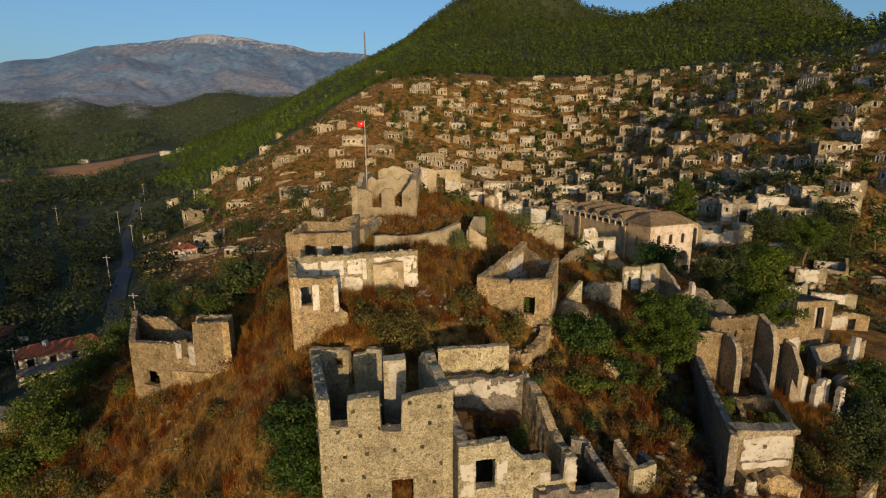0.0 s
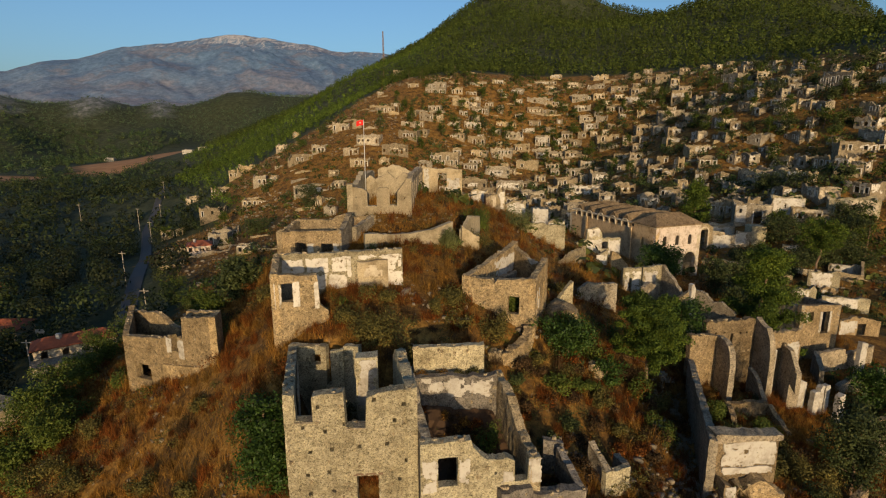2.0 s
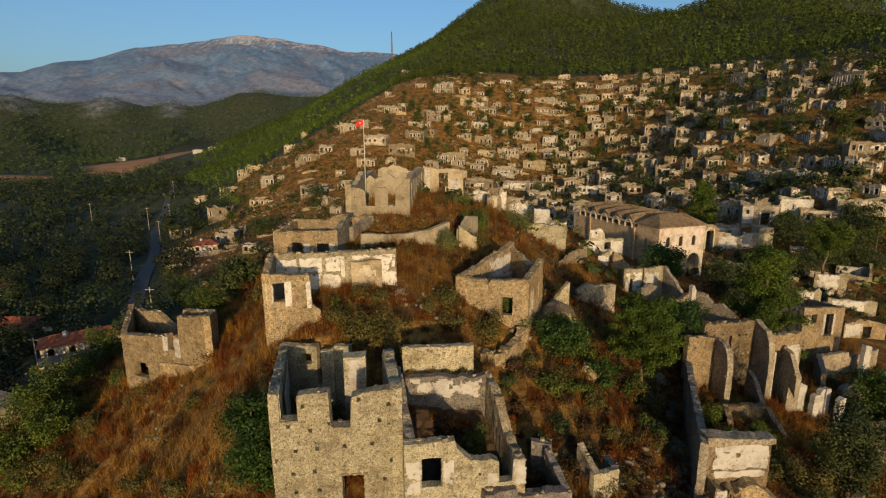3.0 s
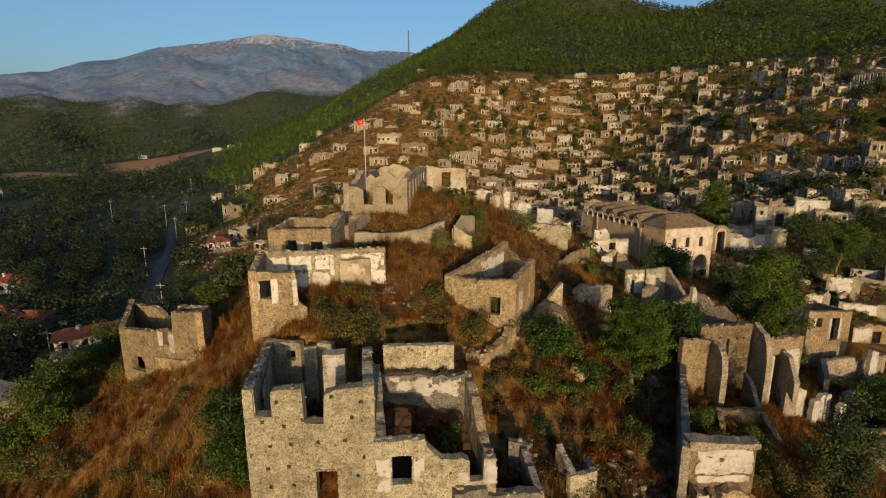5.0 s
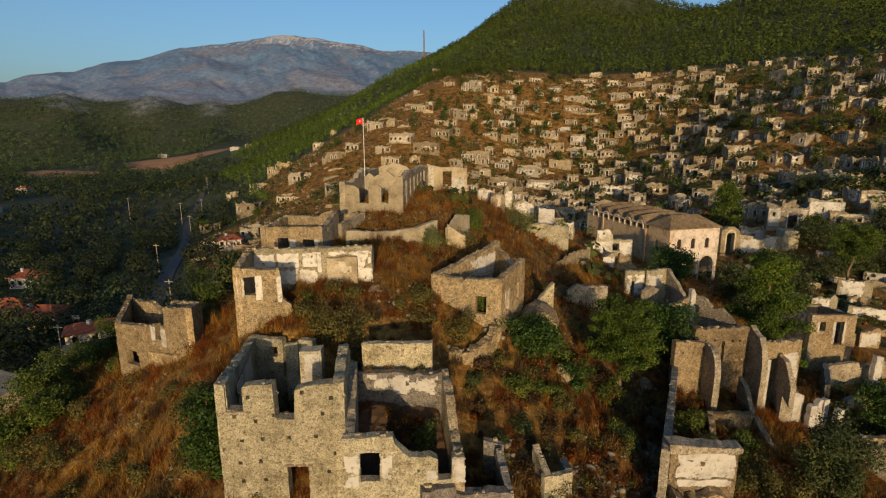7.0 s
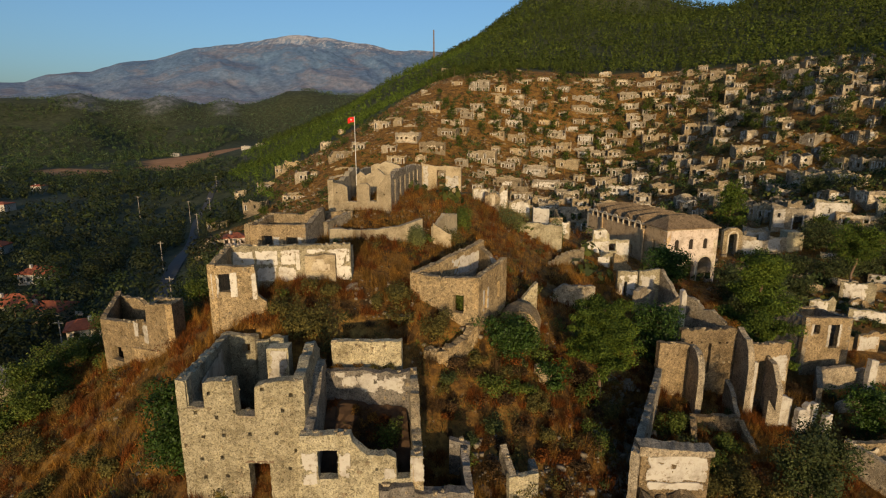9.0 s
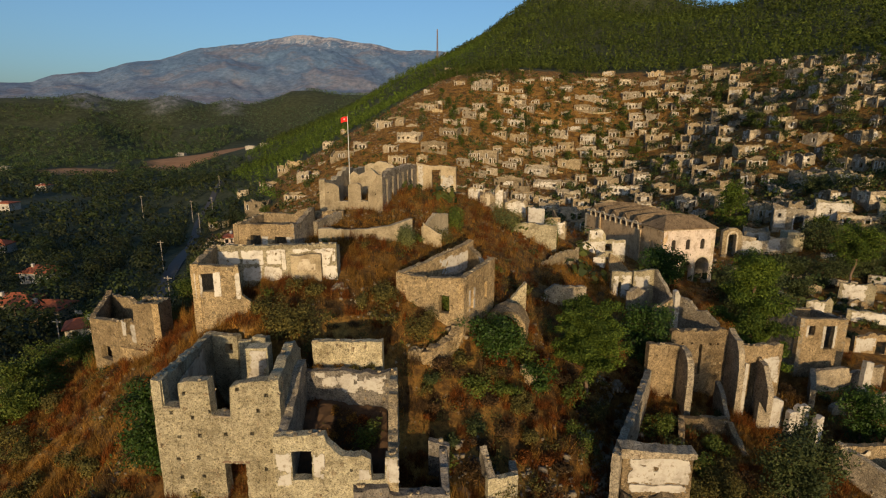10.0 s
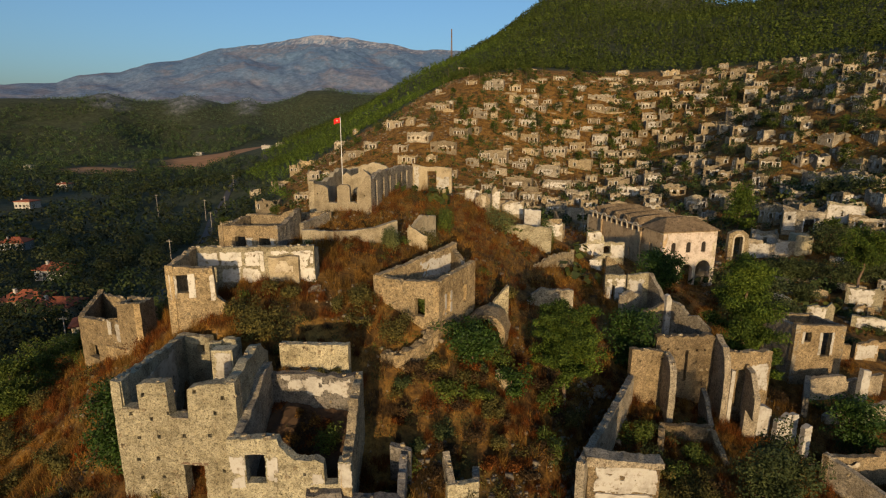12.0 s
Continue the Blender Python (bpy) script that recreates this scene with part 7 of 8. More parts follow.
def rubble():
    """Loose stones lying about the ruins."""
    along = rng.random(1500)
    x = np.concatenate([rng.uniform(-36, 40, 5200), rng.normal(6, 9, 1800), 17.6 + 3.6 * along + rng.normal(0, 1.0, 1500)])
    y = np.concatenate([rng.uniform(18, 75, 5200), rng.normal(30, 6, 1800), 27.0 + 19 * along])
    ok = (fbm(x, y, 5, 3, 71) > 0.35) | (np.arange(len(x)) >= 7000)
    x, y = x[ok], y[ok]
    z = ground_height(x, y)
    m = len(x)
    s = rng.gamma(1.8, 0.03, m) + 0.04
    cube = np.array([(-1, -1, -1), (1, -1, -1), (1, 1, -1), (-1, 1, -1), (-1, -1, 1), (1, -1, 1), (1, 1, 1), (-1, 1, 1)], float)
    v = cube[None] * (1 + rng.uniform(-0.4, 0.4, (m, 8, 3))) * s[:, None, None] * np.array([1, 0.8, 0.6])
    w = rng.uniform(0, 6.28, m)
    c, sn = np.cos(w)[:, None], np.sin(w)[:, None]
    vx, vy = v[:, :, 0] * c - v[:, :, 1] * sn, v[:, :, 0] * sn + v[:, :, 1] * c
    v = np.stack([vx + x[:, None], vy + y[:, None], v[:, :, 2] + z[:, None] + s[:, None] * 0.3], 2).reshape(-1, 3)
    q = np.array([(3, 2, 1, 0), (4, 5, 6, 7), (0, 1, 5, 4), (1, 2, 6, 5), (2, 3, 7, 6), (3, 0, 4, 7)])
    f = (q[None] + (np.arange(m) * 8)[:, None, None]).reshape(-1, 4)
    tagged(new("rubble", mesh_from_arrays("rubble", v, f, STONE_LOOSE)), "loose grey and tan stones fallen from the walls", "stones", kind="stuff")


rubble()


def village_scrub_stones():
    """Pale stones strewn over the terraces of the far slope."""
    x, y = jitter_grid(-110, 190, 85, 380, 2.3)
    ok = ~woodland(x, y) & (fbm(x, y, 11, 3, 73) > 0.12)
    x, y = x[ok], y[ok]
    z = ground_height(x, y)
    m = len(x)
    s = rng.gamma(2.0, 0.08, m) + 0.1
    cube = np.array([(-1, -1, -1), (1, -1, -1), (1, 1, -1), (-1, 1, -1), (-1, -1, 1), (1, -1, 1), (1, 1, 1), (-1, 1, 1)], float)
    v = cube[None] * (1 + rng.uniform(-0.45, 0.45, (m, 8, 3))) * s[:, None, None] * np.array([1.1, 0.8, 0.6])
    v = (v + np.stack([x, y, z + s * 0.25], 1)[:, None]).reshape(-1, 3)
    q = np.array([(4, 5, 6, 7), (0, 1, 5, 4), (1, 2, 6, 5), (2, 3, 7, 6), (3, 0, 4, 7)])
    f = (q[None] + (np.arange(m) * 8)[:, None, None]).reshape(-1, 4)
    tagged(new("fallen_stones", mesh_from_arrays("fallen_stones", v, f, STONE_LOOSE)), "pale fallen stones strewn over the village terraces", "stones", kind="stuff")


village_scrub_stones()


# ---- the valley: road, poles, red-roofed houses, mast ----
def strip(name, line, width, mat, lift, label):
    v, f = [], []
    pts = []
    for (ax, ay), (bx, by) in zip(line, line[1:]):
        n = max(2, int(math.hypot(bx - ax, by - ay) / 6))
        pts += [(ax + (bx - ax) * k / n, ay + (by - ay) * k / n) for k in range(n)]
    pts.append(line[-1])
    for k, (x, y) in enumerate(pts):
        p, q = pts[max(0, k - 1)], pts[min(len(pts) - 1, k + 1)]
        d = Vector((q[0] - p[0], q[1] - p[1])).normalized()
        zs = [gz(x - d.y * o, y + d.x * o) for o in (-width / 2, 0, width / 2)]
        z = max(zs) + lift
        for o, dz in ((-width / 2 - 0.5, -1.2), (-width / 2, 0), (width / 2, 0), (width / 2 + 0.5, -1.2)):
            v.append((x - d.y * o, y + d.x * o, z + dz))
        if k:
            o = (k - 1) * 4
            for m in range(3):
                f.append((o + m, o + m + 1, o + m + 5, o + m + 4))
    return tagged(put(name, v, f, mat), label, "road", kind="structure")


strip("road", ROAD, 3.3, ASPHALT, 0.25, "narrow grey asphalt road winding along the valley")


def pole(x, y, h, arm=True):
    z = gz(x, y)
    p = foot("utility_pole", x, y, z, "weathered wooden utility pole with a crossarm", "pole", "poles along the road")
    put("post", *rod((x, y, z - 0.5), (x, y, z + h), 0.12, 0.09), POLE_WOOD, p)
    if arm:
        put("crossarm", *rod((x - 0.9, y, z + h - 0.5), (x + 0.9, y, z + h - 0.5), 0.08, 0.08, 6), POLE_WOOD, p)


for x, y, h in ((-151.8, 236.1, 11.0), (-126.0, 203.4, 9.0), (-191.1, 250.7, 12.0), (-85.7, 126.9, 9.5), (-144.0, 241.4, 10.0), (-70.0, 78.0, 7.0), (-176.0, 300.0, 10.0), (-60.0, 95.0, 8.0)):
    pole(x, y, h)


def tiled_house(x, y, w, depth, h, rise, turn, label, wallmat, roofmat=None):
    z = gz(x, y)
    d = Vector((math.cos(radians(turn)), math.sin(radians(turn))))
    n = Vector((-d.y, d.x))
    a = Vector((x, y)) - d * w / 2
    b = a + d * w
    t = foot("house", x, y, z, label, "house", "red-roofed houses in the valley")
    e, g = b + n * depth, a + n * depth
    holes = [(w * (k + 0.5) / 4 - 0.5, w * (k + 0.5) / 4 + 0.5, z + 1.0, z + 2.3) for k in range(4)] if w > 6 else [(w * 0.35, w * 0.6, z + 0.9, z + 2.2)]
    wall(t, a, b, z - 1.5, z + h, 0.3, holes, wallmat, cell=0.8, rough=0.01, ragged=0)
    wall(t, b, e, z - 1.5, z + h, 0.3, (), wallmat, cell=0.8, rough=0.01, ragged=0)
    wall(t, g, a, z - 1.5, z + h, 0.3, (), wallmat, cell=0.8, rough=0.01, ragged=0)
    wall(t, g, e, z - 1.5, z + h, 0.3, (), wallmat, cell=0.8, rough=0.01, ragged=0)
    o = 0.45
    ring = [a - d * o - n * o, b + d * o - n * o, e + d * o + n * o, g - d * o + n * o]
    inset = min(w, depth) * 0.5 * (0.9 if w > depth * 2.2 else 1.0)
    if w >= depth:
        r0, r1 = a + n * depth / 2 + d * inset * 0.8, b + n * depth / 2 - d * inset * 0.8
    else:
        r0, r1 = a + d * w / 2 + n * inset * 0.8, g + d * w / 2 - n * inset * 0.8
    v = [(q.x, q.y, z + h - 0.05) for q in ring] + [(r0.x, r0.y, z + h + rise), (r1.x, r1.y, z + h + rise)] + [(q.x, q.y, z + h - 0.25) for q in ring]
    f = [(0, 1, 5, 4), (1, 2, 5), (2, 3, 4, 5), (3, 0, 4)] if w >= depth else [(0, 1, 4), (1, 2, 5, 4), (2, 3, 5), (3, 0, 4, 5)]
    f += [(6, 7, 1, 0), (7, 8, 2, 1), (8, 9, 3, 2), (9, 6, 0, 3), (9, 8, 7, 6)]
    roof = put("roof", v, f, roofmat or TILE, t, "pale flat-pitched roof" if roofmat else "red clay tile roof")
    c = a.lerp(e, 0.3)
    put("chimney", *box((c.x - 0.35, c.y), (c.x + 0.35, c.y), 0.6, z + h, z + h + rise + 0.5), WHITE_PAINT, roof, "small white chimney")


tiled_house(-68.0, 85.8, 12.5, 5.0, 3.0, 1.2, 38, "long low whitewashed house with a red tile roof", PLASTER_TAN)
tiled_house(-78.0, 150.5, 6.4, 5.4, 3.0, 1.1, 25, "pink two-storey house with a red hipped roof", PLASTER_PINK)
# brown wall colour of the next two houses stands in for shade
tiled_house(-95.0, 97.0, 9.0, 6.5, 3.6, 1.5, 12, "valley house with walls browned for shade and a red tile roof", CHURCH_TAN)
tiled_house(-108.4, 101.4, 10.0, 7.0, 3.6, 1.8, 18, "valley house with walls browned for shade and a red tile roof", CHURCH_TAN)
tiled_house(-132.0, 130.5, 9.0, 7.0, 3.4, 1.7, 5, "white valley house with a red tile roof", WHITE_PAINT)
tiled_house(-187.8, 165.7, 9.0, 7.0, 3.4, 1.7, 20, "white valley house with a red tile roof", WHITE_PAINT)
for x, y, w in ((-352, 655, 12), (-330, 650, 9), (-480, 690, 12), (-560, 500, 9), (-275.2, 246.6, 9), (-365.3, 357.6, 8)):
    tiled_house(x, y, w, 8.0, 4.2, 0.9, 10, "small distant pale farmhouse at the edge of the fields", PLASTER, PLASTER_TAN if y > 400 else None)


def lean_to():
    d, out = Vector((0.788, 0.616)), Vector((0.616, -0.788))
    a = Vector((-68.0, 85.8)) - d * 6.4 + out * 0.05
    b = a + d * 7.5
    z = gz(a.x, a.y)
    t = foot("lean_to", a.x, a.y, z, "grey flat-roofed lean-to against the long red-roofed house", "outbuilding")
    p, q = a + out * 3.2, b + out * 3.2
    wall(t, p, q, z - 2.5, z + 2.0, 0.3, [(2.0, 2.9, z - 0.2, z + 1.7), (5.0, 6.0, z + 0.5, z + 1.4)], PLASTER_TAN, cell=0.6, rough=0.02, ragged=0.02)
    wall(t, q, b, z - 2.5, z + 2.0, 0.3, (), PLASTER_TAN, cell=0.6, rough=0.02, ragged=0.02)
    wall(t, a, p, z - 2.5, z + 2.0, 0.3, (), PLASTER_TAN, cell=0.6, rough=0.02, ragged=0.02)
    put("roof", *box(p + out * 0.35 - d * 0.3, q + out * 0.35 + d * 0.3, 3.5, z + 2.02, z + 2.2), STONE_GREY, t, "flat grey concrete roof")


lean_to()


def shed():
    t = foot("shed_ruin", -47.0, 46.0, 17.5, "low stone outbuilding with a flat grey roof", "shed")
    z = gz(-46, 44) + 0.6
    a, b = (-53.0, 45.6), (-45.0, 43.4)
    wall(t, a, b, z - 2, z + 2.6, 0.4, [(5.4, 6.3, z - 0.3, z + 1.8)], STONE, cell=0.5, ragged=0.05)
    wall(t, b, (-43.7, 48.1), z - 2, z + 2.6, 0.4, (), STONE, cell=0.5, ragged=0.05)
    wall(t, (-51.7, 50.3), a, z - 2, z + 2.6, 0.4, (), STONE, cell=0.5, ragged=0.05)
    put("roof", *box((-53.2, 45.3), (-44.7, 43.0), 5.4, z + 2.62, z + 2.85), STONE_GREY, t, "flat grey stone-slab roof")


shed()


def signboard():
    x, y = -84.5, 97.0
    z = gz(x, y)
    t = foot("signboard", x, y, z, "blank white signboard on two posts beside the trees", "sign")
    put("board", *box((x - 0.9, y), (x + 0.9, y + 0.2), 0.06, z + 2.2, z + 3.1), PLASTER, t)
    for o in (-0.7, 0.7):
        put("post", *rod((x + o, y + 0.12, z - 0.3), (x + o, y + 0.12, z + 2.3), 0.05, 0.05, 6), POLE_WOOD, t)


signboard()


def mast():
    x, y = -89.0, 582.0
    z = gz(x, y)
    top = 154.0
    t = foot("radio_mast", x, y, z, "thin dark lattice radio mast on the wooded ridge", "mast")
    legs = [(x + 0.9 * math.cos(k * 2.094), y + 0.9 * math.sin(k * 2.094)) for k in range(3)]
    for lx, ly in legs:
        put("leg", *rod((lx, ly, z - 1), (x + (lx - x) * 0.45, y + (ly - y) * 0.45, top), 0.34, 0.28, 6), BARK, t)
    n = 12
    for k in range(n):
        s0, s1 = k / n, (k + 1) / n
        for i in range(3):
            p, q = legs[i], legs[(i + 1) % 3]
            a = [x + (p[0] - x) * (1 - 0.55 * s0), y + (p[1] - y) * (1 - 0.55 * s0), z + (top - z) * s0]
            b = [x + (q[0] - x) * (1 - 0.55 * s1), y + (q[1] - y) * (1 - 0.55 * s1), z + (top - z) * s1]
            put("brace", *rod(a, b, 0.12, 0.12, 4), BARK, t)


mast()


# ---- the ruined village on the far slope ----
FAR_LABELS = ["roofless pale stone house ruin with empty windows", "broken stone house ruin on a dry terrace", "roofless two-window house ruin of weathered stone",
              "crumbling whitewashed stone house shell"]


def ruin(x, y, w, depth, h, turn):
    """A roofless house shell: four walls with through openings, pale window surrounds."""
    SEED[0] += 1
    r = random.Random(SEED[0])
    z = float(hill_height(x, y))
    east = math.degrees(math.atan2(x - 8, y)) > 21
    if turn < -45:
        turn, w, depth = turn - 18, w * 0.88, depth * 0.78
    elif east:
        turn, w = turn - r.choice((0, 30, 58, 62)), w * 0.92
    h = h * (0.82 if h > 3.2 else 0.95)
    d = Vector((math.cos(radians(turn)), math.sin(radians(turn))))
    n = Vector((-d.y, d.x))
    c = Vector((x, y))
    a, b = c - d * w / 2, c + d * w / 2
    e, g = b + n * depth, a + n * depth
    t = foot("house_ruin", x, y, z, r.choice(FAR_LABELS), "house", "ruined village houses")
    mat = r.choice((STONE_FAR, STONE_FAR, STONE_FAR, STONE_GOLD, STONE_GREY, STONE_GREY))
    count = max(1, int(w / 1.8))
    holes, low = [], z + h * 0.42
    two = h > 5.2
    for k in range(count):
        s = w * (k + 0.5) / count + r.uniform(-0.2, 0.2)
        half = min(0.5, w / count * 0.22)
        zc = z + h * (0.68 if two else 0.5)
        if r.random() < 0.72:
            half *= r.uniform(0.75, 1.35)
            door = 0.85 if r.random() < 0.25 else 0.0
            holes.append((s - half, s + half, zc - 0.7 - door, zc + r.uniform(0.45, 0.8)))
        if two and r.random() < 0.6:
            holes.append((s - half, s + half, z + 0.1, z + 2.1))
    top = z + h
    dip = r.uniform(0.15, 0.6) * h
    side = r.random()
    notch = r.uniform(0.25, 0.75)
    tops = [(0, top - (dip if side < 0.35 else 0)), (w * notch * 0.8, top), (w * notch, top - r.choice((0, 0, 0.3, 0.6)) * dip), (w * (notch + 0.12), top), (w, top - (dip if side > 0.65 else 0))]
    wall(t, a, b, z - 2.2, tops, 0.5, holes, mat, cell=0.9, rough=0.07, ragged=0.6)
    ends = [(depth * 0.5 - 0.45, depth * 0.5 + 0.4, z + h * 0.35, z + h * 0.62)] if turn < -35 and r.random() < 0.6 else []
    wall(t, b, e, z - 1.5, [(0, tops[-1][1]), (depth * 0.5, top - r.uniform(0, dip) * (0.4 if east else 1)), (depth, top)], 0.5, ends, mat, cell=1.5, rough=0.07, ragged=0.5)
    wall(t, g, a, z - 1.5, [(0, top), (depth * 0.5, top - r.uniform(0, dip)), (depth, tops[0][1])], 0.5, (), mat, cell=1.5, rough=0.07, ragged=0.5)
    wall(t, g, e, z - 1.0, [(0, top), (w * 0.5, top - r.uniform(-0.6, dip)), (w, top)], 0.5, (), mat, cell=1.5, rough=0.07, ragged=0.5)
    white = r.random()
    for s0, s1, z0, z1 in holes:
        if white < 0.7 and r.random() < 0.75:
            m = 0.2
            ring = [(s0 - m, z0 - 0.15), (s0 - m, z1 + 0.12), (s1 + m, z1 + 0.12), (s1 + m, z0 - 0.15)]
            inner = [(s0 + 0.02, z0 - 0.15), (s0 + 0.02, z1 - 0.03), (s1 - 0.02, z1 - 0.03), (s1 - 0.02, z0 - 0.15)]
            v = []
            for off in (-0.05, 0.3):
                for s, zz in ring + inner:
                    q = a + d * s + n * off
                    v.append((q.x, q.y, zz))
            f = []
            for k in range(3):
                f += [(k, k + 4, k + 5, k + 1), (k + 8, k + 9, k + 13, k + 12), (k, k + 1, k + 9, k + 8), (k + 4, k + 12, k + 13, k + 5)]
            f += [(0, 8, 12, 4), (3, 7, 15, 11)]
            put("window_surround", v, f, PLASTER_BRIGHT, t)
    if white > (0.3 if x > 25 and y < 230 else 0.58):
        lo = r.uniform(0.1, 0.45)
        s0 = r.uniform(0.1, w * 0.35)
        coat(t, a, b, s0, r.uniform(w * 0.6, w - 0.2), z + h * lo, z + h * r.uniform(0.7, 0.97), r.choice((PLASTER, PLASTER_BRIGHT if y < 230 else PLASTER, PLASTER_TAN)), holes=holes, cell=0.4, bite=1.2)
        if east:
            coat(t, b, e, 0.2, depth * r.uniform(0.5, 0.95), z + h * 0.3, z + h * r.uniform(0.7, 0.95), r.choice((PLASTER_BRIGHT, PLASTER_TAN, PLASTER_TAN)), holes=ends, cell=0.4, bite=0.9)


def terrace_walls():
    """Low dry-stone terrace walls and stubs that step the village slope."""
    r = random.Random(11)
    n = 0
    while n < 260:
        x, y = r.uniform(-105, 175), r.uniform(95, 375)
        if woodland(np.array([x]), np.array([y]))[0]:
            continue
        n += 1
        w, h = r.uniform(3, 13), r.uniform(0.7, 2.4)
        turn = radians(-0.4 * math.degrees(math.atan2(x, y)) + r.uniform(-25, 25))
        dx, dy = math.cos(turn) * w / 2, math.sin(turn) * w / 2
        z = min(float(hill_height(x - dx, y - dy)), float(hill_height(x + dx, y + dy)))
        t = foot("terrace_wall", x, y, z, "low broken dry-stone terrace wall on the slope", "wall", "terrace walls of the village")
        wall(t, (x - dx, y - dy), (x + dx, y + dy), z - 1.5, [(0, z + h * r.uniform(0.3, 1)), (w * 0.4, z + h), (w, z + h * r.uniform(0.3, 1.2))], 0.6, (), r.choice((STONE_FAR, STONE_GREY, STONE_GOLD)), cell=1.2, rough=0.08, ragged=0.35)
        if n % 3 == 0:
            ex, ey = x + dx - math.sin(turn) * 3.4, y + dy + math.cos(turn) * 3.4
            wall(t, (x + dx, y + dy), (ex, ey), z - 1.5, [(0, z + h), (3.4, z + h * r.uniform(0.6, 2.0) + 0.8)], 0.5, (), STONE_FAR, cell=1.2, rough=0.08, ragged=0.35)


terrace_walls()


ruin(-62.3, 269.7, 8.1, 7.1, 5.2, 8)
ruin(-53.9, 269.4, 4.6, 4.3, 5.2, 2)
ruin(-44.2, 246.3, 10.6, 7.3, 5.8, -4)
ruin(-30.5, 238.9, 11.8, 6.4, 5.9, 7)
ruin(-44.3, 225.7, 7.8, 6.6, 4.2, 3)
ruin(-74.7, 240.9, 11.6, 5.7, 4.5, 2)
ruin(-67.2, 245.4, 6.4, 4.6, 4.8, 2)
ruin(-99.2, 286.1, 6.3, 5.1, 4.7, 2)
ruin(-103.2, 323.5, 4.2, 3.0, 3.5, 16)
ruin(-43.1, 295.0, 9.9, 7.3, 5.0, 1)
ruin(-17.0, 303.5, 7.0, 4.9, 4.1, -9)
ruin(-20.3, 289.2, 7.3, 5.0, 5.2, 10)
ruin(-13.2, 291.2, 3.7, 2.5, 5.2, 3)
ruin(-28.7, 276.4, 7.3, 6.6, 2.9, 4)
ruin(-23.2, 279.7, 4.1, 2.9, 3.5, -5)
ruin(-27.1, 259.4, 9.3, 7.2, 5.5, -7)
ruin(-21.2, 269.5, 5.7, 5.3, 3.4, -9)
ruin(4.4, 293.1, 9.2, 6.9, 5.5, -1)
ruin(-17.7, 327.8, 12.2, 7.4, 8.0, -1)
ruin(-59.2, 478.4, 9.9, 7.4, 5.9, 6)
ruin(-117.9, 281.4, 9.4, 6.1, 4.7, 12)
ruin(-91.2, 232.8, 5.7, 4.0, 5.7, 12)
ruin(-84.3, 231.4, 3.6, 2.4, 3.1, -1)
ruin(-59.6, 205.5, 13.7, 6.7, 4.1, 10)
ruin(-8.6, 241.2, 12.8, 6.9, 6.4, -4)
ruin(-4.5, 244.5, 3.9, 2.9, 4.4, 11)
ruin(6.4, 264.1, 5.6, 4.4, 3.3, 4)
ruin(6.2, 277.3, 8.7, 6.9, 5.2, -7)
ruin(-3.6, 277.0, 7.6, 5.0, 3.8, -10)
ruin(-3.3, 228.4, 4.9, 3.2, 2.9, 4)
ruin(-7.8, 222.2, 5.2, 4.7, 2.6, 7)
ruin(4.3, 214.2, 11.4, 7.1, 4.3, -4)
ruin(-2.3, 315.2, 9.8, 6.7, 6.2, 2)
ruin(5.6, 313.7, 6.5, 4.3, 6.5, -3)
ruin(6.7, 345.7, 8.8, 8.3, 2.8, 1)
ruin(-4.9, 329.7, 6.8, 6.0, 5.1, 7)
ruin(19.8, 221.0, 11.2, 7.4, 4.2, -4)
ruin(15.7, 242.2, 11.0, 6.2, 5.1, -3)
ruin(30.6, 259.2, 10.3, 7.1, 5.4, -12)
ruin(18.8, 271.9, 10.8, 7.0, 4.8, -11)
ruin(7.8, 265.1, 7.2, 6.6, 2.5, -11)
ruin(17.0, 267.6, 5.6, 5.2, 2.8, 5)
ruin(30.4, 281.2, 7.6, 5.7, 4.7, 2)
ruin(39.6, 275.3, 5.1, 4.8, 4.0, 1)
ruin(47.4, 275.0, 8.5, 7.9, 4.3, -11)
ruin(41.8, 289.3, 7.8, 5.8, 6.9, -6)
ruin(27.2, 292.7, 9.7, 5.9, 5.8, 5)
ruin(35.6, 301.8, 6.8, 4.7, 4.0, 0)
ruin(23.4, 304.9, 11.3, 7.5, 2.8, 5)
ruin(9.5, 312.4, 8.4, 5.6, 4.8, -11)
ruin(20.5, 317.0, 3.3, 2.6, 5.9, -9)
ruin(21.4, 355.2, 9.0, 6.0, 4.0, 9)
ruin(32.2, 344.2, 7.7, 6.9, 4.5, -14)
ruin(45.2, 334.8, 15.3, 6.3, 4.8, -10)
ruin(41.2, 322.8, 9.2, 7.3, 4.9, -1)
ruin(52.3, 332.6, 8.8, 7.0, 4.0, -8)
ruin(48.1, 323.5, 11.9, 5.8, 3.0, -3)
ruin(62.1, 385.4, 7.7, 7.2, 4.2, -14)
ruin(70.8, 357.4, 10.7, 7.1, 5.4, -1)
ruin(52.5, 366.5, 14.8, 6.4, 3.3, -5)
ruin(54.8, 355.3, 7.2, 6.5, 3.2, 1)
ruin(70.7, 335.6, 11.5, 6.4, 5.4, 3)
ruin(80.6, 333.6, 6.7, 6.0, 5.0, -2)
ruin(90.7, 374.4, 10.0, 6.4, 4.5, 2)
ruin(82.4, 351.8, 10.5, 7.0, 4.6, -15)
ruin(106.7, 362.6, 9.3, 6.1, 5.4, -60)
ruin(101.4, 325.4, 8.4, 5.8, 4.8, -5)
ruin(93.8, 339.0, 10.1, 7.5, 4.4, -1)
ruin(96.6, 315.8, 10.7, 6.8, 4.7, -19)
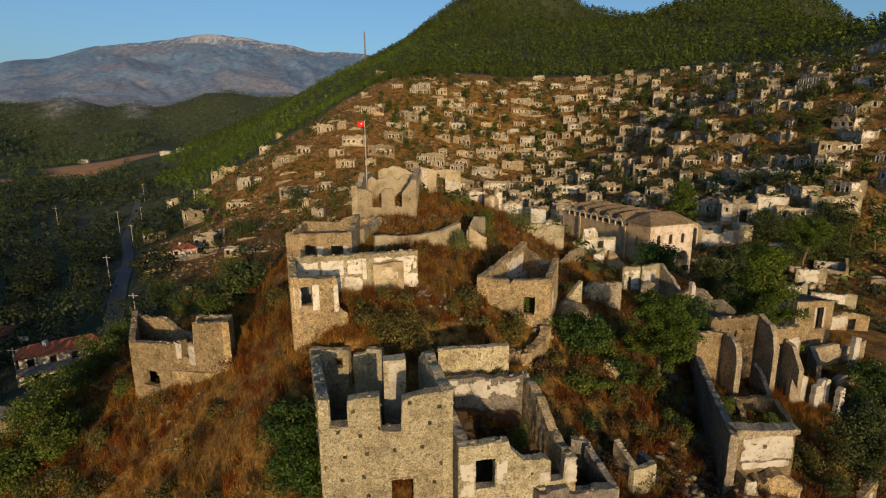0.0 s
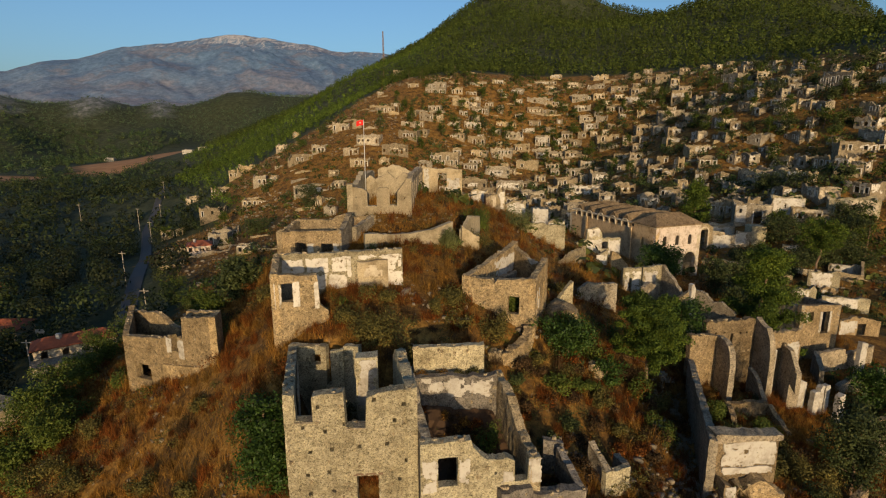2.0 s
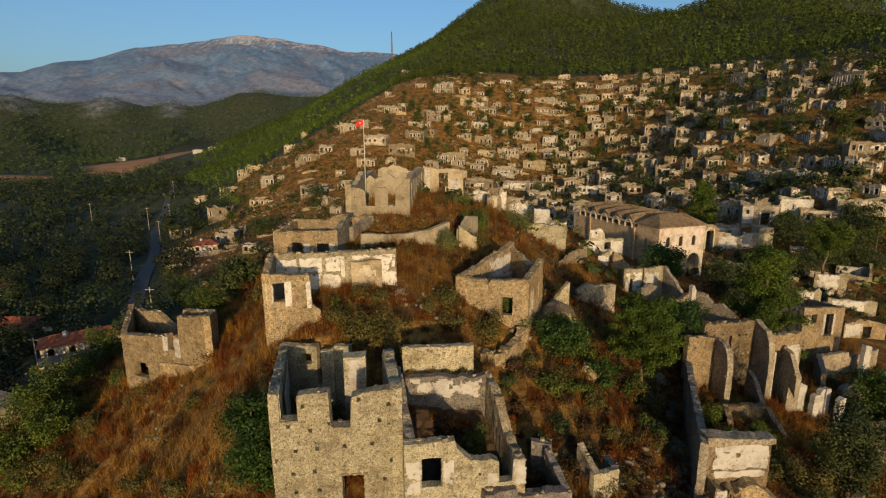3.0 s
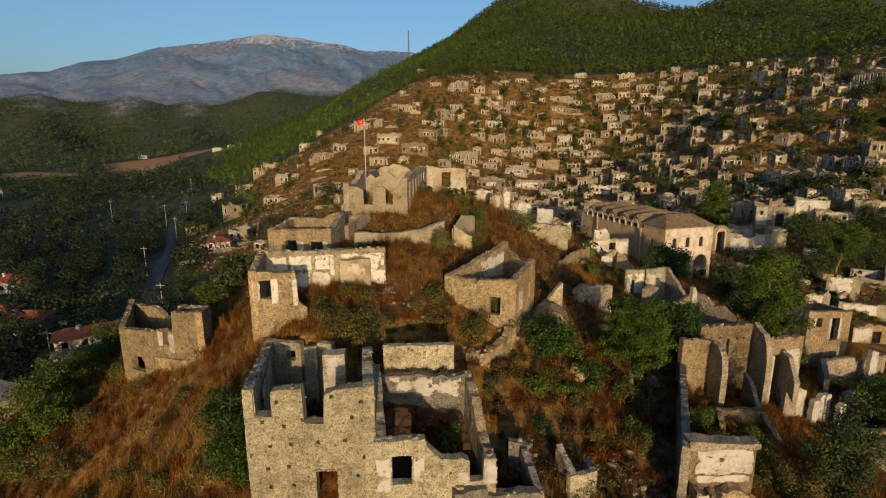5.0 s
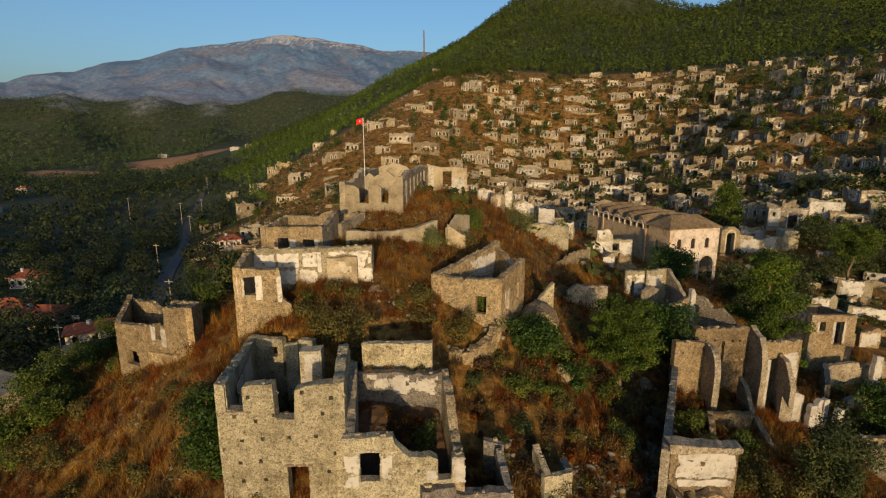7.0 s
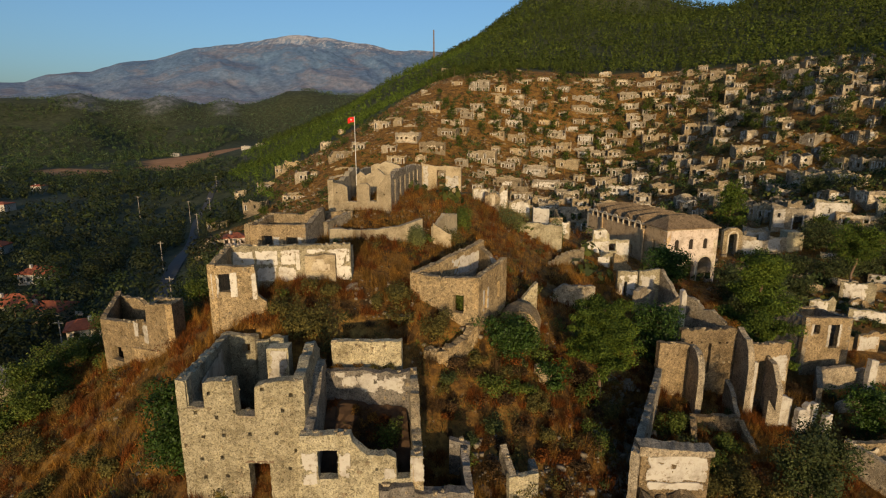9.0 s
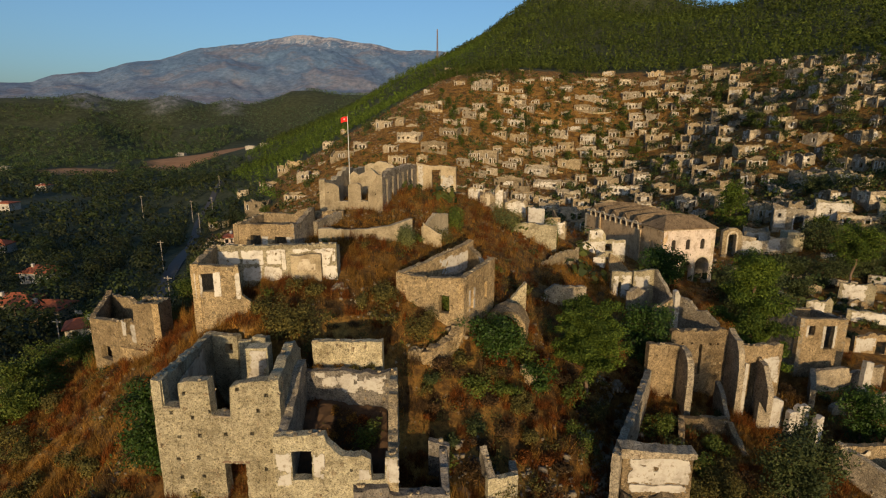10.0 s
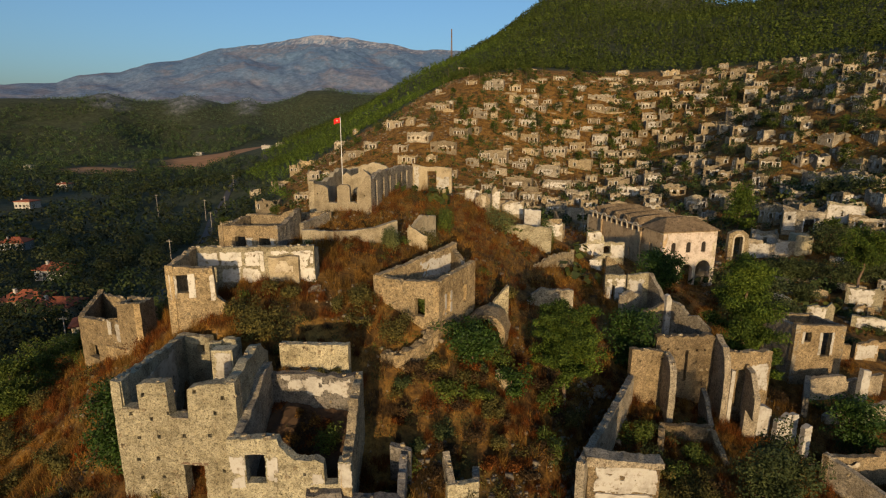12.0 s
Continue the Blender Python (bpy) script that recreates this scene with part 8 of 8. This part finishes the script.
ruin(69.0, 322.9, 9.1, 6.2, 4.6, -7)
ruin(83.9, 314.3, 6.3, 4.6, 4.1, -10)
ruin(88.7, 309.3, 4.6, 4.2, 4.6, -8)
ruin(68.8, 310.2, 7.5, 6.7, 4.7, -5)
ruin(76.5, 306.6, 6.2, 5.3, 4.3, -17)
ruin(69.6, 300.6, 7.9, 7.0, 4.9, 2)
ruin(55.7, 295.4, 6.0, 5.2, 5.4, -5)
ruin(50.7, 290.2, 4.2, 3.3, 4.8, 4)
ruin(74.4, 281.7, 10.9, 6.9, 4.6, -4)
ruin(81.6, 267.7, 6.8, 6.3, 4.3, -12)
ruin(89.7, 271.8, 8.2, 6.7, 4.9, -4)
ruin(55.3, 272.7, 8.4, 6.9, 4.5, -1)
ruin(72.2, 271.1, 8.3, 7.1, 3.9, -7)
ruin(85.7, 259.7, 4.2, 3.7, 2.6, -18)
ruin(72.0, 225.1, 5.1, 4.5, 3.9, -11)
ruin(50.5, 246.4, 6.4, 5.4, 4.1, -11)
ruin(56.4, 219.3, 6.4, 5.7, 5.0, -2)
ruin(44.7, 227.2, 8.5, 7.7, 4.5, 3)
ruin(67.6, 239.0, 7.4, 6.3, 3.7, -5)
ruin(58.9, 255.0, 6.8, 6.4, 3.9, -2)
ruin(71.9, 200.3, 5.3, 4.3, 4.7, -18)
ruin(66.8, 190.3, 3.9, 3.5, 3.5, -59)
ruin(58.7, 286.1, 5.9, 4.7, 4.4, -15)
ruin(119.7, 369.2, 5.4, 4.7, 4.3, -9)
ruin(117.4, 333.4, 7.8, 5.5, 5.2, -20)
ruin(134.9, 287.8, 13.4, 6.7, 5.3, -15)
ruin(141.1, 266.1, 6.6, 5.1, 4.8, -24)
ruin(132.5, 233.7, 4.0, 3.6, 4.2, -12)
ruin(132.9, 226.9, 4.8, 4.1, 3.5, -3)
ruin(137.7, 210.7, 6.4, 4.5, 5.8, -68)
ruin(117.2, 229.6, 11.1, 6.8, 5.8, -66)
ruin(113.2, 291.0, 9.7, 6.9, 7.4, -17)
ruin(115.4, 281.0, 5.5, 3.7, 4.1, -68)
ruin(114.4, 259.0, 3.6, 2.6, 2.5, -53)
ruin(106.6, 233.3, 8.2, 5.7, 4.4, -14)
ruin(110.6, 219.7, 6.4, 4.5, 4.7, -13)
ruin(102.3, 273.5, 12.0, 5.6, 5.2, -12)
ruin(104.4, 259.1, 2.8, 2.2, 2.6, -16)
ruin(107.5, 257.5, 5.1, 4.2, 2.8, -61)
ruin(99.6, 216.6, 7.7, 7.1, 5.3, -62)
ruin(102.1, 207.0, 3.7, 2.8, 4.3, -23)
ruin(90.8, 273.1, 4.4, 3.4, 4.7, -56)
ruin(93.7, 268.5, 5.4, 4.8, 3.8, -65)
ruin(91.8, 236.3, 7.1, 4.7, 4.7, -7)
ruin(91.7, 217.4, 6.5, 4.4, 4.6, -69)
ruin(95.8, 205.6, 10.2, 6.2, 4.1, -65)
ruin(102.1, 192.8, 5.7, 5.3, 4.6, -2)
ruin(87.7, 226.2, 6.8, 5.3, 3.4, -1)
ruin(89.3, 202.6, 10.1, 6.8, 2.8, -3)
ruin(117.9, 211.2, 4.9, 3.4, 2.9, -3)
ruin(120.2, 205.0, 7.9, 6.5, 2.8, -64)
ruin(126.0, 209.7, 4.8, 4.5, 4.2, -59)
ruin(130.1, 210.3, 4.8, 3.6, 2.8, -64)
ruin(122.0, 199.9, 5.8, 3.8, 3.3, -63)
ruin(123.6, 193.5, 4.5, 3.7, 4.6, -65)
ruin(116.9, 187.9, 3.6, 2.5, 4.0, -59)
ruin(110.3, 194.4, 4.7, 4.4, 4.2, -62)
ruin(110.8, 185.9, 8.4, 6.5, 4.0, -63)
ruin(113.4, 182.3, 3.5, 2.6, 3.9, -67)
ruin(96.5, 186.1, 5.6, 4.2, 4.1, -67)
ruin(92.8, 188.2, 3.8, 3.5, 3.2, -8)
ruin(103.1, 177.0, 8.1, 5.9, 4.9, -59)
ruin(105.7, 171.6, 5.8, 4.6, 4.7, -62)
ruin(106.7, 162.2, 6.7, 5.0, 4.5, -56)
ruin(107.5, 155.2, 4.2, 3.4, 4.2, -11)
ruin(90.9, 172.7, 8.7, 6.9, 5.2, -60)
ruin(92.0, 155.8, 5.6, 4.7, 4.3, -70)
ruin(89.4, 142.0, 4.4, 3.2, 4.2, -62)
ruin(86.2, 190.3, 6.5, 5.8, 3.8, -15)
ruin(78.6, 177.6, 3.6, 2.9, 5.0, -10)
ruin(82.9, 175.0, 3.5, 3.3, 4.1, -57)
ruin(77.3, 196.1, 3.6, 2.6, 6.4, -60)
ruin(102.2, 186.7, 5.5, 3.9, 2.8, -70)
ruin(78.1, 211.3, 4.3, 3.2, 3.6, -19)
ruin(46.8, 201.3, 12.2, 6.4, 4.6, -13)
ruin(57.3, 186.2, 6.9, 5.8, 4.2, -1)
ruin(59.4, 166.7, 5.9, 4.0, 3.6, -5)
ruin(69.1, 142.6, 6.1, 4.5, 5.8, -54)
ruin(72.7, 137.0, 4.5, 3.4, 6.8, -68)
ruin(79.7, 160.3, 8.1, 7.5, 2.9, -70)
ruin(86.7, 133.6, 7.5, 6.1, 4.0, -70)
ruin(-117.4, 204.0, 8.3, 7.3, 4.0, 21)
ruin(-142.0, 267.3, 6.1, 5.0, 4.0, 21)
ruin(-104.3, 210.9, 8.7, 7.3, 7.2, 7)
ruin(-78.5, 163.7, 6.1, 5.6, 4.7, 10)
ruin(-121.1, 254.6, 7.5, 5.7, 4.3, 5)
ruin(-121.6, 276.3, 6.8, 4.8, 5.6, 16)
ruin(-85.5, 212.2, 10.5, 7.2, 2.4, 12)
ruin(-79.3, 174.9, 5.2, 4.7, 4.0, 20)
ruin(-49.3, 206.5, 5.4, 4.2, 2.7, -1)
ruin(-59.8, 140.2, 3.9, 3.4, 2.4, 14)
ruin(1.3, 194.9, 6.3, 4.3, 2.9, -8)
ruin(10.3, 193.6, 8.3, 6.7, 2.9, -0)
ruin(17.2, 187.7, 6.0, 4.5, 2.8, -8)
ruin(27.3, 202.4, 8.6, 7.1, 3.6, 1)
ruin(29.8, 178.5, 5.3, 3.5, 3.0, 3)
ruin(26.7, 129.5, 4.1, 3.7, 2.2, 5)
ruin(17.7, 86.0, 2.4, 2.0, 2.2, -4)
ruin(6.7, 79.0, 2.2, 1.9, 2.2, 6)
ruin(141.0, 219.5, 6.2, 4.1, 3.1, -62)
ruin(135.4, 206.7, 14.0, 5.7, 6.8, -53)
ruin(135.1, 197.5, 2.8, 1.6, 4.5, -53)
ruin(143.8, 213.9, 5.7, 4.5, 4.4, -25)
ruin(143.0, 191.6, 8.6, 4.7, 5.9, -54)
ruin(145.3, 187.1, 4.6, 3.2, 5.7, -53)
ruin(130.1, 179.9, 8.2, 6.5, 5.0, -60)
ruin(136.7, 178.2, 5.2, 3.0, 2.6, -16)
ruin(124.8, 172.9, 7.9, 5.5, 4.5, -52)
ruin(121.8, 165.6, 11.4, 6.2, 3.8, -69)
ruin(117.8, 159.4, 16.5, 5.1, 3.7, -15)
ruin(118.7, 147.4, 5.1, 3.3, 3.9, -55)
ruin(167.6, 220.3, 9.8, 6.4, 5.5, -68)
ruin(106.7, 131.3, 3.8, 2.6, 7.0, -69)
ruin(95.3, 130.3, 7.6, 5.7, 4.2, -56)
ruin(115.4, 202.8, 6.9, 4.1, 5.2, -53)
ruin(96.5, 173.1, 8.9, 5.5, 5.1, -67)
ruin(86.9, 161.4, 6.4, 3.7, 3.8, -60)
ruin(73.2, 144.5, 5.1, 3.5, 4.2, -58)
ruin(127.5, 150.3, 5.0, 3.3, 3.4, -58)
ruin(54.1, 312.2, 3.3, 2.9, 3.2, -13)
ruin(100.6, 141.8, 6.4, 5.5, 3.7, -10)
ruin(118.2, 243.4, 3.6, 2.9, 2.5, -54)
ruin(132.2, 339.3, 6.1, 4.1, 3.1, -9)
ruin(21.6, 342.6, 3.6, 3.1, 2.4, 9)
ruin(8.0, 145.2, 6.4, 5.5, 3.3, 10)
ruin(29.0, 229.7, 6.6, 5.7, 2.4, -10)
ruin(158.5, 176.3, 5.1, 4.3, 3.3, -50)
ruin(3.0, 224.8, 3.9, 2.4, 2.5, -12)
ruin(94.8, 296.4, 3.8, 2.9, 3.1, -11)
ruin(128.9, 219.2, 4.2, 3.7, 2.8, -4)
ruin(148.4, 295.7, 6.9, 5.3, 3.6, 1)
ruin(31.3, 316.1, 4.6, 3.9, 2.8, -1)
ruin(147.7, 254.6, 5.3, 3.2, 3.5, -69)
ruin(1.8, 160.4, 6.9, 5.6, 3.9, 0)
ruin(43.5, 261.4, 6.4, 4.2, 3.0, 2)
ruin(119.0, 302.6, 6.3, 5.6, 3.2, -7)
ruin(63.5, 294.3, 4.4, 3.5, 3.9, -14)
ruin(20.9, 174.7, 3.8, 3.0, 3.1, 6)
ruin(9.0, 177.6, 6.8, 4.7, 2.6, 4)
ruin(139.9, 301.4, 5.8, 4.4, 3.9, -11)
ruin(138.5, 274.7, 3.3, 3.1, 3.4, -63)
ruin(76.3, 314.2, 4.5, 4.2, 2.6, -8)
ruin(38.4, 169.1, 5.6, 4.3, 3.3, 6)
ruin(3.4, 243.3, 6.5, 5.2, 3.8, -0)
ruin(49.3, 178.9, 5.3, 3.9, 3.1, -10)
ruin(24.3, 151.9, 5.1, 4.8, 3.6, 4)
ruin(36.5, 145.0, 4.0, 2.7, 3.1, 7)
ruin(75.6, 234.3, 6.8, 4.5, 3.7, -11)
ruin(3.8, 331.7, 6.5, 4.9, 2.5, 11)
ruin(23.8, 336.6, 3.9, 3.6, 3.6, 9)
ruin(121.1, 131.6, 5.9, 5.2, 2.5, -62)
ruin(149.6, 173.0, 5.5, 4.6, 2.5, -18)
ruin(7.3, 325.7, 4.1, 3.0, 3.1, 7)
ruin(-53.8, 219.4, 4.3, 3.0, 2.4, 11)
ruin(66.7, 160.3, 4.0, 2.5, 3.9, 2)
ruin(132.3, 238.8, 3.3, 2.6, 3.0, -9)
ruin(148.2, 228.7, 3.3, 2.0, 2.5, -60)
ruin(154.5, 195.0, 5.9, 4.4, 3.0, -57)
ruin(43.0, 250.8, 4.1, 2.9, 3.2, -4)
ruin(138.1, 160.6, 4.7, 3.8, 2.6, -57)
ruin(106.5, 146.8, 4.0, 2.6, 3.1, -53)
ruin(152.2, 248.8, 5.2, 3.4, 3.8, -67)
ruin(28.4, 161.1, 4.6, 3.8, 3.7, -13)
ruin(154.7, 287.4, 6.6, 4.5, 3.4, -60)
ruin(130.3, 137.2, 6.3, 4.0, 3.6, -66)
ruin(-32.1, 336.6, 6.8, 5.5, 4.0, 3)
ruin(75.0, 290.5, 3.5, 2.9, 3.6, -18)
ruin(54.4, 148.4, 5.9, 3.6, 2.5, 2)
ruin(83.2, 324.3, 4.9, 3.7, 3.3, -13)
ruin(-53.4, 191.1, 3.9, 2.5, 3.5, 0)
ruin(-3.2, 258.1, 4.1, 3.4, 3.6, -6)
ruin(147.8, 282.7, 3.9, 3.3, 2.5, -52)
ruin(-0.7, 305.4, 4.7, 3.9, 3.9, -2)
ruin(-50.2, 236.9, 6.8, 5.9, 3.8, 8)
ruin(116.9, 311.5, 5.0, 4.6, 3.1, -21)
ruin(155.6, 268.3, 3.9, 2.9, 3.7, -65)
ruin(129.1, 257.4, 5.9, 5.5, 2.5, -69)
ruin(-6.1, 289.8, 6.6, 5.9, 3.1, -5)
ruin(23.0, 249.6, 3.5, 3.0, 2.8, -7)
ruin(139.5, 329.0, 5.6, 3.4, 2.6, -21)
ruin(-52.3, 335.6, 3.8, 2.9, 2.5, 7)
ruin(35.6, 159.2, 6.1, 4.6, 3.9, 5)
ruin(-44.2, 174.5, 4.0, 3.5, 3.5, 3)
ruin(57.3, 159.7, 3.2, 2.2, 3.8, -13)
ruin(81.1, 182.7, 3.9, 3.0, 3.4, -2)
ruin(102.4, 306.5, 5.7, 4.6, 2.5, -20)
ruin(42.0, 212.8, 3.9, 2.4, 2.4, -4)
ruin(122.0, 218.6, 5.9, 4.1, 4.0, -64)
ruin(19.8, 254.9, 3.5, 2.5, 3.2, 4)
ruin(14.3, 322.7, 5.3, 5.0, 2.8, 4)
ruin(67.1, 227.7, 3.6, 2.8, 3.7, -18)
ruin(5.6, 252.4, 6.4, 3.9, 2.6, -9)
ruin(-13.2, 160.4, 6.4, 6.0, 3.5, 7)
ruin(80.1, 250.0, 4.5, 3.7, 3.4, -10)
ruin(106.8, 317.4, 3.7, 2.9, 2.7, -58)
ruin(49.3, 191.4, 3.9, 2.7, 3.0, -4)
ruin(47.3, 167.0, 4.5, 3.6, 3.6, -4)
ruin(40.0, 309.9, 6.7, 5.0, 4.0, 2)
ruin(103.2, 241.2, 5.0, 3.8, 2.5, -20)
ruin(109.8, 339.3, 4.2, 2.7, 3.9, -68)
ruin(17.2, 295.2, 5.0, 3.1, 3.3, -12)
ruin(34.9, 240.7, 5.0, 4.0, 3.7, -7)
ruin(47.7, 157.7, 6.3, 4.2, 2.6, 4)
ruin(72.2, 174.5, 3.6, 2.6, 3.9, 2)
ruin(148.6, 182.4, 4.1, 3.1, 2.7, -53)
ruin(72.3, 247.5, 6.8, 6.0, 2.9, -17)
ruin(66.6, 170.5, 6.1, 4.9, 3.4, -18)
ruin(69.6, 155.5, 4.9, 3.0, 3.0, -67)
ruin(129.4, 250.2, 4.9, 3.6, 3.7, -69)
ruin(31.6, 148.4, 5.0, 4.0, 3.7, -11)
ruin(73.1, 168.6, 4.2, 3.4, 3.1, -20)
ruin(-33.9, 228.1, 4.6, 3.2, 3.0, -0)
ruin(36.6, 214.6, 4.3, 4.0, 3.8, -11)
ruin(148.9, 322.8, 5.3, 3.5, 2.5, -56)
ruin(52.7, 283.7, 3.6, 2.6, 3.8, -1)
ruin(6.0, 303.2, 4.7, 3.6, 3.8, 4)
ruin(112.4, 274.8, 3.3, 3.0, 2.9, -6)
ruin(58.0, 237.0, 3.5, 2.7, 2.6, -1)
ruin(122.3, 274.6, 3.5, 2.9, 2.9, -15)
ruin(69.6, 293.1, 3.8, 3.2, 2.9, -8)
ruin(79.5, 295.7, 4.4, 2.7, 2.4, 4)
ruin(48.0, 303.8, 5.1, 4.1, 3.4, 5)
ruin(106.0, 283.1, 4.3, 2.7, 2.8, -12)
ruin(140.8, 241.5, 5.9, 3.8, 2.7, -56)
ruin(152.7, 209.0, 4.9, 3.4, 2.6, -60)
ruin(118.9, 317.4, 4.9, 3.4, 3.2, -1)
ruin(-38.7, 304.0, 5.6, 3.7, 3.3, 7)
ruin(18.3, 281.4, 3.3, 2.7, 3.4, 0)
ruin(115.7, 265.2, 6.3, 5.0, 2.8, -61)
ruin(59.7, 328.6, 3.6, 2.5, 3.7, -4)
ruin(93.2, 252.6, 3.7, 2.3, 3.9, -56)
ruin(-29.1, 292.4, 6.2, 5.2, 3.6, -10)
ruin(-16.1, 231.8, 5.6, 4.7, 3.0, 14)
ruin(104.3, 339.3, 4.7, 3.6, 2.5, -8)
ruin(140.1, 317.4, 4.7, 3.4, 2.8, -69)
ruin(58.3, 155.3, 3.8, 2.8, 2.4, -54)
ruin(50.8, 265.4, 3.3, 3.1, 2.6, 1)
ruin(69.8, 208.2, 4.8, 3.8, 2.9, 1)
ruin(-6.8, 204.0, 4.1, 3.8, 2.6, -4)
ruin(18.7, 165.8, 5.6, 4.8, 3.8, -9)
ruin(140.7, 149.6, 3.6, 3.0, 3.6, -59)
ruin(99.0, 226.3, 5.4, 3.6, 2.5, -68)
ruin(32.0, 332.3, 5.0, 3.2, 3.0, -10)
ruin(87.0, 302.7, 3.6, 2.9, 2.4, 4)
ruin(130.7, 275.4, 5.0, 3.3, 3.3, -61)
ruin(8.4, 284.6, 3.2, 2.3, 3.4, -11)
ruin(82.8, 141.5, 6.5, 5.5, 2.8, -64)
ruin(27.6, 189.8, 5.5, 3.7, 3.6, -9)
ruin(-34.8, 195.0, 4.7, 4.4, 2.6, -3)
ruin(148.8, 272.5, 5.1, 4.6, 2.8, -66)
ruin(119.1, 257.1, 4.3, 3.7, 3.6, -65)
ruin(103.4, 250.4, 5.9, 5.2, 3.6, -23)
ruin(73.9, 192.7, 4.2, 2.7, 3.5, -20)
ruin(149.8, 159.3, 5.0, 4.0, 3.4, -63)
ruin(92.9, 261.7, 5.0, 3.1, 3.1, -3)
ruin(115.8, 173.7, 3.7, 3.0, 3.4, -60)
ruin(39.6, 193.4, 3.5, 2.6, 2.8, 6)
ruin(110.8, 211.0, 4.8, 2.9, 3.8, -64)
ruin(75.1, 218.9, 3.5, 2.4, 2.7, 1)
ruin(44.6, 147.8, 4.8, 2.9, 3.0, -20)
ruin(155.2, 258.3, 5.7, 5.0, 3.5, -50)
ruin(-21.8, 213.8, 3.7, 3.4, 3.8, 3)
ruin(91.4, 327.8, 6.0, 5.2, 2.8, 6)
ruin(52.2, 230.2, 3.6, 2.9, 3.9, -1)
ruin(95.7, 244.9, 5.6, 5.1, 3.9, -50)
ruin(137.5, 144.4, 3.9, 2.8, 2.5, -68)
ruin(95.3, 165.1, 4.1, 3.9, 2.8, -56)
ruin(150.4, 306.3, 5.7, 4.7, 3.5, -67)


# ---- single stones of the near walls: broken crests and proud face stones ----
def stone_meshes():
    r = random.Random(21)
    out = []
    for k in range(10):
        a, b, c = r.uniform(0.10, 0.21), r.uniform(0.09, 0.16), r.uniform(0.05, 0.10)
        v = []
        for sz in (-1, 1):
            for sx, sy in ((-1, -0.5), (-0.55, -1), (0.5, -1), (1, -0.4), (0.9, 0.7), (0.2, 1), (-0.8, 0.8)):
                shrink = 0.8 if sz > 0 else 1.0
                v.append((sx * a * shrink * r.uniform(0.85, 1.1), sy * b * shrink * r.uniform(0.85, 1.1), sz * c * r.uniform(0.8, 1.1)))
        f = [tuple(range(6, -1, -1)), tuple(range(7, 14))] + [(i, (i + 1) % 7, 7 + (i + 1) % 7, 7 + i) for i in range(7)]
        out.append(mesh_of("stone", v, f, STONE_SINGLE))
    return out


def wall_stones():
    kinds = stone_meshes()
    used = {}
    r = random.Random(33)
    for parent, p0, p1, zb, tops, thick, holes, seed in NEAR_WALLS:
        foot_at = parent.matrix_basis.translation
        length = (p1 - p0).length
        d = (p1 - p0) / length
        n = Vector((-d.y, d.x))
        ss, hs = [a for a, _ in tops], [b for _, b in tops]
        turn = math.atan2(d.y, d.x)

        def lay(q, z, tilt):
            if used.get(parent.name, 0) >= 290:
                return
            used[parent.name] = used.get(parent.name, 0) + 1
            ob = new("stone", r.choice(kinds))
            ob.parent = parent
            ob.matrix_basis = Matrix.Translation((q.x - foot_at.x, q.y - foot_at.y, z - foot_at.z)) @ Matrix.Rotation(turn + r.uniform(-0.7, 0.7), 4, "Z") @ Matrix.Rotation(tilt, 4, "X") @ Matrix.Scale(r.uniform(0.45, 1.15), 4)

        s = 0.15
        while s < length - 0.1:
            z = float(np.interp(s, ss, hs))
            slope = abs(float(np.interp(s + 0.12, ss, hs)) - float(np.interp(s - 0.12, ss, hs)))
            if slope < 0.35 and r.random() < 0.6:
                lay(p0 + d * s + n * r.uniform(0.08, thick - 0.08), z + r.uniform(-0.07, 0.02), r.uniform(-0.3, 0.3))
            s += r.choice((0.12, 0.2, 0.35, 0.6, 1.0))
        faces = int(min(110, length * 3.0 * (2.2 if p0.y < 34 else 1.2)))
        for _ in range(faces):
            s = r.uniform(0.1, length - 0.1)
            top = float(np.interp(s, ss, hs))
            z = r.uniform(max(zb, top - 6.5), top - 0.2)
            if any(h[0] - 0.12 < s < h[1] + 0.12 and h[2] - 0.12 < z < h[3] + 0.12 for h in holes):
                continue
            lay(p0 + d * s + n * 0.065, z, math.pi / 2 + r.uniform(-0.2, 0.2))


wall_stones()
